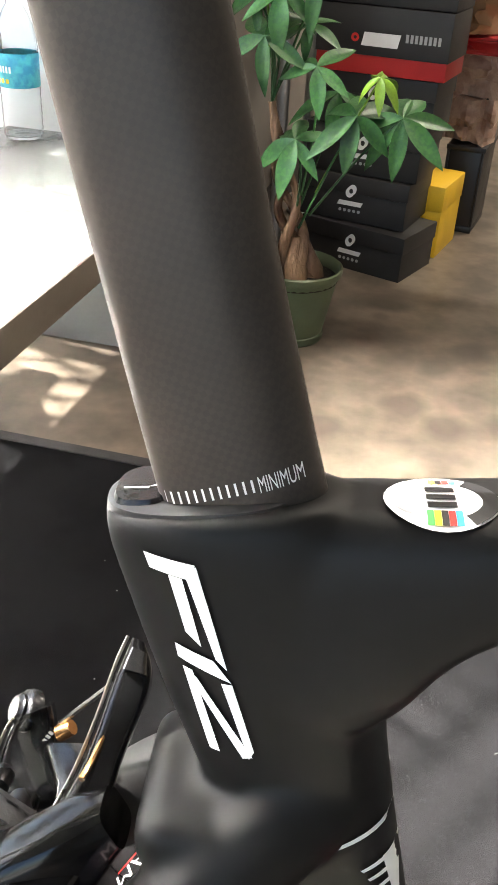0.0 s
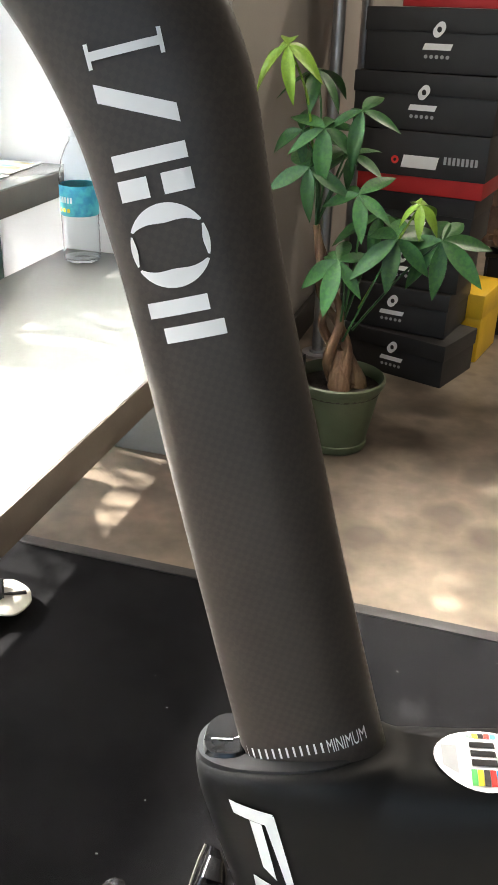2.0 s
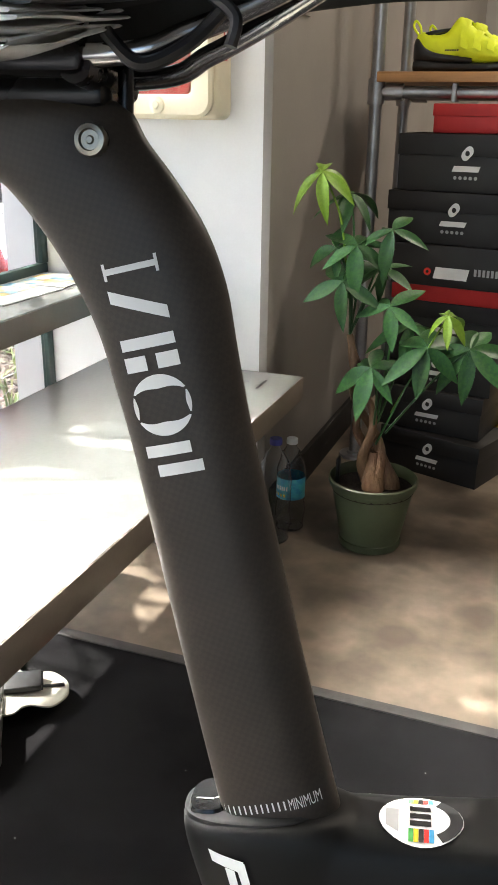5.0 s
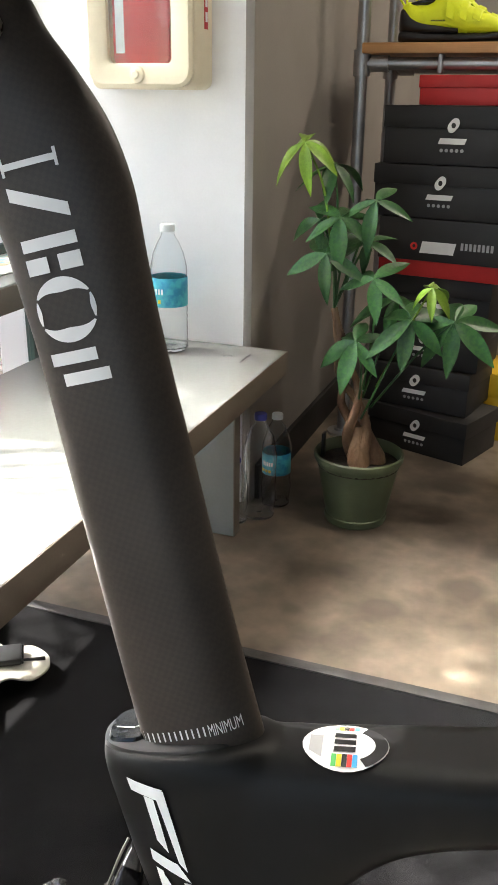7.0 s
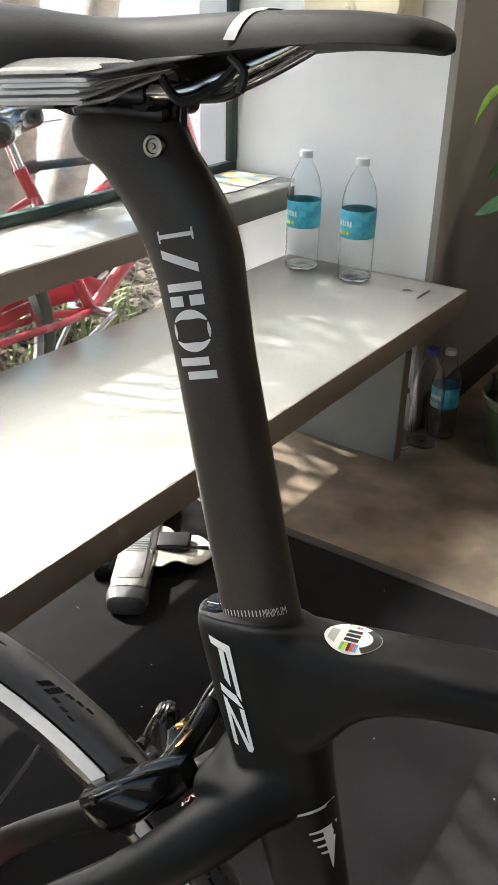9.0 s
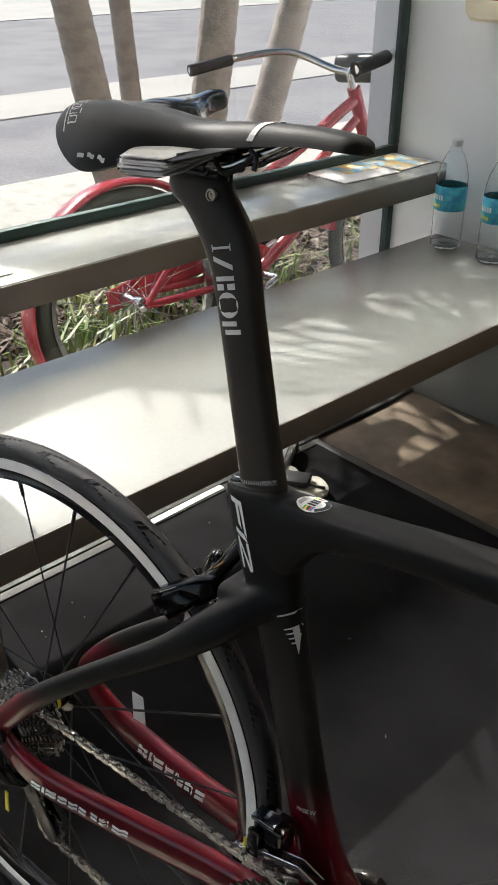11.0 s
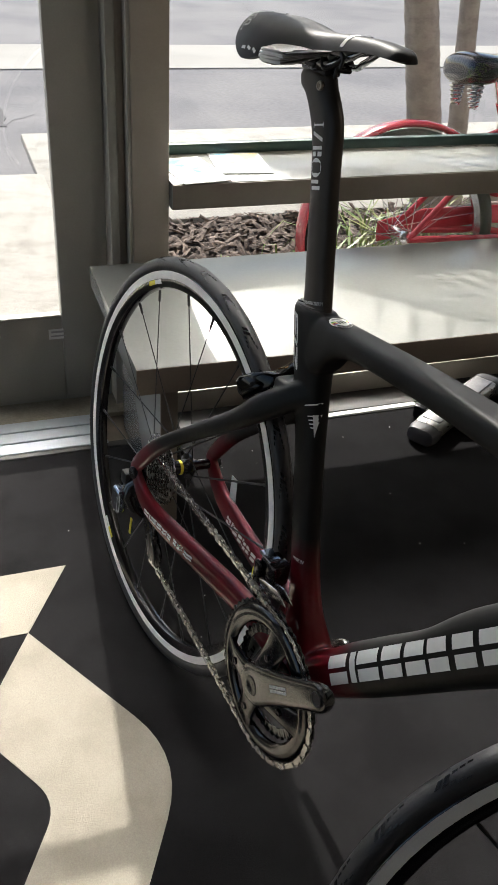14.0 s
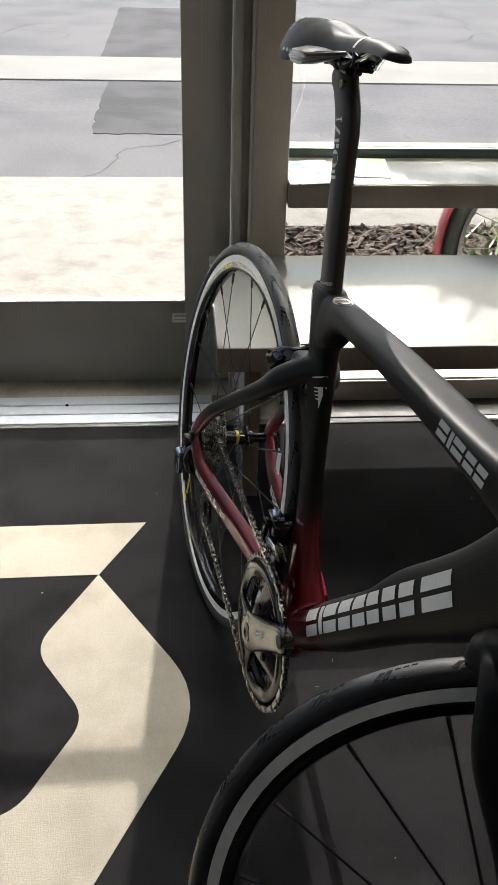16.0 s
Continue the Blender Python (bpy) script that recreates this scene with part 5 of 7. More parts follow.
# chain: plates and rollers along its run
def arc(c, r, a0, a1, n=24):
    return [Vector((c.x + r * math.cos(radians(a0 + (a1 - a0) * i / n)), CH_Y, c.z + r * math.sin(radians(a0 + (a1 - a0) * i / n)))) for i in range(n + 1)]


COG = Vector((0, -0.0440, 0))
run = arc(BB, 0.1065, 100, -92, 40)
run += [Vector((RD_LOW.x + 0.004, -0.052, RD_LOW.z - 0.0215))]
run += [Vector((RD_LOW.x + 0.0215 * math.cos(radians(a)), -0.054, RD_LOW.z + 0.0215 * math.sin(radians(a)))) for a in (-100, -130, -160, -190, -220)]
run += [Vector((RD_TOP.x + 0.0215 * math.cos(radians(a)), -0.054, RD_TOP.z + 0.0215 * math.sin(radians(a)))) for a in (-30, 0, 30, 60, 90)]
run += [Vector((0.035 * math.cos(radians(a)), -0.0540, 0.035 * math.sin(radians(a)))) for a in (-110, -140, -170, -200, -230, -260)]
dist_ = [0.0]
loop = run + [run[0]]
for a, b in zip(loop, loop[1:]):
    dist_.append(dist_[-1] + (b - a).length)
N_LINK = int(round(dist_[-1] / 0.0127))


def chain_at(s):
    s = s % dist_[-1]
    for i in range(len(loop) - 1):
        if dist_[i + 1] >= s:
            t = (s - dist_[i]) / max(1e-9, dist_[i + 1] - dist_[i])
            return loop[i].lerp(loop[i + 1], t)
    return loop[0]


bm = bmesh.new()
pitch = dist_[-1] / N_LINK
for k in range(N_LINK):
    a, b = chain_at(k * pitch), chain_at((k + 1) * pitch)
    d = (b - a).normalized()
    q = Vector((-d.z, 0, d.x))
    wide = 0.0032 if k % 2 else 0.0019
    for sgn in (-1, 1):
        loft(bm, [(a - d * 0.0035 + Vector((0, sgn * wide, 0)), q * 0.0026, Vector((0, 0.0005, 0)), 3), (a + Vector((0, sgn * wide, 0)), q * 0.0043, Vector((0, 0.0005, 0)), 3),
                  (a.lerp(b, 0.5) + Vector((0, sgn * wide, 0)), q * 0.0033, Vector((0, 0.0005, 0)), 3), (b + Vector((0, sgn * wide, 0)), q * 0.0043, Vector((0, 0.0005, 0)), 3),
                  (b + d * 0.0035 + Vector((0, sgn * wide, 0)), q * 0.0026, Vector((0, 0.0005, 0)), 3)], 6)
    rod(bm, a - Vector((0, 0.0034, 0)), a + Vector((0, 0.0034, 0)), 0.0018, 6)
tagged(part("chain", bm, M_CHAIN, bike, "steel bicycle chain", smooth=False), kind="stuff")

# front derailleur
bm = bmesh.new()
box(bm, 0.318, 0.352, -0.046, -0.018, 0.038, 0.072, 0.005)
fd = part("front_derailleur", bm, M_GLOSSBLACK, bike, "black electronic front derailleur")
part("cover", box(bmesh.new(), 0.317, 0.343, -0.0480, -0.0300, 0.0722, 0.0775, 0.002), M_BLUESTEEL, fd, "polished blue-grey cover")
part("tag", box(bmesh.new(), 0.313, 0.3165, -0.0500, -0.0488, 0.026, 0.048, 0.0004), M_YELLOW, fd, "small yellow tag")
part("arm", box(bmesh.new(), 0.318, 0.332, -0.0535, -0.0465, 0.034, 0.066, 0.003), M_GLOSSBLACK, fd)
bm = bmesh.new()
for yy in (-0.050, -0.040):
    loft(bm, [((0.322, yy, 0.038), (0.012, 0, 0.004), (0, 0.0009, 0), 4), ((0.345, yy, 0.040), (0.010, 0, -0.006), (0, 0.0009, 0), 4), ((0.385, yy, 0.052), (0.012, 0, -0.004), (0, 0.0009, 0), 4)], 12)
box(bm, 0.300, 0.312, -0.050, -0.040, 0.022, 0.026, 0.001)
part("cage", bm, M_STEEL, fd)
bm = bmesh.new()
box(bm, 0.336, 0.350, -0.054, -0.046, 0.020, 0.036, 0.003)
part("linkage", bm, M_STEEL, fd)

# rear brake: two plate arms over the tyre
def plate(rows, v):
    """Rows of left and right edge points as a thick curved plate."""
    return loft(bmesh.new(), [((Vector(l_) + Vector(r_)) / 2, (Vector(r_) - Vector(l_)) / 2, Vector(v), 4.5) for l_, r_ in rows], 20)


NEAR = dense([(0.2293, 0.030, 0.3070, 0.2342, 0.030, 0.3045), (0.2254, 0.021, 0.2975, 0.2380, 0.021, 0.2970), (0.2196, 0.004, 0.2790, 0.2310, 0.004, 0.2785), (0.2100, -0.0190, 0.2665, 0.2285, -0.0190, 0.2645),
              (0.1960, -0.0330, 0.2590, 0.2180, -0.0330, 0.2520), (0.1760, -0.0370, 0.2440, 0.1960, -0.0370, 0.2320)], 4)
brake = part("rear_brake", plate([(q[:3], q[3:]) for q in NEAR], (0.001, -0.0040, 0.0060)), M_BRAKEBLACK, bike, "black dual-pivot brake with bright edges, copper spring and drawn orange reflection")
FAR = dense([(0.1850, 0.041, 0.2600, 0.1985, 0.041, 0.2680), (0.1808, 0.040, 0.2520, 0.1997, 0.040, 0.2615), (0.1765, 0.036, 0.2350, 0.2015, 0.034, 0.2480), (0.1800, 0.030, 0.2230, 0.2045, 0.026, 0.2380), (0.1840, 0.026, 0.2050, 0.2050, 0.024, 0.2150)], 4)
part("brake_arm", plate([(q[:3], q[3:]) for q in FAR], (0.001, -0.0045, 0.0030)), M_BRAKEBLACK, brake)
part("brake_arm", plate([((0.1960, 0.034, 0.2500), (0.2100, 0.030, 0.2560)), ((0.2030, 0.015, 0.2700), (0.2190, 0.015, 0.2720)), ((0.2120, -0.002, 0.2720), (0.2260, -0.002, 0.2740)), ((0.2130, -0.016, 0.2650), (0.2270, -0.016, 0.2640))], (0, 0.0005, 0.0035)), M_BRAKEBLACK, brake)
part("arm_edge", tube(bmesh.new(), smooth_path([(q[0] - 0.0004, q[1] - 0.0036, q[2] + 0.0056) for q in NEAR[::3]], 4), 0.0006, 8), M_BRASSBOLT, brake, "bright polished edge")
part("arm_edge", tube(bmesh.new(), smooth_path([(q[0] - 0.0004, q[1] - 0.0042, q[2] + 0.0028) for q in FAR[::3]], 4), 0.0006, 8), M_BRASSBOLT, brake, "bright polished edge")
part("brake_body", loft(bmesh.new(), [((0.1780, -0.0300, 0.2390), (0.006, 0, -0.008), (0, 0.0070, 0), 4), ((0.1830, -0.0300, 0.2420), (0.008, 0, -0.011), (0, 0.0085, 0), 4), ((0.2060, -0.0250, 0.2580), (0.008, 0, -0.012), (0, 0.0100, 0), 4), ((0.2240, -0.0180, 0.2690), (0.006, 0, -0.011), (0, 0.0100, 0), 4), ((0.2330, -0.0120, 0.2740), (0.004, 0, -0.007), (0, 0.0080, 0), 4)], 24), M_BRAKEBLACK, brake, "glossy black caliper body")
part("cap", plate([((0.2305, 0.026, 0.3080), (0.2360, 0.026, 0.3055)), ((0.2285, 0.019, 0.3045), (0.2370, 0.019, 0.3025))], (0.0, -0.0030, 0.0035)), M_DARKSTEEL, brake, "dark link")
for sgn in (-1, 1):
    yy = sgn * 0.0165 + REAR_Y
    part("brake_pad", box(bmesh.new(), 0.172, 0.206, yy - 0.0042, yy + 0.0042, 0.226, 0.240, 0.003), M_BLACK, brake)
    for px, pz, pr in ((0.193, 0.250, 0.0055), (0.186, 0.262, 0.0042)):
        part("pivot", lathe(bmesh.new(), [(0, 0.0028), (pr * 0.4, 0.0028), (pr * 0.5, 0.0012), (pr * 0.8, 0.0018), (pr, 0.0008), (pr, -0.006)], 16, Matrix.Translation((px, yy + sgn * 0.012, pz - 0.008)) @ pose(0, 0, 0, 90 if sgn < 0 else -90, 0, 0)), M_DARKSTEEL, brake)
part("spring", tube(bmesh.new(), smooth_path([(0.1925, -0.004, 0.2395), (0.1980, -0.004, 0.2410), (0.2010, -0.006, 0.2350), (0.2040, -0.008, 0.2300)]), 0.0013, 8), M_COPPER, brake, "copper coloured wire, for a spring and for an orange reflection")
# orange reflection on the glossy bevel, drawn as a copper wire
part("spring", tube(bmesh.new(), smooth_path([(0.2262, 0.0075, 0.2895), (0.2236, -0.0005, 0.2855), (0.2215, -0.0085, 0.2840)]), 0.0011, 8), M_COPPER, brake, "copper coloured wire, for a spring and for an orange reflection")
part("nut", lathe(bmesh.new(), [(0.0, 0.003), (0.0028, 0.003), (0.0032, 0.0), (0.0032, -0.003), (0.0, -0.003)], 10, Matrix.Translation((0.2050, 0.0330, 0.2630)) @ pose(0, 0, 0, 0, 55, 0)), M_COPPER, brake, "copper coloured nut")
part("barrel", lathe(bmesh.new(), [(0.0, 0.0052), (0.0046, 0.0052), (0.0054, 0.0040), (0.0060, 0.0036), (0.0060, 0.0024), (0.0078, 0.0016), (0.0086, 0.0), (0.0086, -0.0030), (0.0070, -0.0044), (0.0, -0.0044)], 22, Matrix.Translation((0.1872, 0.0430, 0.2605)) @ pose(0, 0, 0, 20, -58, 0)), M_DARKSTEEL, brake, "polished dark barrel adjuster")
part("cable", rod(bmesh.new(), (0.2020, 0.036, 0.2630), (0.2245, 0.0215, 0.2960), 0.0010, 8), M_STEEL, brake)
bm = bmesh.new()
for k in range(7):
    t0 = k * 0.0026
    patch_quad(bm, (t0, 0.0), (t0 + 0.0017, 0.0), (t0 + 0.0019, 0.0036), (t0 + 0.0002, 0.0036), lambda a_, b_: Vector((0.1925 + 0.45 * a_ - 0.40 * b_, 0.0335, 0.2475 + a_ * 0.75 + b_ * 0.25)), 1, 1)
part("print", bm, M_GREYPRINT, brake, "grey bars of print", smooth=False)
# white paper tag on the left stay
bm = bmesh.new()
loft(bm, [((0.088, 0.046, 0.026), (0.009, 0, 0), (0, 0.0004, 0), 6), ((0.093, 0.046, -0.012), (0.010, 0, 0), (0, 0.0004, 0), 6)], 8)
part("paper_tag", bm, M_PAPER, bike, "small paper tag", smooth=False)

# ---- outside ----
GZ = -0.10
wall_box("ground", M_ASPHALT, "worn grey asphalt street", -400, 400, -400, 400, GZ - 0.3, GZ - 0.03, category="road")
wall_box("ground_near", M_MULCH_BED, "dark soil planting bed", -2.36, -1.04, 0.10, 8.0, GZ - 0.2, GZ - 0.02, category="ground")
wall_box("pavement", M_WALK, "sunlit concrete pavement at the door", -2.79, -0.86, -8.0, 0.10, GZ - 0.2, -0.015, 0.01, category="pavement")
# unseen slab, added as a reflector that throws sunlight into the room
wall_box("pavement_bounce", M_WALK, "unseen concrete pavement added to bounce sun into the side opening", -0.86, 9.0, -8.0, -4.3, GZ - 0.2, -0.015, 0.01, category="pavement")
wall_box("pavement_strip", M_WALK, "concrete pavement beyond the planting bed", -3.80, -2.36, 0.10, 8.0, GZ - 0.2, GZ, 0.01, category="pavement")
wall_box("road_gutter", M_GUTTER, "pale concrete gutter strip across the street", -6.60, -5.63, -60, 60, GZ - 0.2, GZ - 0.02, category="road")
rnd = random.Random(5)
for x0, x1, y0, y1 in ((-5.60, -4.05, -0.60, 0.05), (-9.9, -6.62, -0.72, 0.0)):
    # repair patch with a ragged outline
    n_ = 16
    ring = [(x0 + (x1 - x0) * k / n_, y0) for k in range(n_)] + [(x1, y0 + (y1 - y0) * k / n_) for k in range(n_)] + [(x1 - (x1 - x0) * k / n_, y1) for k in range(n_)] + [(x0, y1 - (y1 - y0) * k / n_) for k in range(n_)]
    ring = [(px + rnd.uniform(-0.012, 0.012), py + rnd.uniform(-0.014, 0.014)) for px, py in ring]
    bm = bmesh.new()
    top = [bm.verts.new((px, py, GZ - 0.026)) for px, py in ring]
    low = [bm.verts.new((px, py, GZ - 0.06)) for px, py in ring]
    bm.faces.new(top)
    for k in range(len(ring)):
        bm.faces.new((top[k - 1], low[k - 1], low[k], top[k]))
    solid("road_patch", bm, M_PATCH, "darker asphalt repair patch with ragged edges", "road", kind="structure", smooth=False)
# thin cracks that wander over the asphalt
bm = bmesh.new()
for k in range(16):
    p, a = Vector((rnd.uniform(-12.5, -4.1), rnd.uniform(-3.0, 5.5), GZ - 0.0285)), rnd.uniform(0, 6.28)
    prev = None
    for i in range(rnd.randint(8, 22)):
        a += rnd.uniform(-0.7, 0.7)
        d = Vector((math.cos(a), math.sin(a), 0))
        w = Vector((-d.y, d.x, 0)) * rnd.uniform(0.002, 0.006)
        cur = (bm.verts.new(p - w), bm.verts.new(p + w))
        if prev and not -6.65 < p.x < -5.58:
            bm.faces.new((prev[0], prev[1], cur[1], cur[0]))
        prev = cur
        p = p + d * rnd.uniform(0.06, 0.14)
solid("road_cracks", bm, M_PATCH, "thin dark cracks in the asphalt", "road", kind="structure", smooth=False)
wall_box("road_far", M_GUTTER, "pale sunlit parking strip", -20, -12.9, -60, 60, GZ - 0.2, GZ - 0.02, category="road")

# wood chips on the bed
rnd = random.Random(11)
bm = bmesh.new()
for k in range(5200):
    x, y = rnd.uniform(-2.36, -1.06), rnd.uniform(0.12, 3.4)
    s = rnd.uniform(0.010, 0.030)
    m = pose(x, y, GZ - 0.012 + rnd.uniform(0, 0.02), rnd.uniform(-35, 35), rnd.uniform(-35, 35), rnd.uniform(0, 360))
    vs = [bm.verts.new(m @ Vector((a * s * 1.4, b * s * 0.55, c * s * 0.18))) for a, b, c in ((-1, -0.6, 0), (0.8, -1, 0), (1.1, 0.7, 0), (-0.9, 1, 0), (0, 0, 1.2))]
    for i in range(4):
        bm.faces.new((vs[i], vs[(i + 1) % 4], vs[4]))
solid("wood_chips", bm, M_CHIP, "brown wood chip mulch covering the planting bed", "mulch", kind="stuff", smooth=False)
bm = bmesh.new()
for k in range(420):
    c = rnd.choice(((-1.55, 1.05), (-1.7, 1.9), (-1.35, 2.4), (-1.75, 1.3), (-1.3, 0.75), (-1.6, 2.9)))
    x, y = c[0] + rnd.gauss(0, 0.12), c[1] + rnd.gauss(0, 0.16)
    a, ln = rnd.uniform(0, 6.28), rnd.uniform(0.10, 0.30)
    d = Vector((math.cos(a), math.sin(a), 0))
    q = Vector((-d.y, d.x, 0)) * rnd.uniform(0.004, 0.009)
    p = Vector((x, y, GZ - 0.02))
    pts = [p, p + d * ln * 0.25 + Vector((0, 0, ln * 0.7)), p + d * ln * 0.7 + Vector((0, 0, ln * 0.85)), p + d * ln + Vector((0, 0, ln * 0.5))]
    prev = None
    for i, pp in enumerate(pts):
        w = q * (1 - i / 3.2)
        cur = (bm.verts.new(pp - w), bm.verts.new(pp + w))
        if prev:
            bm.faces.new((prev[0], prev[1], cur[1], cur[0]))
        prev = cur
solid("ground_plants", bm, M_GRASS, "tufts of green strap leaves in the bed", "plants", kind="stuff")


def palm(x, y, r, dx, dy, seed):
    """A slender leaning palm with ringed trunk; its unseen crown shapes the dappled sun."""
    rnd = random.Random(seed)
    t = thing("palm_tree", "slender grey ringed palm with a low crown added to dapple the sun", "palm tree", Matrix.Translation((x, y, GZ - 0.03)), "palms outside the window")
    H = 2.08 + rnd.uniform(-0.08, 0.16)
    pts, rs = [], []
    n = 90
    for i in range(n + 1):
        k = i / n
        pts.append(Vector((dx * k * H + 0.10 * math.sin(k * 2), dy * k * H * (1 - 0.25 * k), k * H)))
        rs.append(r * (1.12 - 0.42 * k) * (1 + 0.035 * (1 if i % 3 == 0 else 0)) + 0.02 * max(0, 1 - k * 12))
    part("trunk", tube(bmesh.new(), pts, rs, 16), M_TRUNK, t)
    # crown added out of view, height and fronds set for the dappled shade
    top = pts[-1]
    bm = bmesh.new()
    for f in range(7):
        a = f * 2.4 + rnd.uniform(-0.2, 0.2)
        el = rnd.uniform(-0.25, 0.4)
        L = rnd.uniform(0.62, 0.92)
        d = Vector((math.cos(a), math.sin(a), 0))
        q = Vector((-d.y, d.x, 0))
        spine = [top + d * (L * s) + Vector((0, 0, L * (el * s - 0.6 * s * s))) for s in [i / 22 for i in range(23)]]
        for i in range(1, 22, 2):
            ln = 0.36 * math.sin(math.pi * (0.12 + 0.85 * i / 22))
            for sgn in (-1, 1):
                p = spine[i]
                tip = p + q * sgn * ln + d * ln * 0.55 - Vector((0, 0, ln * 0.45))
                w = d * 0.0125
                bm.faces.new([bm.verts.new(v) for v in (p - w, p + w, p.lerp(tip, 0.6) + w * 0.9, tip, p.lerp(tip, 0.6) - w * 0.9)])
        tube(bm, spine[::3], [0.014 * (1 - 0.1 * i) for i in range(len(spine[::3]))], 5)
    part("crown", bm, M_FROND, t)


palm(-1.95, 1.57, 0.063, 0.0, -0.30, 1)
palm(-2.15, 1.77, 0.039, 0.0, -0.16, 2)
palm(-1.95, 1.77, 0.071, 0.0, 0.15, 3)
palm(-2.05, 2.03, 0.067, 0.0, 0.40, 4)


# cruiser bicycle parked outside
def cruiser():
    smooth_saddle = [((x, 0, z), (0, w, 0), (0, 0, h), 2.6) for x, z, w, h in dense([(0.115, 0.440, 0.060, 0.020), (0.124, 0.445, 0.088, 0.034), (0.150, 0.448, 0.102, 0.042), (0.190, 0.448, 0.098, 0.040), (0.230, 0.450, 0.066, 0.034), (0.270, 0.458, 0.040, 0.030), (0.310, 0.466, 0.032, 0.028), (0.338, 0.468, 0.029, 0.025), (0.352, 0.466, 0.018, 0.016)], 3)]
    t = thing("cruiser_bicycle", "red beach cruiser bicycle with fenders and wide handlebar parked outside", "bicycle", pose(-1.25, 1.03, 0.205, -6, 0, 88) @ Matrix.Diagonal((1.08, 1.08, 1.08, 1)))
    R = 0.295
    FX = 1.03
    for cx_, nm in ((0, "rear"), (FX, "front")):
        m = Matrix.Translation((cx_, 0, 0))
        prof = [(R - 0.022 + 0.022 * math.cos(k * math.pi / 6), 0.022 * math.sin(k * math.pi / 6)) for k in range(12)]
        w = part("wheel", lathe(bmesh.new(), prof, 64, m @ TURNED, True), M_CRUISER_GREEN, t, "wide dark bicycle tyre")
        part("rim", lathe(bmesh.new(), [(R - 0.058, -0.006), (R - 0.042, -0.014), (R - 0.042, 0.014), (R - 0.058, 0.006)], 64, m @ TURNED, True), M_STEEL, w, "silver rim")
        part("hub", lathe(bmesh.new(), [(0.006, -0.05), (0.02, -0.045), (0.02, -0.03), (0.012, 0), (0.02, 0.03), (0.02, 0.045), (0.006, 0.05)], 16, m @ TURNED), M_STEEL, w)
        for k in range(28):
            a = 2 * math.pi * k / 28
            s_ = 1 if k % 2 else -1
            part("spoke", rod(bmesh.new(), Vector((cx_ + 0.02 * math.cos(a + 0.9 * s_), s_ * 0.03, 0.02 * math.sin(a + 0.9 * s_))), Vector((cx_ + (R - 0.05) * math.cos(a), 0, (R - 0.05) * math.sin(a))), 0.0012, 5), M_STEEL, w)
        bm = bmesh.new()
        a0, a1 = ((20, 215) if nm == "rear" else (25, 170))
        secs = []
        for i in range(29):
            a = radians(a0 + (a1 - a0) * i / 28)
            d = Vector((math.cos(a), 0, math.sin(a)))
            secs.append((Vector((cx_, 0, 0)) + d * (R + 0.014), Vector((0, 0.034, 0)), d * 0.010, 2))
        loft(bm, secs, 14)
        part("fender", bm, M_CRUISER, t, "red painted fender")
    bb = Vector((0.43, 0, -0.02))
    hd, hb = Vector((0.86, 0, 0.42)), Vector((0.915, 0, 0.25))
    st = Vector((0.27, 0, 0.36))
    for pts, r in (([bb, st], 0.016), ([hd, (0.6, 0, 0.30), (0.36, 0, 0.20)], 0.017), ([hb, (0.66, 0, 0.12), bb], 0.019), ([hd - Vector((0, 0, 0.06)), (0.62, 0, 0.22), (0.35, 0, 0.12)], 0.014), ([hd + Vector((-0.01, 0, 0.03)), hb], 0.021)):
        part("frame_tube", tube(bmesh.new(), smooth_path(pts) if len(pts) > 2 else pts, r, 12), M_CRUISER, t, "red painted frame tube")
    for s_ in (-1, 1):
        part("stay", tube(bmesh.new(), [bb, (0.30, s_ * 0.05, -0.01), (0, s_ * 0.058, 0)], 0.010, 10), M_CRUISER, t)
        part("stay", tube(bmesh.new(), [(0.30, 0, 0.29), (0.26, s_ * 0.045, 0.26), (0, s_ * 0.058, 0)], 0.009, 10), M_CRUISER, t)
        part("fork_blade", tube(bmesh.new(), smooth_path([hb, hb + Vector((0.012, s_ * 0.05, -0.03)), (0.975, s_ * 0.055, 0.10), (FX, s_ * 0.055, 0)]), 0.012, 10), M_CRUISER, t)
        part("grip", rod(bmesh.new(), (0.64, s_ * 0.31, 0.545), (0.50, s_ * 0.335, 0.525), 0.017), M_BLACK, t, "black rubber grip")
        bm = bmesh.new()
        pts = []
        for k in range(40):
            a = k * 0.9
            pts.append(Vector((0.155 + (0.010 + 0.0003 * k) * math.cos(a), s_ * 0.050 + (0.010 + 0.0003 * k) * math.sin(a), 0.350 + 0.0016 * k)))
        part("spring", tube(bm, pts, 0.004, 6), M_STEEL, t, "coil saddle spring")
    part("handlebar", tube(bmesh.new(), smooth_path([(0.50, -0.335, 0.525), (0.66, -0.305, 0.548), (0.78, -0.20, 0.555), (0.84, -0.06, 0.50), (0.845, 0.06, 0.50), (0.78, 0.20, 0.555), (0.66, 0.305, 0.548), (0.50, 0.335, 0.525)]), 0.011, 10), M_CHROME, t, "swept chrome handlebar")
    part("stem", tube(bmesh.new(), [hd, (0.835, 0, 0.49), (0.845, 0, 0.50)], 0.013, 10), M_CHROME, t)
    part("handlebar_bag", box(bmesh.new(), 0.87, 0.95, -0.11, 0.11, 0.46, 0.54, 0.02, 3), M_BLACK, t, "black bag on the handlebar")
    part("seat_pillar", rod(bmesh.new(), st, (0.245, 0, 0.44), 0.013), M_CHROME, t)
    bm = bmesh.new()
    loft(bm, smooth_saddle, 28)
    part("saddle", bm, M_GLOSSBLACK, t, "wide glossy black sprung saddle")
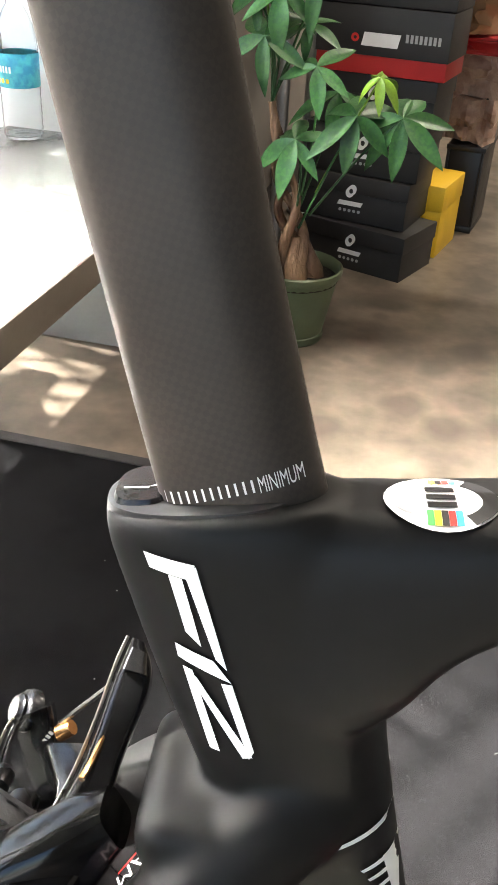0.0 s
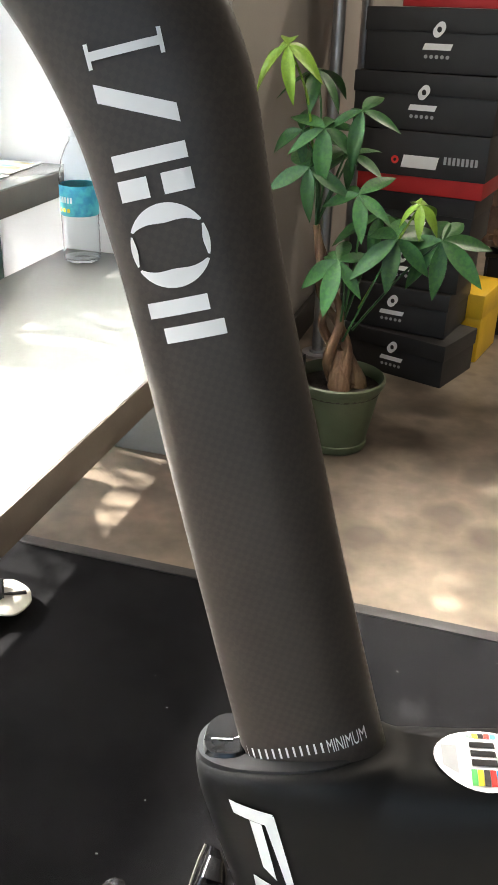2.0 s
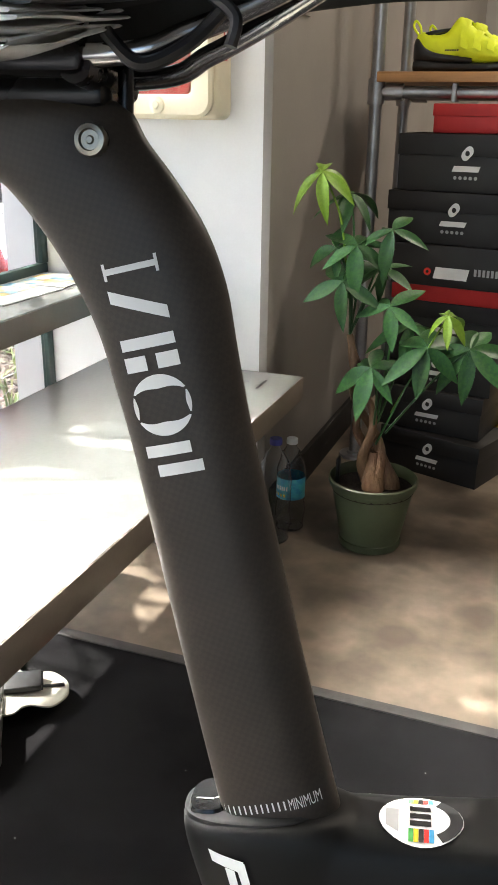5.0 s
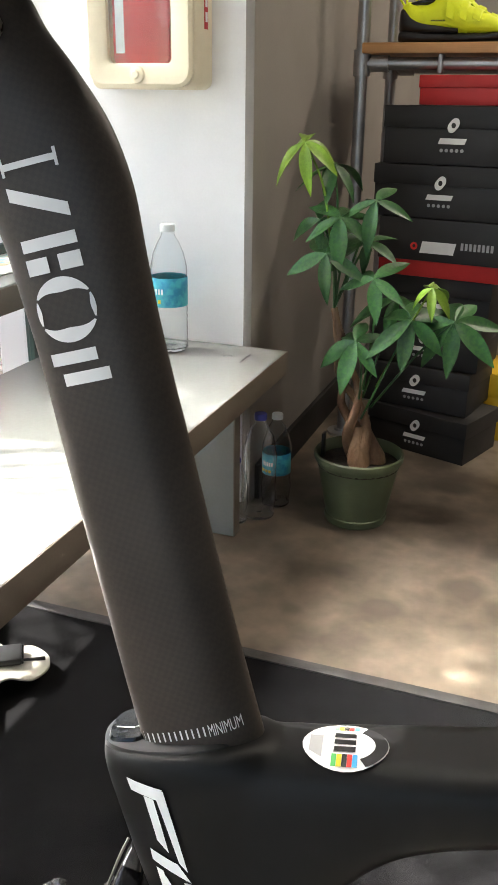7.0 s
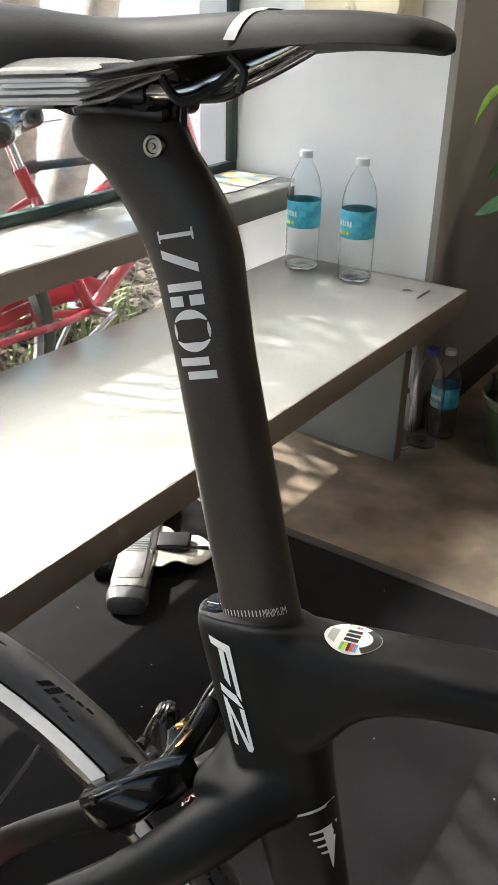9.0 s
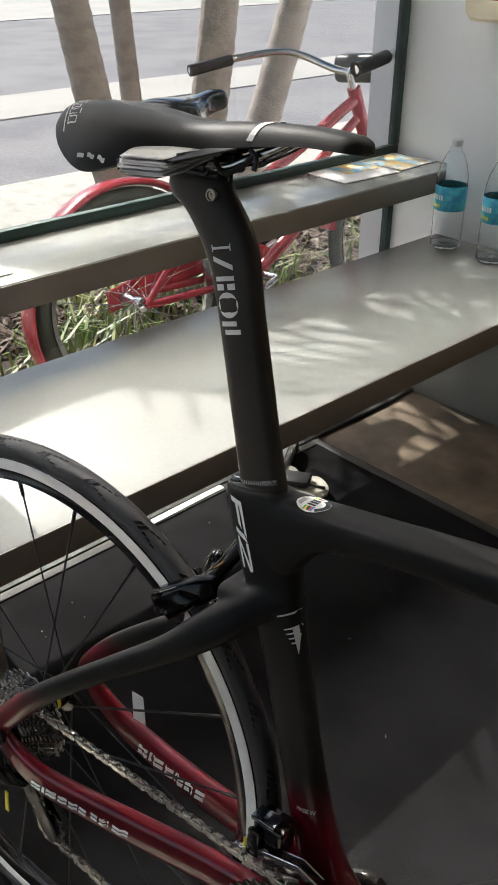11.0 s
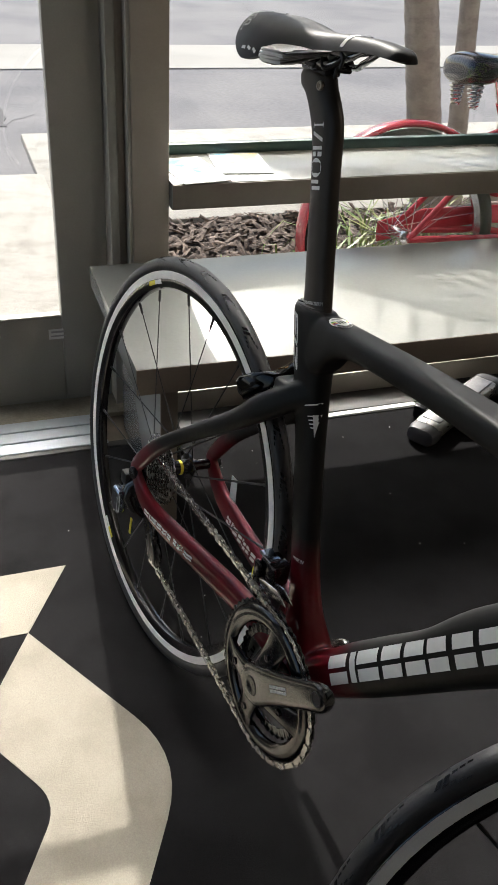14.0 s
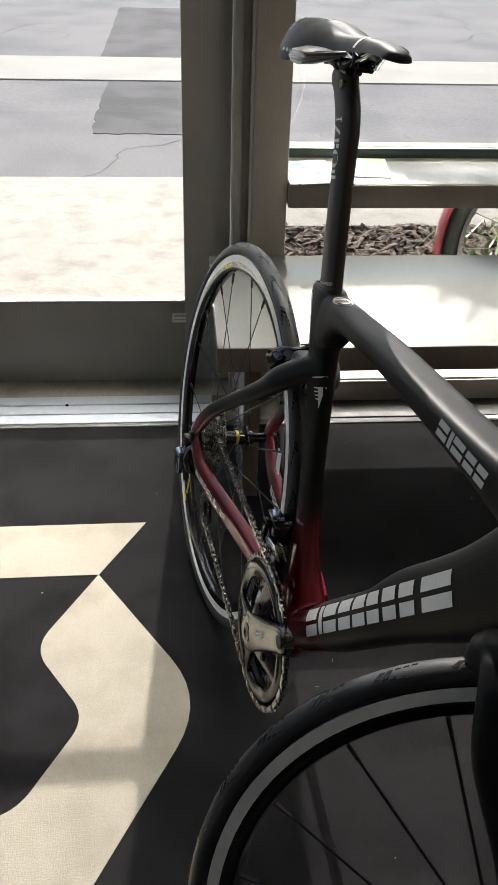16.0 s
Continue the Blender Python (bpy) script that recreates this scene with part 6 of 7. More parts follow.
    bm = bmesh.new()
    loft(bm, [((-0.05, 0.05, 0.0), (0, 0, 0.03), (0, 0.006, 0), 3), ((0.10, 0.055, 0.025), (0, 0, 0.035), (0, 0.008, 0), 3), ((0.30, 0.058, 0.035), (0, 0, 0.026), (0, 0.008, 0), 3), ((0.47, 0.058, 0.03), (0, 0, 0.034), (0, 0.008, 0), 3), ((0.53, 0.055, 0.0), (0, 0, 0.03), (0, 0.006, 0), 3)], 18)
    guard = part("chain_guard", bm, M_CRUISER, t, "red chain guard with a white line")
    part("trim_line", tube(bmesh.new(), smooth_path([(-0.04, 0.0585, 0.018), (0.10, 0.0640, 0.048), (0.30, 0.0670, 0.066), (0.47, 0.0670, 0.066)]), 0.0025, 6), M_WHITEPRINT, guard)
    cr = part("crank", rod(bmesh.new(), bb + Vector((0, -0.08, 0)), bb + Vector((0, 0.08, 0)), 0.014), M_STEEL, t)
    for s_ in (-1, 1):
        e = bb + Vector((s_ * 0.15, s_ * 0.085, s_ * 0.06))
        part("crank_arm", rod(bmesh.new(), bb + Vector((0, s_ * 0.085, 0)), e, 0.009), M_STEEL, cr)
        part("pedal", box(bmesh.new(), e.x - 0.05, e.x + 0.05, e.y + s_ * 0.05 - 0.045, e.y + s_ * 0.05 + 0.045, e.z - 0.013, e.z + 0.013, 0.004), M_BLACK, cr)
    part("air_pump", tube(bmesh.new(), [(0.30, 0.05, 0.350), (0.36, 0.05, 0.350), (0.365, 0.05, 0.350), (0.72, 0.02, 0.335)], [0.016, 0.016, 0.011, 0.009], 10), M_BLACK, t, "black tube lying along the frame")
    part("kickstand", rod(bmesh.new(), bb + Vector((-0.05, 0.03, -0.02)), bb + Vector((-0.16, 0.16, -0.29)), 0.008), M_STEEL, t)


cruiser()


# ---- far end of the shop ----
def leaflet_mesh(name, mat, droop, fold):
    bm = bmesh.new()
    n = 9
    rows = []
    for i in range(n + 1):
        t = i / n
        w = 0.17 * math.sin(math.pi * t ** 0.85) ** 0.9 + (0.012 if i in (0,) else 0)
        z = -droop * t * t
        rows.append([bm.verts.new((t, k * w, z + abs(k) * w * fold)) for k in (-1, -0.5, 0, 0.5, 1)])
    for a, b in zip(rows, rows[1:]):
        for j in range(4):
            bm.faces.new((a[j], a[j + 1], b[j + 1], b[j]))
    bmesh.ops.remove_doubles(bm, verts=bm.verts, dist=0.0005)
    g = bmesh.ops.solidify(bm, geom=bm.faces, thickness=0.006)
    return finish(bm, name, mat, True, 60)


def potted_plant(x, y):
    t = thing("potted_plant", "young money tree with braided trunk in a green plastic pot", "plant", Matrix.Translation((x, y, -0.004)))
    pot = part("pot", lathe(bmesh.new(), [(0.0, 0.0), (0.070, 0.0), (0.073, 0.006), (0.0735, 0.018), (0.071, 0.020), (0.096, 0.150), (0.101, 0.152), (0.104, 0.158), (0.104, 0.168), (0.100, 0.171), (0.097, 0.168), (0.094, 0.140), (0.0, 0.140)], 48), M_POT, t, "round green plastic pot")
    part("soil", lathe(bmesh.new(), [(0.0, 0.150), (0.04, 0.149), (0.075, 0.146), (0.0945, 0.143), (0.0945, 0.139)], 32), M_SOIL, t)
    part("stake", box(bmesh.new(), -0.088, -0.082, -0.012, 0.012, 0.13, 0.205, 0.002), M_BLACK, t, "small black plant label")
    rnd = random.Random(7)
    stems = ((Vector((-0.035, 0.0, 0.30)), 0.0), (Vector((-0.055, 0, 0.42)), 2.1), (Vector((-0.065, 0, 0.52)), 4.2))
    for k, (tip, ph) in enumerate(stems):
        pts, rs = [], []
        for i in range(31):
            s = i / 30
            tw = 0.017 * math.sin(math.pi * min(1, 0.12 + 0.95 * s)) + 0.010 * (1 - s)
            base = Vector((0.010 - 0.085 * s, 0.0, 0.140 + 0.36 * s))
            pts.append(base + Vector((tw * math.cos(ph + s * 8.5), tw * math.sin(ph + s * 8.5), 0)))
            rs.append(0.0085 + 0.020 * (1 - s) ** 5 - 0.001 * s)
        part("trunk", tube(bmesh.new(), pts, rs, 12), M_BARK, t, "braided brown woody stem")
    for k in range(3):
        a = k * 2.1 + 0.3
        bm = bmesh.new()
        loft(bm, [((0.028 * math.cos(a) + 0.012, 0.028 * math.sin(a), 0.138), (0.026, 0, 0), (0, 0.026, 0), 2), ((0.024 * math.cos(a) + 0.010, 0.024 * math.sin(a), 0.165), (0.027, 0, 0), (0, 0.025, 0), 2), ((0.016 * math.cos(a) + 0.004, 0.016 * math.sin(a), 0.205), (0.016, 0, 0), (0, 0.016, 0), 2), ((0.010 * math.cos(a), 0.010 * math.sin(a), 0.235), (0.010, 0, 0), (0, 0.010, 0), 2)], 14)
        part("root_swelling", bm, M_BARK, t)
    meshes = [leaflet_mesh("leaf", M_LEAF, d, f) for d, f in ((0.25, 0.25), (0.45, 0.35), (0.12, 0.3))]
    young = [leaflet_mesh("leaf", M_LEAF_YOUNG, d, f) for d, f in ((0.45, 0.3), (0.6, 0.3))]
    # clusters: centre, start of the stalk, size, count, young, tilt toward the viewer
    top = Vector((-0.075, 0, 0.50))
    clusters = ((Vector((-0.145, -0.03, 0.845)), Vector((-0.085, 0, 0.60)), 0.118, 6, True, 35), (Vector((-0.100, 0.03, 0.800)), Vector((-0.085, 0, 0.58)), 0.115, 5, False, 10),
                (Vector((-0.060, -0.04, 0.700)), top, 0.125, 6, False, 35), (Vector((-0.085, -0.05, 0.625)), top, 0.125, 5, False, 55), (Vector((-0.010, -0.06, 0.445)), Vector((-0.01, 0, 0.25)), 0.120, 6, False, 45),
                (Vector((0.105, -0.05, 0.500)), Vector((0.0, 0, 0.25)), 0.130, 6, False, 45), (Vector((0.192, -0.03, 0.500)), Vector((0.02, 0, 0.28)), 0.142, 7, False, 45), (Vector((0.145, -0.07, 0.575)), Vector((0.03, 0, 0.33)), 0.085, 5, True, 35),
                (Vector((0.050, 0.06, 0.520)), Vector((0.0, 0, 0.3)), 0.125, 5, False, 15), (Vector((-0.020, 0.05, 0.640)), top, 0.11, 5, False, 20), (Vector((-0.110, -0.02, 0.690)), top, 0.10, 4, False, 50), (Vector((0.010, -0.03, 0.735)), top, 0.115, 5, False, 40), (Vector((0.020, -0.05, 0.580)), Vector((0.0, 0, 0.32)), 0.11, 5, False, 40))
    for c, s0, size, n, yg, tilt in clusters:
        mid = s0.lerp(c, 0.5) + Vector((0.012, -0.008, 0.03))
        part("stalk", tube(bmesh.new(), smooth_path([s0, mid, c]), [0.0030 - 0.00006 * i for i in range(17)], 6), M_LEAF_YOUNG if yg else M_LEAF, t, "thin green leaf stalk")
        for k in range(n):
            ob = new("leaf", rnd.choice(young if yg else meshes))
            ob.parent = t
            a = 360 * k / n + rnd.uniform(-14, 14)
            ln = size * rnd.uniform(0.70, 0.98)
            ob.matrix_basis = Matrix.Translation(c) @ pose(0, 0, 0, tilt, 0, rnd.uniform(-10, 10)) @ pose(0, 0, 0, 0, rnd.uniform(8, 34), a - 90) @ Matrix.Diagonal((ln, ln * rnd.uniform(0.85, 1.1), ln, 1))


potted_plant(-0.045, 1.712)


def shoe_box(z, h, x, y, yaw, w=0.31, d=0.20, red=False, wide_mark=False, label="black shoe box with white mark in a tall stack"):
    t = thing("shoe_box", label, "box", pose(x, y, z, 0, 0, yaw), "stack of shoe boxes")
    part("base", box(bmesh.new(), -w / 2 + 0.003, w / 2 - 0.003, 0.003, d - 0.003, 0.0, h * 0.75, 0.002), M_REDBOX if red else M_BOX, t, "red box base" if red else "")
    part("lid", box(bmesh.new(), -w / 2, w / 2, 0.0, d, h * (0.28 if red else 0.62), h - 0.0015, 0.002), M_BOX, t)
    f = lambda px, pz: Vector((px, -0.0006, pz))
    if wide_mark:
        bm = bmesh.new()
        patch_quad(bm, (-0.050, h * 0.42), (0.040, h * 0.42), (0.046, h * 0.62), (-0.044, h * 0.62), f, 2, 2)
        mk = part("mark", bm, M_WHITEPRINT, t, "white plain bar", smooth=False)
        bm = bmesh.new()
        patch_arc(bm, -0.066, h * 0.53, 0.004, 0.010, 0, 360, f, 14)
        part("mark", bm, M_REDPRINT, t, "small red ring", smooth=False)
        for k in range(8):
            bm = bmesh.new()
            patch_quad(bm, (0.058 + 0.011 * k, h * 0.52), (0.065 + 0.011 * k, h * 0.52), (0.065 + 0.011 * k, h * 0.64), (0.058 + 0.011 * k, h * 0.64), f, 1, 1)
            part("print", bm, M_GREYPRINT, t, smooth=False)
        return t
    bm = bmesh.new()
    patch_arc(bm, 0.0, h * 0.67, lambda k: 0.0065, lambda k: 0.0165 + 0.0035 * math.sin(4 * math.pi * k), 0, 360, f, 20, sx=0.85)
    part("mark", bm, M_WHITEPRINT, t, "white ring mark", smooth=False)
    bm = bmesh.new()
    patch_quad(bm, (-0.036, h * 0.355), (0.031, h * 0.355), (0.036, h * 0.455), (-0.031, h * 0.455), f, 2, 1)
    part("mark", bm, M_WHITEPRINT, t, "white plain bar", smooth=False)
    for k in range(5):
        bm = bmesh.new()
        patch_arc(bm, -0.026 + 0.013 * k, h * 0.25, 0.0, 0.0045, 0, 360, f, 10)
        part("print", bm, M_GREYPRINT, t, smooth=False)
    return t


shoe_box(-0.004, 0.122, 0.010, 2.170, -20, label="black shoe box with white mark on the concrete floor")
shoe_box(0.1185, 0.122, -0.005, 2.195, -12)
shoe_box(0.2410, 0.122, 0.010, 2.200, -10)
shoe_box(0.3635, 0.125, 0.025, 2.190, -10)
shoe_box(0.4890, 0.150, 0.030, 2.175, -9, w=0.33, red=True, wide_mark=True, label="black lidded red shoe box in a tall stack")
shoe_box(0.6395, 0.132, 0.020, 2.180, -9, w=0.36)
shoe_box(0.7720, 0.140, 0.040, 2.180, -7, w=0.36)
t = thing("red_box", "flat dark red cardboard box under the shelf", "box", pose(0.10, 2.22, 0.912, 0, 0, -5))
part("base", box(bmesh.new(), -0.16, 0.18, 0, 0.22, 0, 0.055, 0.003), M_REDBOX, t)
part("lid", box(bmesh.new(), -0.163, 0.183, -0.003, 0.223, 0.04, 0.070, 0.003), M_REDBOX, t)
t = thing("yellow_box", "yellow cardboard box behind the shoe boxes", "box", pose(0.180, 2.36, -0.004, 0, 0, -12))
part("base", box(bmesh.new(), -0.06, 0.05, 0, 0.2, 0, 0.17, 0.003), M_YELLOWBOX, t)
part("lid", box(bmesh.new(), -0.062, 0.052, -0.002, 0.202, 0.13, 0.20, 0.003), M_YELLOWBOX, t)


def crumpled(name, label, category, mat, x, y, z, sx, sy, sz, seed, group=""):
    """A soft crumpled package."""
    bm = bmesh.new()
    bmesh.ops.create_cube(bm, size=1)
    bmesh.ops.subdivide_edges(bm, edges=bm.edges, cuts=7, use_grid_fill=True)
    for v in bm.verts:
        p = Vector((v.co.x * sx, v.co.y * sy, v.co.z * sz))
        k = noise.noise(Vector((v.co.x * 2.6 + seed, v.co.y * 2.6, v.co.z * 3.2))) + 0.5 * noise.noise(Vector((v.co.x * 7 + seed, v.co.y * 7, v.co.z * 7)))
        flat = 1.0 if v.co.z > -0.45 else 0.2
        v.co = p * (1 - 0.10 * (abs(v.co.x) + abs(v.co.y))) + Vector((k * sx * 0.22, k * sy * 0.22, k * sz * 0.16 * flat))
    lo = min(v.co.z for v in bm.verts)
    for v in bm.verts:
        v.co.z -= lo
    t_ = thing(name, label, category, pose(x, y, z, 0, 0, seed * 37), group)
    part("wrapping", bm, mat, t_, angle=30)
    part("strap", box(bmesh.new(), -sx * 0.06, sx * 0.06, -sy * 0.56, sy * 0.56, sz * 0.99, sz * 1.02, 0.001), M_BLACK, t_)
    return t_


M_PINKBAG = material("beige_plastic_wrap", (0.52, 0.36, 0.27), 0.35, 0, 0.2, 18, 120, 0.2, second=(0.36, 0.22, 0.16))
crate = thing("plastic_crate", "black plastic crate on the concrete floor behind the shoe boxes", "crate", pose(0.262, 2.62, -0.004, 0, 0, -8))
part("base", box(bmesh.new(), -0.055, 0.055, 0.0, 0.20, 0.0, 0.02, 0.003), M_BLACK, crate)
for sx0, sx1, sy0, sy1 in ((-0.055, -0.047, 0, 0.2), (0.047, 0.055, 0, 0.2), (-0.047, 0.047, 0, 0.008), (-0.047, 0.047, 0.192, 0.2)):
    part("side", box(bmesh.new(), sx0, sx1, sy0, sy1, 0.02, 0.24, 0.002), M_BLACK, crate)
part("lid", box(bmesh.new(), -0.058, 0.058, -0.003, 0.203, 0.24, 0.255, 0.003), M_BLACK, crate)
for kk, (mat_, word, dx, hh) in enumerate(((M_PINKBAG, "beige", -0.02, 0.13), (M_PINKBAG, "beige", -0.035, 0.12), (M_REDBOX, "red", 0.012, 0.05), (M_TANBOX, "brown", -0.03, 0.12), (M_YELLOWBOX, "yellow", -0.005, 0.05), (M_PINKBAG, "beige", -0.03, 0.13))):
    zz = 0.251 + sum((0.13, 0.12, 0.05, 0.12, 0.05, 0.13)[:kk]) * 0.96
    crumpled("soft_package", word + " crumpled plastic package in a leaning pile", "package", mat_, 0.262 + dx, 2.72, zz, 0.13, 0.18, hh, kk + 1, "pile of packages")

rack = thing("pipe_shelf", "shelf rack of galvanised pipe with a pine board", "shelf")
for px, py in ((-0.215, 2.25), (-0.215, 2.62), (1.10, 2.25), (1.10, 2.62)):
    part("upright", rod(bmesh.new(), (px, py, -0.004), (px, py, 2.2), 0.0165, 16), M_PIPE, rack)
    part("fitting", rod(bmesh.new(), (px, py, 0.978), (px, py, 1.040), 0.0225, 16), M_PIPE, rack)
    part("foot", lathe(bmesh.new(), [(0, 0.012), (0.022, 0.012), (0.024, 0.006), (0.045, 0.005), (0.045, -0.004), (0, -0.004)], 20, Matrix.Translation((px, py, 0))), M_PIPE, rack)
for py in (2.25, 2.62):
    part("crosspipe", rod(bmesh.new(), (-0.205, py, 1.008), (1.09, py, 1.008), 0.0150, 14), M_PIPE, rack)
    part("fitting", rod(bmesh.new(), (-0.19, py, 1.008), (-0.145, py, 1.008), 0.0205, 14), M_PIPE, rack)
for px in (-0.02, 0.55):
    part("clip", box(bmesh.new(), px, px + 0.012, 2.228, 2.272, 0.985, 1.030, 0.003), M_PIPE, rack)
part("board", box(bmesh.new(), -0.212, 1.12, 2.225, 2.66, 1.031, 1.056, 0.003), M_WOODSHELF, rack, "pine board")


def shoe(x, y, z, yaw):
    t = thing("cycling_shoe", "fluorescent yellow shoe with black sole on the shelf", "shoe", pose(x, y, z, 0, 0, yaw), "pair of shoes")
    sole = dense([(0.0, 0.016, 0.030, 0.014), (0.02, 0.017, 0.038, 0.016), (0.10, 0.014, 0.036, 0.012), (0.19, 0.013, 0.047, 0.011), (0.25, 0.017, 0.041, 0.010), (0.28, 0.024, 0.020, 0.007)], 3)
    part("sole", loft(bmesh.new(), [((px, 0, pz), (0, w, 0), (0, 0, h), 2.8) for px, pz, w, h in sole], 20), M_BLACK, t, "black sole")
    # side profile: foot, top, half width
    prof = dense([(0.004, 0.026, 0.092, 0.022), (0.022, 0.026, 0.098, 0.033), (0.050, 0.026, 0.090, 0.036), (0.080, 0.026, 0.096, 0.036), (0.105, 0.026, 0.128, 0.035), (0.122, 0.024, 0.126, 0.036), (0.150, 0.022, 0.102, 0.040), (0.190, 0.020, 0.078, 0.045), (0.230, 0.020, 0.062, 0.043), (0.262, 0.022, 0.048, 0.033), (0.282, 0.026, 0.038, 0.014)], 4)
    part("upper", loft(bmesh.new(), [((px, 0, (lo + hi) / 2), (0, w, 0), (0, 0, (hi - lo) / 2), 2.7) for px, lo, hi, w in prof], 24), M_FLUO, t, "fluorescent yellow upper")
    heel = dense([(-0.002, 0.052, 0.020, 0.028), (0.012, 0.053, 0.0355, 0.034), (0.045, 0.040, 0.0385, 0.022), (0.10, 0.032, 0.0375, 0.012), (0.15, 0.028, 0.0415, 0.008)], 3)
    part("heel_cup", loft(bmesh.new(), [((px, 0, pz), (0, w, 0), (0, 0, h), 2.4) for px, pz, w, h in heel], 20), M_BLACK, t, "black heel cup")
    part("collar", lathe(bmesh.new(), [(0.024, 0.0), (0.030, 0.002), (0.030, 0.008), (0.024, 0.010)], 24, Matrix.Translation((0.052, 0, 0.090)) @ pose(0, 0, 0, 0, -9, 0) @ Matrix.Diagonal((1.45, 0.9, 1, 1)), True), M_BLACK, t, "black padded collar")
    part("pull_loop", tube(bmesh.new(), smooth_path([(0.004, 0, 0.090), (-0.010, 0, 0.110), (-0.006, 0, 0.124), (0.006, 0, 0.112), (0.010, 0, 0.096)], 4), 0.003, 8, up=(0, 1, 0)), M_FLUO, t, "yellow pull loop")
    for k in range(3):
        c0 = Vector((0.128 + 0.034 * k, 0, 0.0))
        hi = float(np.interp(c0.x, [r[0] for r in prof], [r[2] for r in prof]))
        w = float(np.interp(c0.x, [r[0] for r in prof], [r[3] for r in prof]))
        bm = bmesh.new()
        arc_pts = []
        for i in range(13):
            a_ = math.pi * (0.02 + 0.90 * i / 12)
            arc_pts.append((c0 + Vector((0.004 * i / 12, -(w + 0.002) * math.cos(a_), 0.045 + (hi - 0.043) * math.sin(a_) ** 0.7)), Vector((0.010, 0, -0.004)), Vector((0, -math.cos(a_) * 0.0016, math.sin(a_) * 0.0016 + 0.0004)), 4))
        loft(bm, arc_pts, 10)
        part("strap", bm, M_FLUO, t, "yellow closing strap")
    bm = bmesh.new()
    for k in range(6):
        patch_quad(bm, (0.082 + 0.006 * k, 0.050), (0.0865 + 0.006 * k, 0.050), (0.0875 + 0.006 * k, 0.0535), (0.083 + 0.006 * k, 0.0535), lambda px, pz: Vector((px, -0.0385, pz)), 1, 1)
    part("print", bm, M_BLACK, t, "tiny dark bars", smooth=False)


shoe(-0.135, 2.33, 1.056, -3)
shoe(-0.115, 2.46, 1.056, 4)

# two switch plates on the grey wall return
for yy in (1.745, 1.885):
    sw = thing("light_switch", "flat grey wall switch plate high on the painted wall", "light switch", pose(-0.305, yy, 1.215), "wall switches")
    part("plate", box(bmesh.new(), 0.0, 0.006, -0.038, 0.038, -0.06, 0.06, 0.002), M_GREYWALL, sw)
    part("rocker", box(bmesh.new(), 0.005, 0.009, -0.016, 0.016, -0.032, 0.032, 0.002), M_CREAMPLASTIC, sw)

# extinguisher cabinet on the white wall
cab = thing("extinguisher_cabinet", "cream plastic wall cabinet with a window holding a red extinguisher", "cabinet")
X0, X1, Z0, Z1, YF, YW = -0.634, -0.408, 0.946, 1.473, 1.600, 1.690
bm = bmesh.new()
box(bm, X0 - 0.012, X1 + 0.014, YF + 0.012, YW, Z0 - 0.008, Z1, 0.018, 4)
part("body", bm, M_CREAMPLASTIC, cab)
bm = bmesh.new()


def ring_points(x0, x1, z0, z1, rad, y):
    pts = []
    for cx_, cz_, a0 in ((x1 - rad, z1 - rad, 0), (x0 + rad, z1 - rad, 90), (x0 + rad, z0 + rad, 180), (x1 - rad, z0 + rad, 270)):
        pts += [Vector((cx_ + rad * math.cos(radians(a0 + 15 * i)), y, cz_ + rad * math.sin(radians(a0 + 15 * i)))) for i in range(7)]
    return pts


loops = [[bm.verts.new(p) for p in ring_points(X0 - e, X1 + e, Z0 - e, Z1 + e, rr, yy)] for e, rr, yy in
         ((0.000, 0.030, YF + 0.016), (0.004, 0.034, YF + 0.008), (0.004, 0.034, YF - 0.002), (-0.002, 0.028, YF - 0.008), (-0.034, 0.014, YF - 0.008), (-0.041, 0.010, YF - 0.003), (-0.041, 0.010, YF + 0.012))]
for l0, l1 in zip(loops, loops[1:] + loops[:1]):
    for i in range(len(l0)):
        bm.faces.new((l0[i], l0[(i + 1) % len(l0)], l1[(i + 1) % len(l0)], l1[i]))
door_f = part("door", bm, M_CREAMPLASTIC, cab, "cream door frame with rounded corners")
part("lock", lathe(bmesh.new(), [(0, 0.010), (0.007, 0.010), (0.009, 0.007), (0.016, 0.005), (0.018, 0.0)], 20, Matrix.Translation((-0.525, YF - 0.008, Z0 + 0.020)) @ TURNED), M_CREAMPLASTIC, door_f, "round cream lock")
part("window", box(bmesh.new(), X0 + 0.040, X1 - 0.040, YF + 0.000, YF + 0.0025, Z0 + 0.036, Z1 - 0.036), M_PANE, door_f, "clear window", smooth=False).visible_shadow = False
part("backing", box(bmesh.new(), X0 + 0.040, X1 - 0.040, YF + 0.0105, YF + 0.0115, Z0 + 0.036, Z1 - 0.036), M_TANBOX, cab, smooth=False)
part("extinguisher", lathe(bmesh.new(), [(0, 0.0), (0.058, 0.0), (0.064, 0.010), (0.064, 0.30), (0.050, 0.34), (0.022, 0.36), (0.022, 0.39), (0, 0.39)], 32, Matrix.Translation((-0.520, YF + 0.009, Z0 + 0.04)) @ Matrix.Diagonal((1, 0.12, 1, 1))), M_EXTRED, cab, "red extinguisher body")
part("label", box(bmesh.new(), -0.575, -0.525, YF + 0.0006 + 0.002, YF + 0.0038, Z0 + 0.060, Z0 + 0.16), M_PAPER, cab, "white label", smooth=False)


bm = bmesh.new()
box(bm, X1 + 0.0135, X1 + 0.0150, YF + 0.036, YF + 0.054, Z0 + 0.105, Z0 + 0.260, 0.0006)
badge = part("badge", bm, M_REDBOX, cab, "dark red badge with white bars")
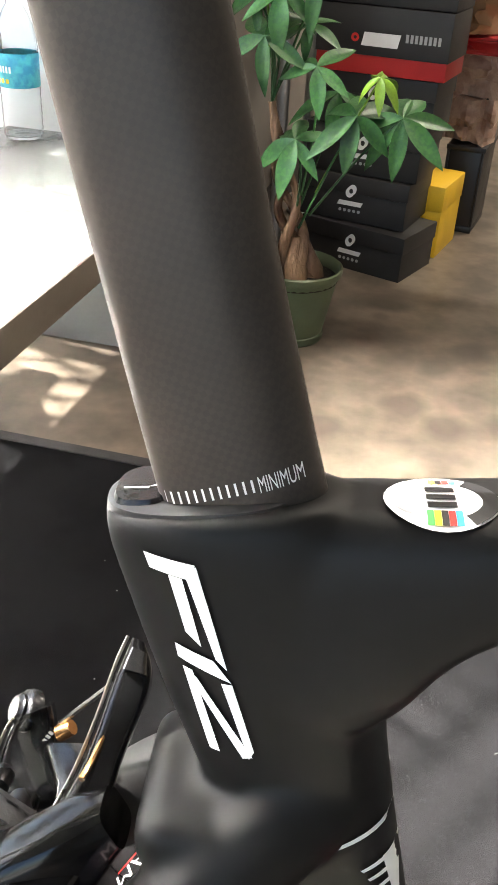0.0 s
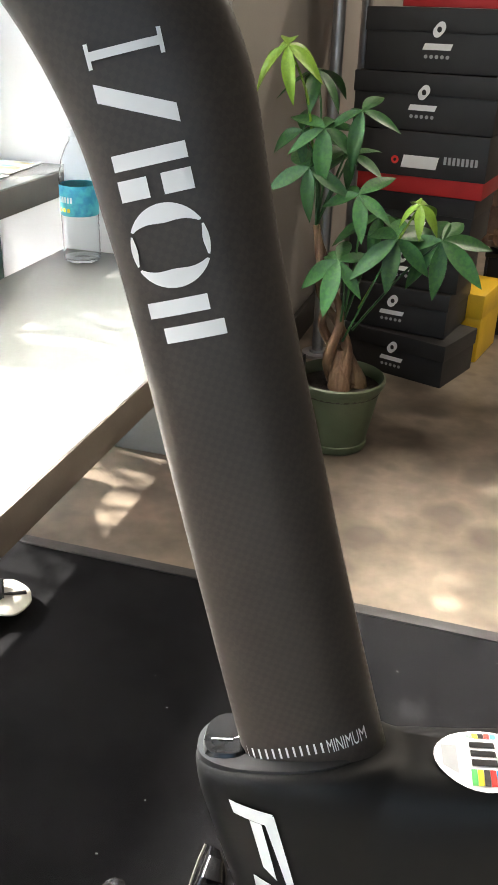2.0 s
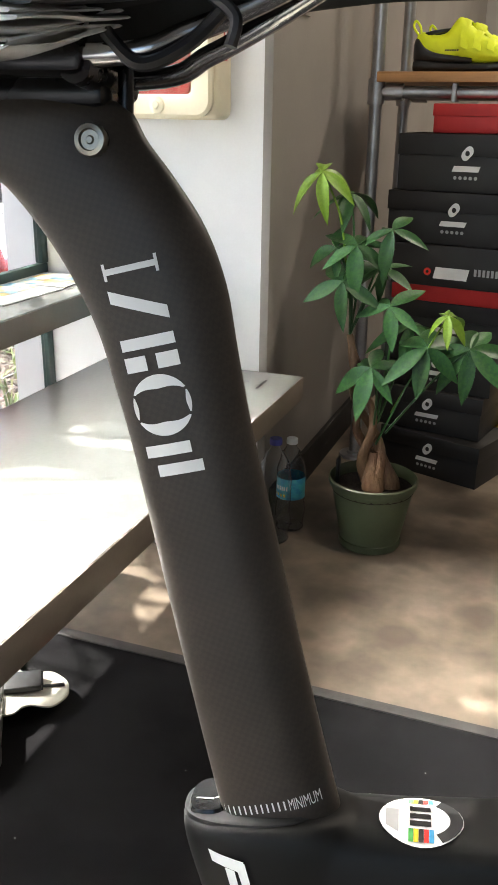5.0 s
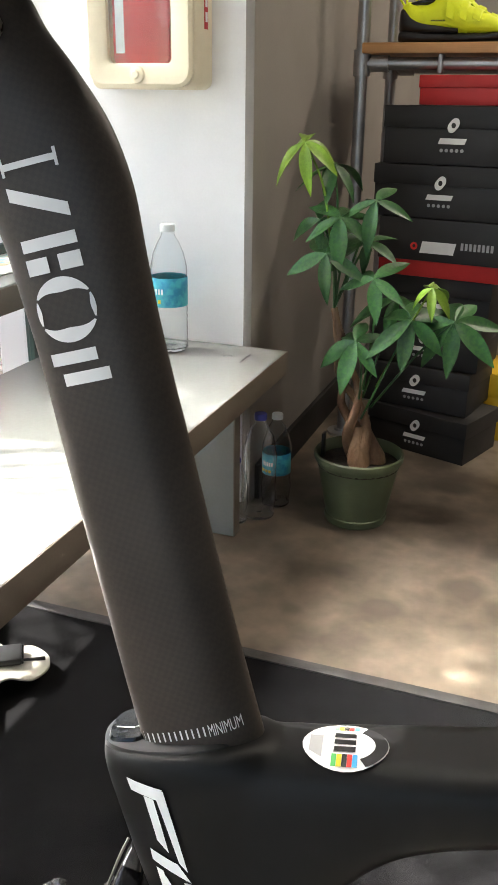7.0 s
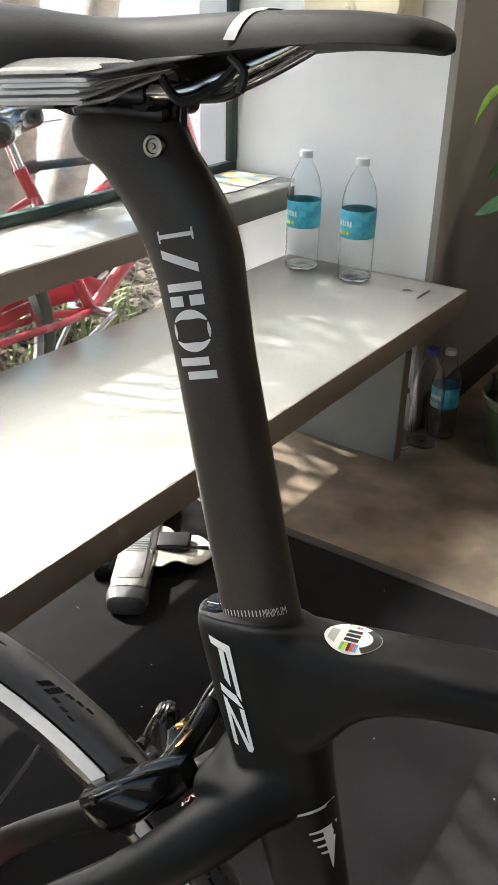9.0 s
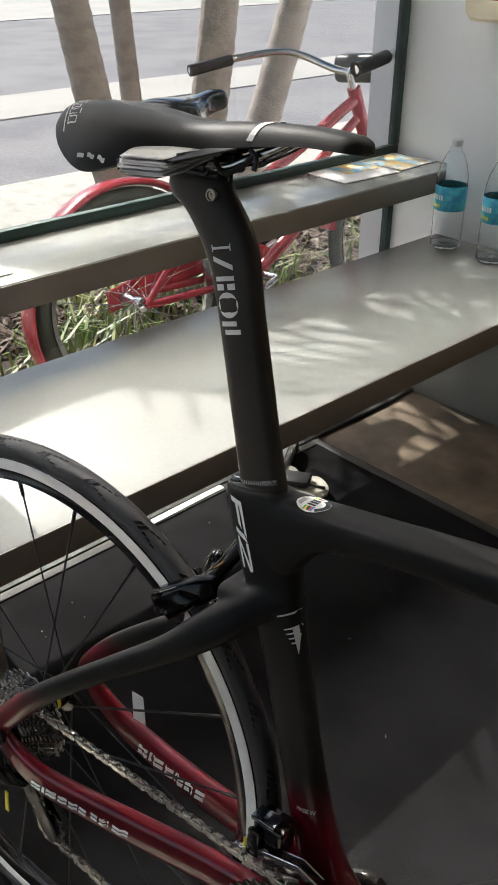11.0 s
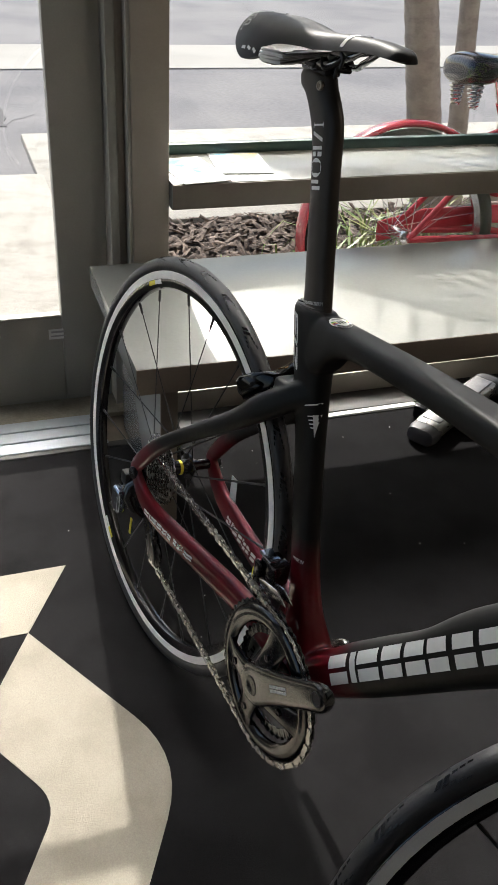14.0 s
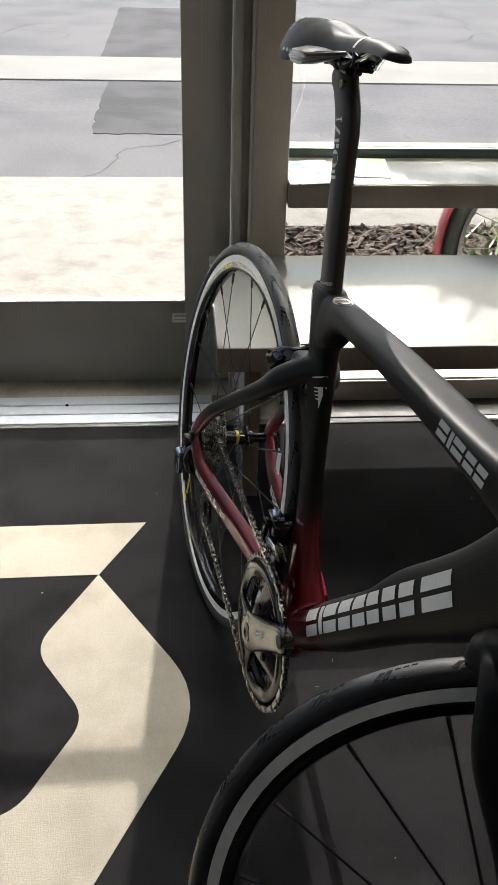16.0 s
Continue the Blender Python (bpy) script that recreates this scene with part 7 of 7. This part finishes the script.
for kk in range(5):
    part("print", box(bmesh.new(), X1 + 0.0150, X1 + 0.0154, YF + 0.040, YF + 0.050, Z0 + 0.118 + 0.027 * kk, Z0 + 0.136 + 0.027 * kk), M_PAPER, badge, smooth=False)


def bottle(x, y, z, h, cap, crumple=0.0, label=True, text="clear empty plastic water bottle with teal label standing on the bench"):
    t = thing("water_bottle", text, "bottle", pose(x, y, z, 0, 0, 20), "water bottles")
    r = h * 0.148
    prof = [(0.0, 0.004), (r * 0.5, 0.0), (r * 0.88, 0.002), (r, h * 0.03)]
    for k in range(12):
        zz = h * (0.06 + 0.024 * k)
        prof.append((r * (1.0 if k % 2 else 0.965), zz))
    prof += [(r * 0.985, h * 0.36), (r * 0.985, h * 0.60), (r, h * 0.62), (r * 0.97, h * 0.68), (r * 0.82, h * 0.78), (r * 0.55, h * 0.87), (r * 0.36, h * 0.91), (r * 0.34, h * 0.945)]
    bm = lathe(bmesh.new(), prof + [(pr * 0.965, pz) for pr, pz in reversed(prof[3:])] + [(0.0, 0.008)], 28)
    if crumple:
        for v in bm.verts:
            k = noise.noise(v.co * 30) * crumple
            v.co.x += k
            v.co.y += k * 0.6
    body = part("body", bm, M_PET, t, "clear ribbed plastic body")
    part("cap", lathe(bmesh.new(), [(0, h), (r * 0.36, h), (r * 0.39, h * 0.99), (r * 0.39, h * 0.945), (0, h * 0.945)], 24), cap, t)
    if label:
        lb = part("label", lathe(bmesh.new(), [(r * 1.0, h * 0.37), (r * 1.008, h * 0.372), (r * 1.008, h * 0.595), (r * 1.0, h * 0.597)], 28, None, True), M_LABEL, t, "teal paper label with yellow and white print")
        bm = bmesh.new()
        for i in range(6):
            a = radians(200 + i * 10)
            b = radians(206 + i * 10)
            vs = [bm.verts.new((r * 1.013 * math.cos(q), r * 1.013 * math.sin(q), h * zz)) for q, zz in ((a, 0.47), (b, 0.47), (b, 0.515), (a, 0.515))]
            bm.faces.new(vs)
        part("print", bm, M_WHITEPRINT, lb, smooth=False)
        bm = bmesh.new()
        for i in range(4):
            a, b = radians(190 + i * 16), radians(200 + i * 16)
            vs = [bm.verts.new((r * 1.013 * math.cos(q), r * 1.013 * math.sin(q), h * zz)) for q, zz in ((a, 0.40), (b, 0.40), (b, 0.43), (a, 0.43))]
            bm.faces.new(vs)
        part("print", bm, M_YELLOW, lb, smooth=False)
    return t


bottle(-0.614, 1.600, 0.397, 0.275, M_CAPCLEAR)
bottle(-0.464, 1.593, 0.397, 0.275, M_CAPCLEAR)
bottle(-0.262, 1.640, -0.004, 0.258, M_CAPBLUE, 0.005, False, text="crumpled clear plastic bottle with blue cap on the floor")
bottle(-0.246, 1.715, -0.004, 0.235, M_CAPCLEAR, 0.004, text="crumpled clear plastic bottle with a pale cap on the floor")
bottle(-0.300, 1.590, -0.004, 0.16, M_CAPBLUE, 0.005, False, text="crumpled small clear plastic bottle on the floor")

# leaflets on the window rail
def leaflet(x, y, yaw, w, d, mats, label):
    t = thing("leaflet", label, "leaflet", pose(x, y, 0.5675, 0, 0, yaw), "leaflets on the window rail")
    part("sheet", box(bmesh.new(), -d / 2, d / 2, -w / 2, w / 2, 0.0005, 0.0022), M_GLOSSPAPER, t, smooth=False)
    for k, (m_, x0, x1, y0, y1) in enumerate(mats):
        part("print", box(bmesh.new(), (x0 - 0.5) * d, (x1 - 0.5) * d, (y0 - 0.5) * w, (y1 - 0.5) * w, 0.0023, 0.0027 + 0.0002 * k), m_, t, smooth=False)
    return t


M_PHOTO = material("printed_landscape", (0.15, 0.42, 0.40), 0.16, 0, 0.2, 22, 80, 0.0, second=(0.55, 0.62, 0.32), patch=(0.4, 0.6))
M_PHOTO2 = material("printed_beach", (0.30, 0.55, 0.72), 0.16, 0, 0.2, 18, 80, 0.0, second=(0.75, 0.55, 0.25), patch=(0.42, 0.58))
leaflet(-0.795, 0.225, 8, 0.11, 0.19, ((M_PHOTO, 0.03, 0.62, 0.03, 0.97),), "glossy travel leaflet with green landscape print on the rail")
leaflet(-0.835, 0.350, -6, 0.125, 0.165, ((M_PHOTO2, 0.05, 0.55, 0.04, 0.96),), "glossy leaflet with beach print on the rail")
leaflet(-0.850, 1.480, -4, 0.21, 0.155, ((M_PHOTO2, 0.05, 0.6, 0.35, 0.97),), "white leaflet with colour photographs on the rail")
leaflet(-0.852, 1.668, 3, 0.16, 0.15, ((M_PHOTO2, 0.1, 0.95, 0.05, 0.9),), "blue and white leaflet on the rail")

# small dark scuffs on the bench end
bm = bmesh.new()
f = lambda px, py: Vector((px, py, 0.3974))
patch_arc(bm, -0.322, 1.585, 0.004, 0.011, 0, 230, f, 12)
patch_quad(bm, (-0.283, 1.548), (-0.277, 1.549), (-0.277, 1.615), (-0.283, 1.617), f, 2, 3)
part("scuff", bm, M_BLACK, bench, "small black scuff marks", smooth=False)

# silver floor clamp lying on the mat under the bench edge
st = thing("floor_stand", "silver metal stand base with black rubber feet on the mat", "stand", pose(-0.432, 0.725, 0.0, 0, 0, 122.5) @ Matrix.Diagonal((1, 1, 0.74, 1)))
bm = bmesh.new()
loft(bm, [((0.0, 0, 0.036), (0, 0.034, 0), (0, 0, 0.026), 4), ((0.02, 0, 0.038), (0, 0.036, 0), (0, 0, 0.028), 4), ((0.30, 0, 0.036), (0, 0.036, 0), (0, 0, 0.026), 4), ((0.32, 0, 0.034), (0, 0.034, 0), (0, 0, 0.024), 4)], 24)
part("body", bm, M_STANDSILVER, st)
part("grip_pad", box(bmesh.new(), 0.018, 0.30, -0.024, 0.024, 0.062, 0.068, 0.002), M_PIPE, st, "grey ribbed top")
for k in range(16):
    part("rib", box(bmesh.new(), 0.10 + 0.008 * k, 0.104 + 0.008 * k, -0.022, 0.022, 0.0675, 0.0698, 0.0006, 1), M_STANDSILVER, st)
for s0, sg in ((0.0, -1), (0.32, 1)):
    bm = bmesh.new()
    loft(bm, [((s0 - sg * 0.012, 0, 0.030), (0, 0.037, 0), (0, 0, 0.0295), 3.4), ((s0 + sg * 0.010, 0, 0.030), (0, 0.0385, 0), (0, 0, 0.0300), 3.4), ((s0 + sg * 0.028, 0, 0.028), (0, 0.034, 0), (0, 0, 0.0275), 3.4), ((s0 + sg * 0.034, 0, 0.026), (0, 0.024, 0), (0, 0, 0.020), 3.4)], 24)
    part("foot", bm, M_FOOTGREY, st, "dark grey rubber foot")
bm = bmesh.new()
lobes = dense([(-0.030, 0.070), (-0.052, 0.066), (-0.066, 0.050), (-0.080, 0.044), (-0.095, 0.048), (-0.112, 0.050), (-0.126, 0.040), (-0.138, 0.024), (-0.143, 0.010)], 4)
loft(bm, [((0.147, yy, 0.044 + 0.14 * (yy + 0.03)), (w, 0, 0), (0, 0, 0.004), 5) for yy, w in lobes], 28)
part("wing", bm, M_WINGSILVER, st, "pale polished side wing with rounded lobes")
part("wing_slot", box(bmesh.new(), 0.1485, 0.1515, -0.136, -0.090, 0.030, 0.0425, 0.0005), M_BLACK, st)
part("clamp_block", box(bmesh.new(), 0.130, 0.178, -0.098, -0.036, 0.044, 0.062, 0.004), M_BLACK, st, "black clamp block")
for k in range(6):
    part("tooth", box(bmesh.new(), 0.132 + 0.008 * k, 0.136 + 0.008 * k, -0.1005, -0.097, 0.046, 0.060, 0.0006, 1), M_DARKSTEEL, st)
part("side_block", box(bmesh.new(), 0.07, 0.135, 0.040, 0.078, 0.0, 0.050, 0.008), M_DARKSTEEL, st, "dark metal block")

# pale strip drawn for the mat edge that catches the sun below the bench
tape = thing("mat_edge_glint", "narrow pale strip for the sunlit edge of the mat", "tape", pose(-0.588, 0.655, 0.0032, 0, 0, 91.0))
part("strip", box(bmesh.new(), -0.125, 0.125, -0.008, 0.008, 0.0, 0.0012, 0.0003), M_PAPER, tape)

# lint and grit scattered on the mat
rnd = random.Random(31)
M_LINT = material("pale_lint", (0.5, 0.5, 0.48), 0.9, 0, 0.2, 40, 300, 0.0)
bm = bmesh.new()
for k in range(70):
    x, y = rnd.uniform(-0.55, 1.5), rnd.uniform(-0.9, 1.05)
    m = pose(x, y, 0.0009, 0, 0, rnd.uniform(0, 360))
    ln, wd = rnd.choice(((0.0012, 0.0009), (0.0016, 0.0011), (0.0010, 0.0010), (0.004, 0.0003), (0.0008, 0.0007)))
    vs = [bm.verts.new(m @ Vector(p)) for p in ((-ln, -wd, 0), (ln, -wd, 0), (ln * 0.8, wd, 0), (-ln, wd, 0), (0, 0, 0.0008))]
    for i in range(4):
        bm.faces.new((vs[i], vs[(i + 1) % 4], vs[4]))
solid("lint", bm, M_LINT, "pale lint and grit scattered on the black mat", "lint", kind="stuff", smooth=False)
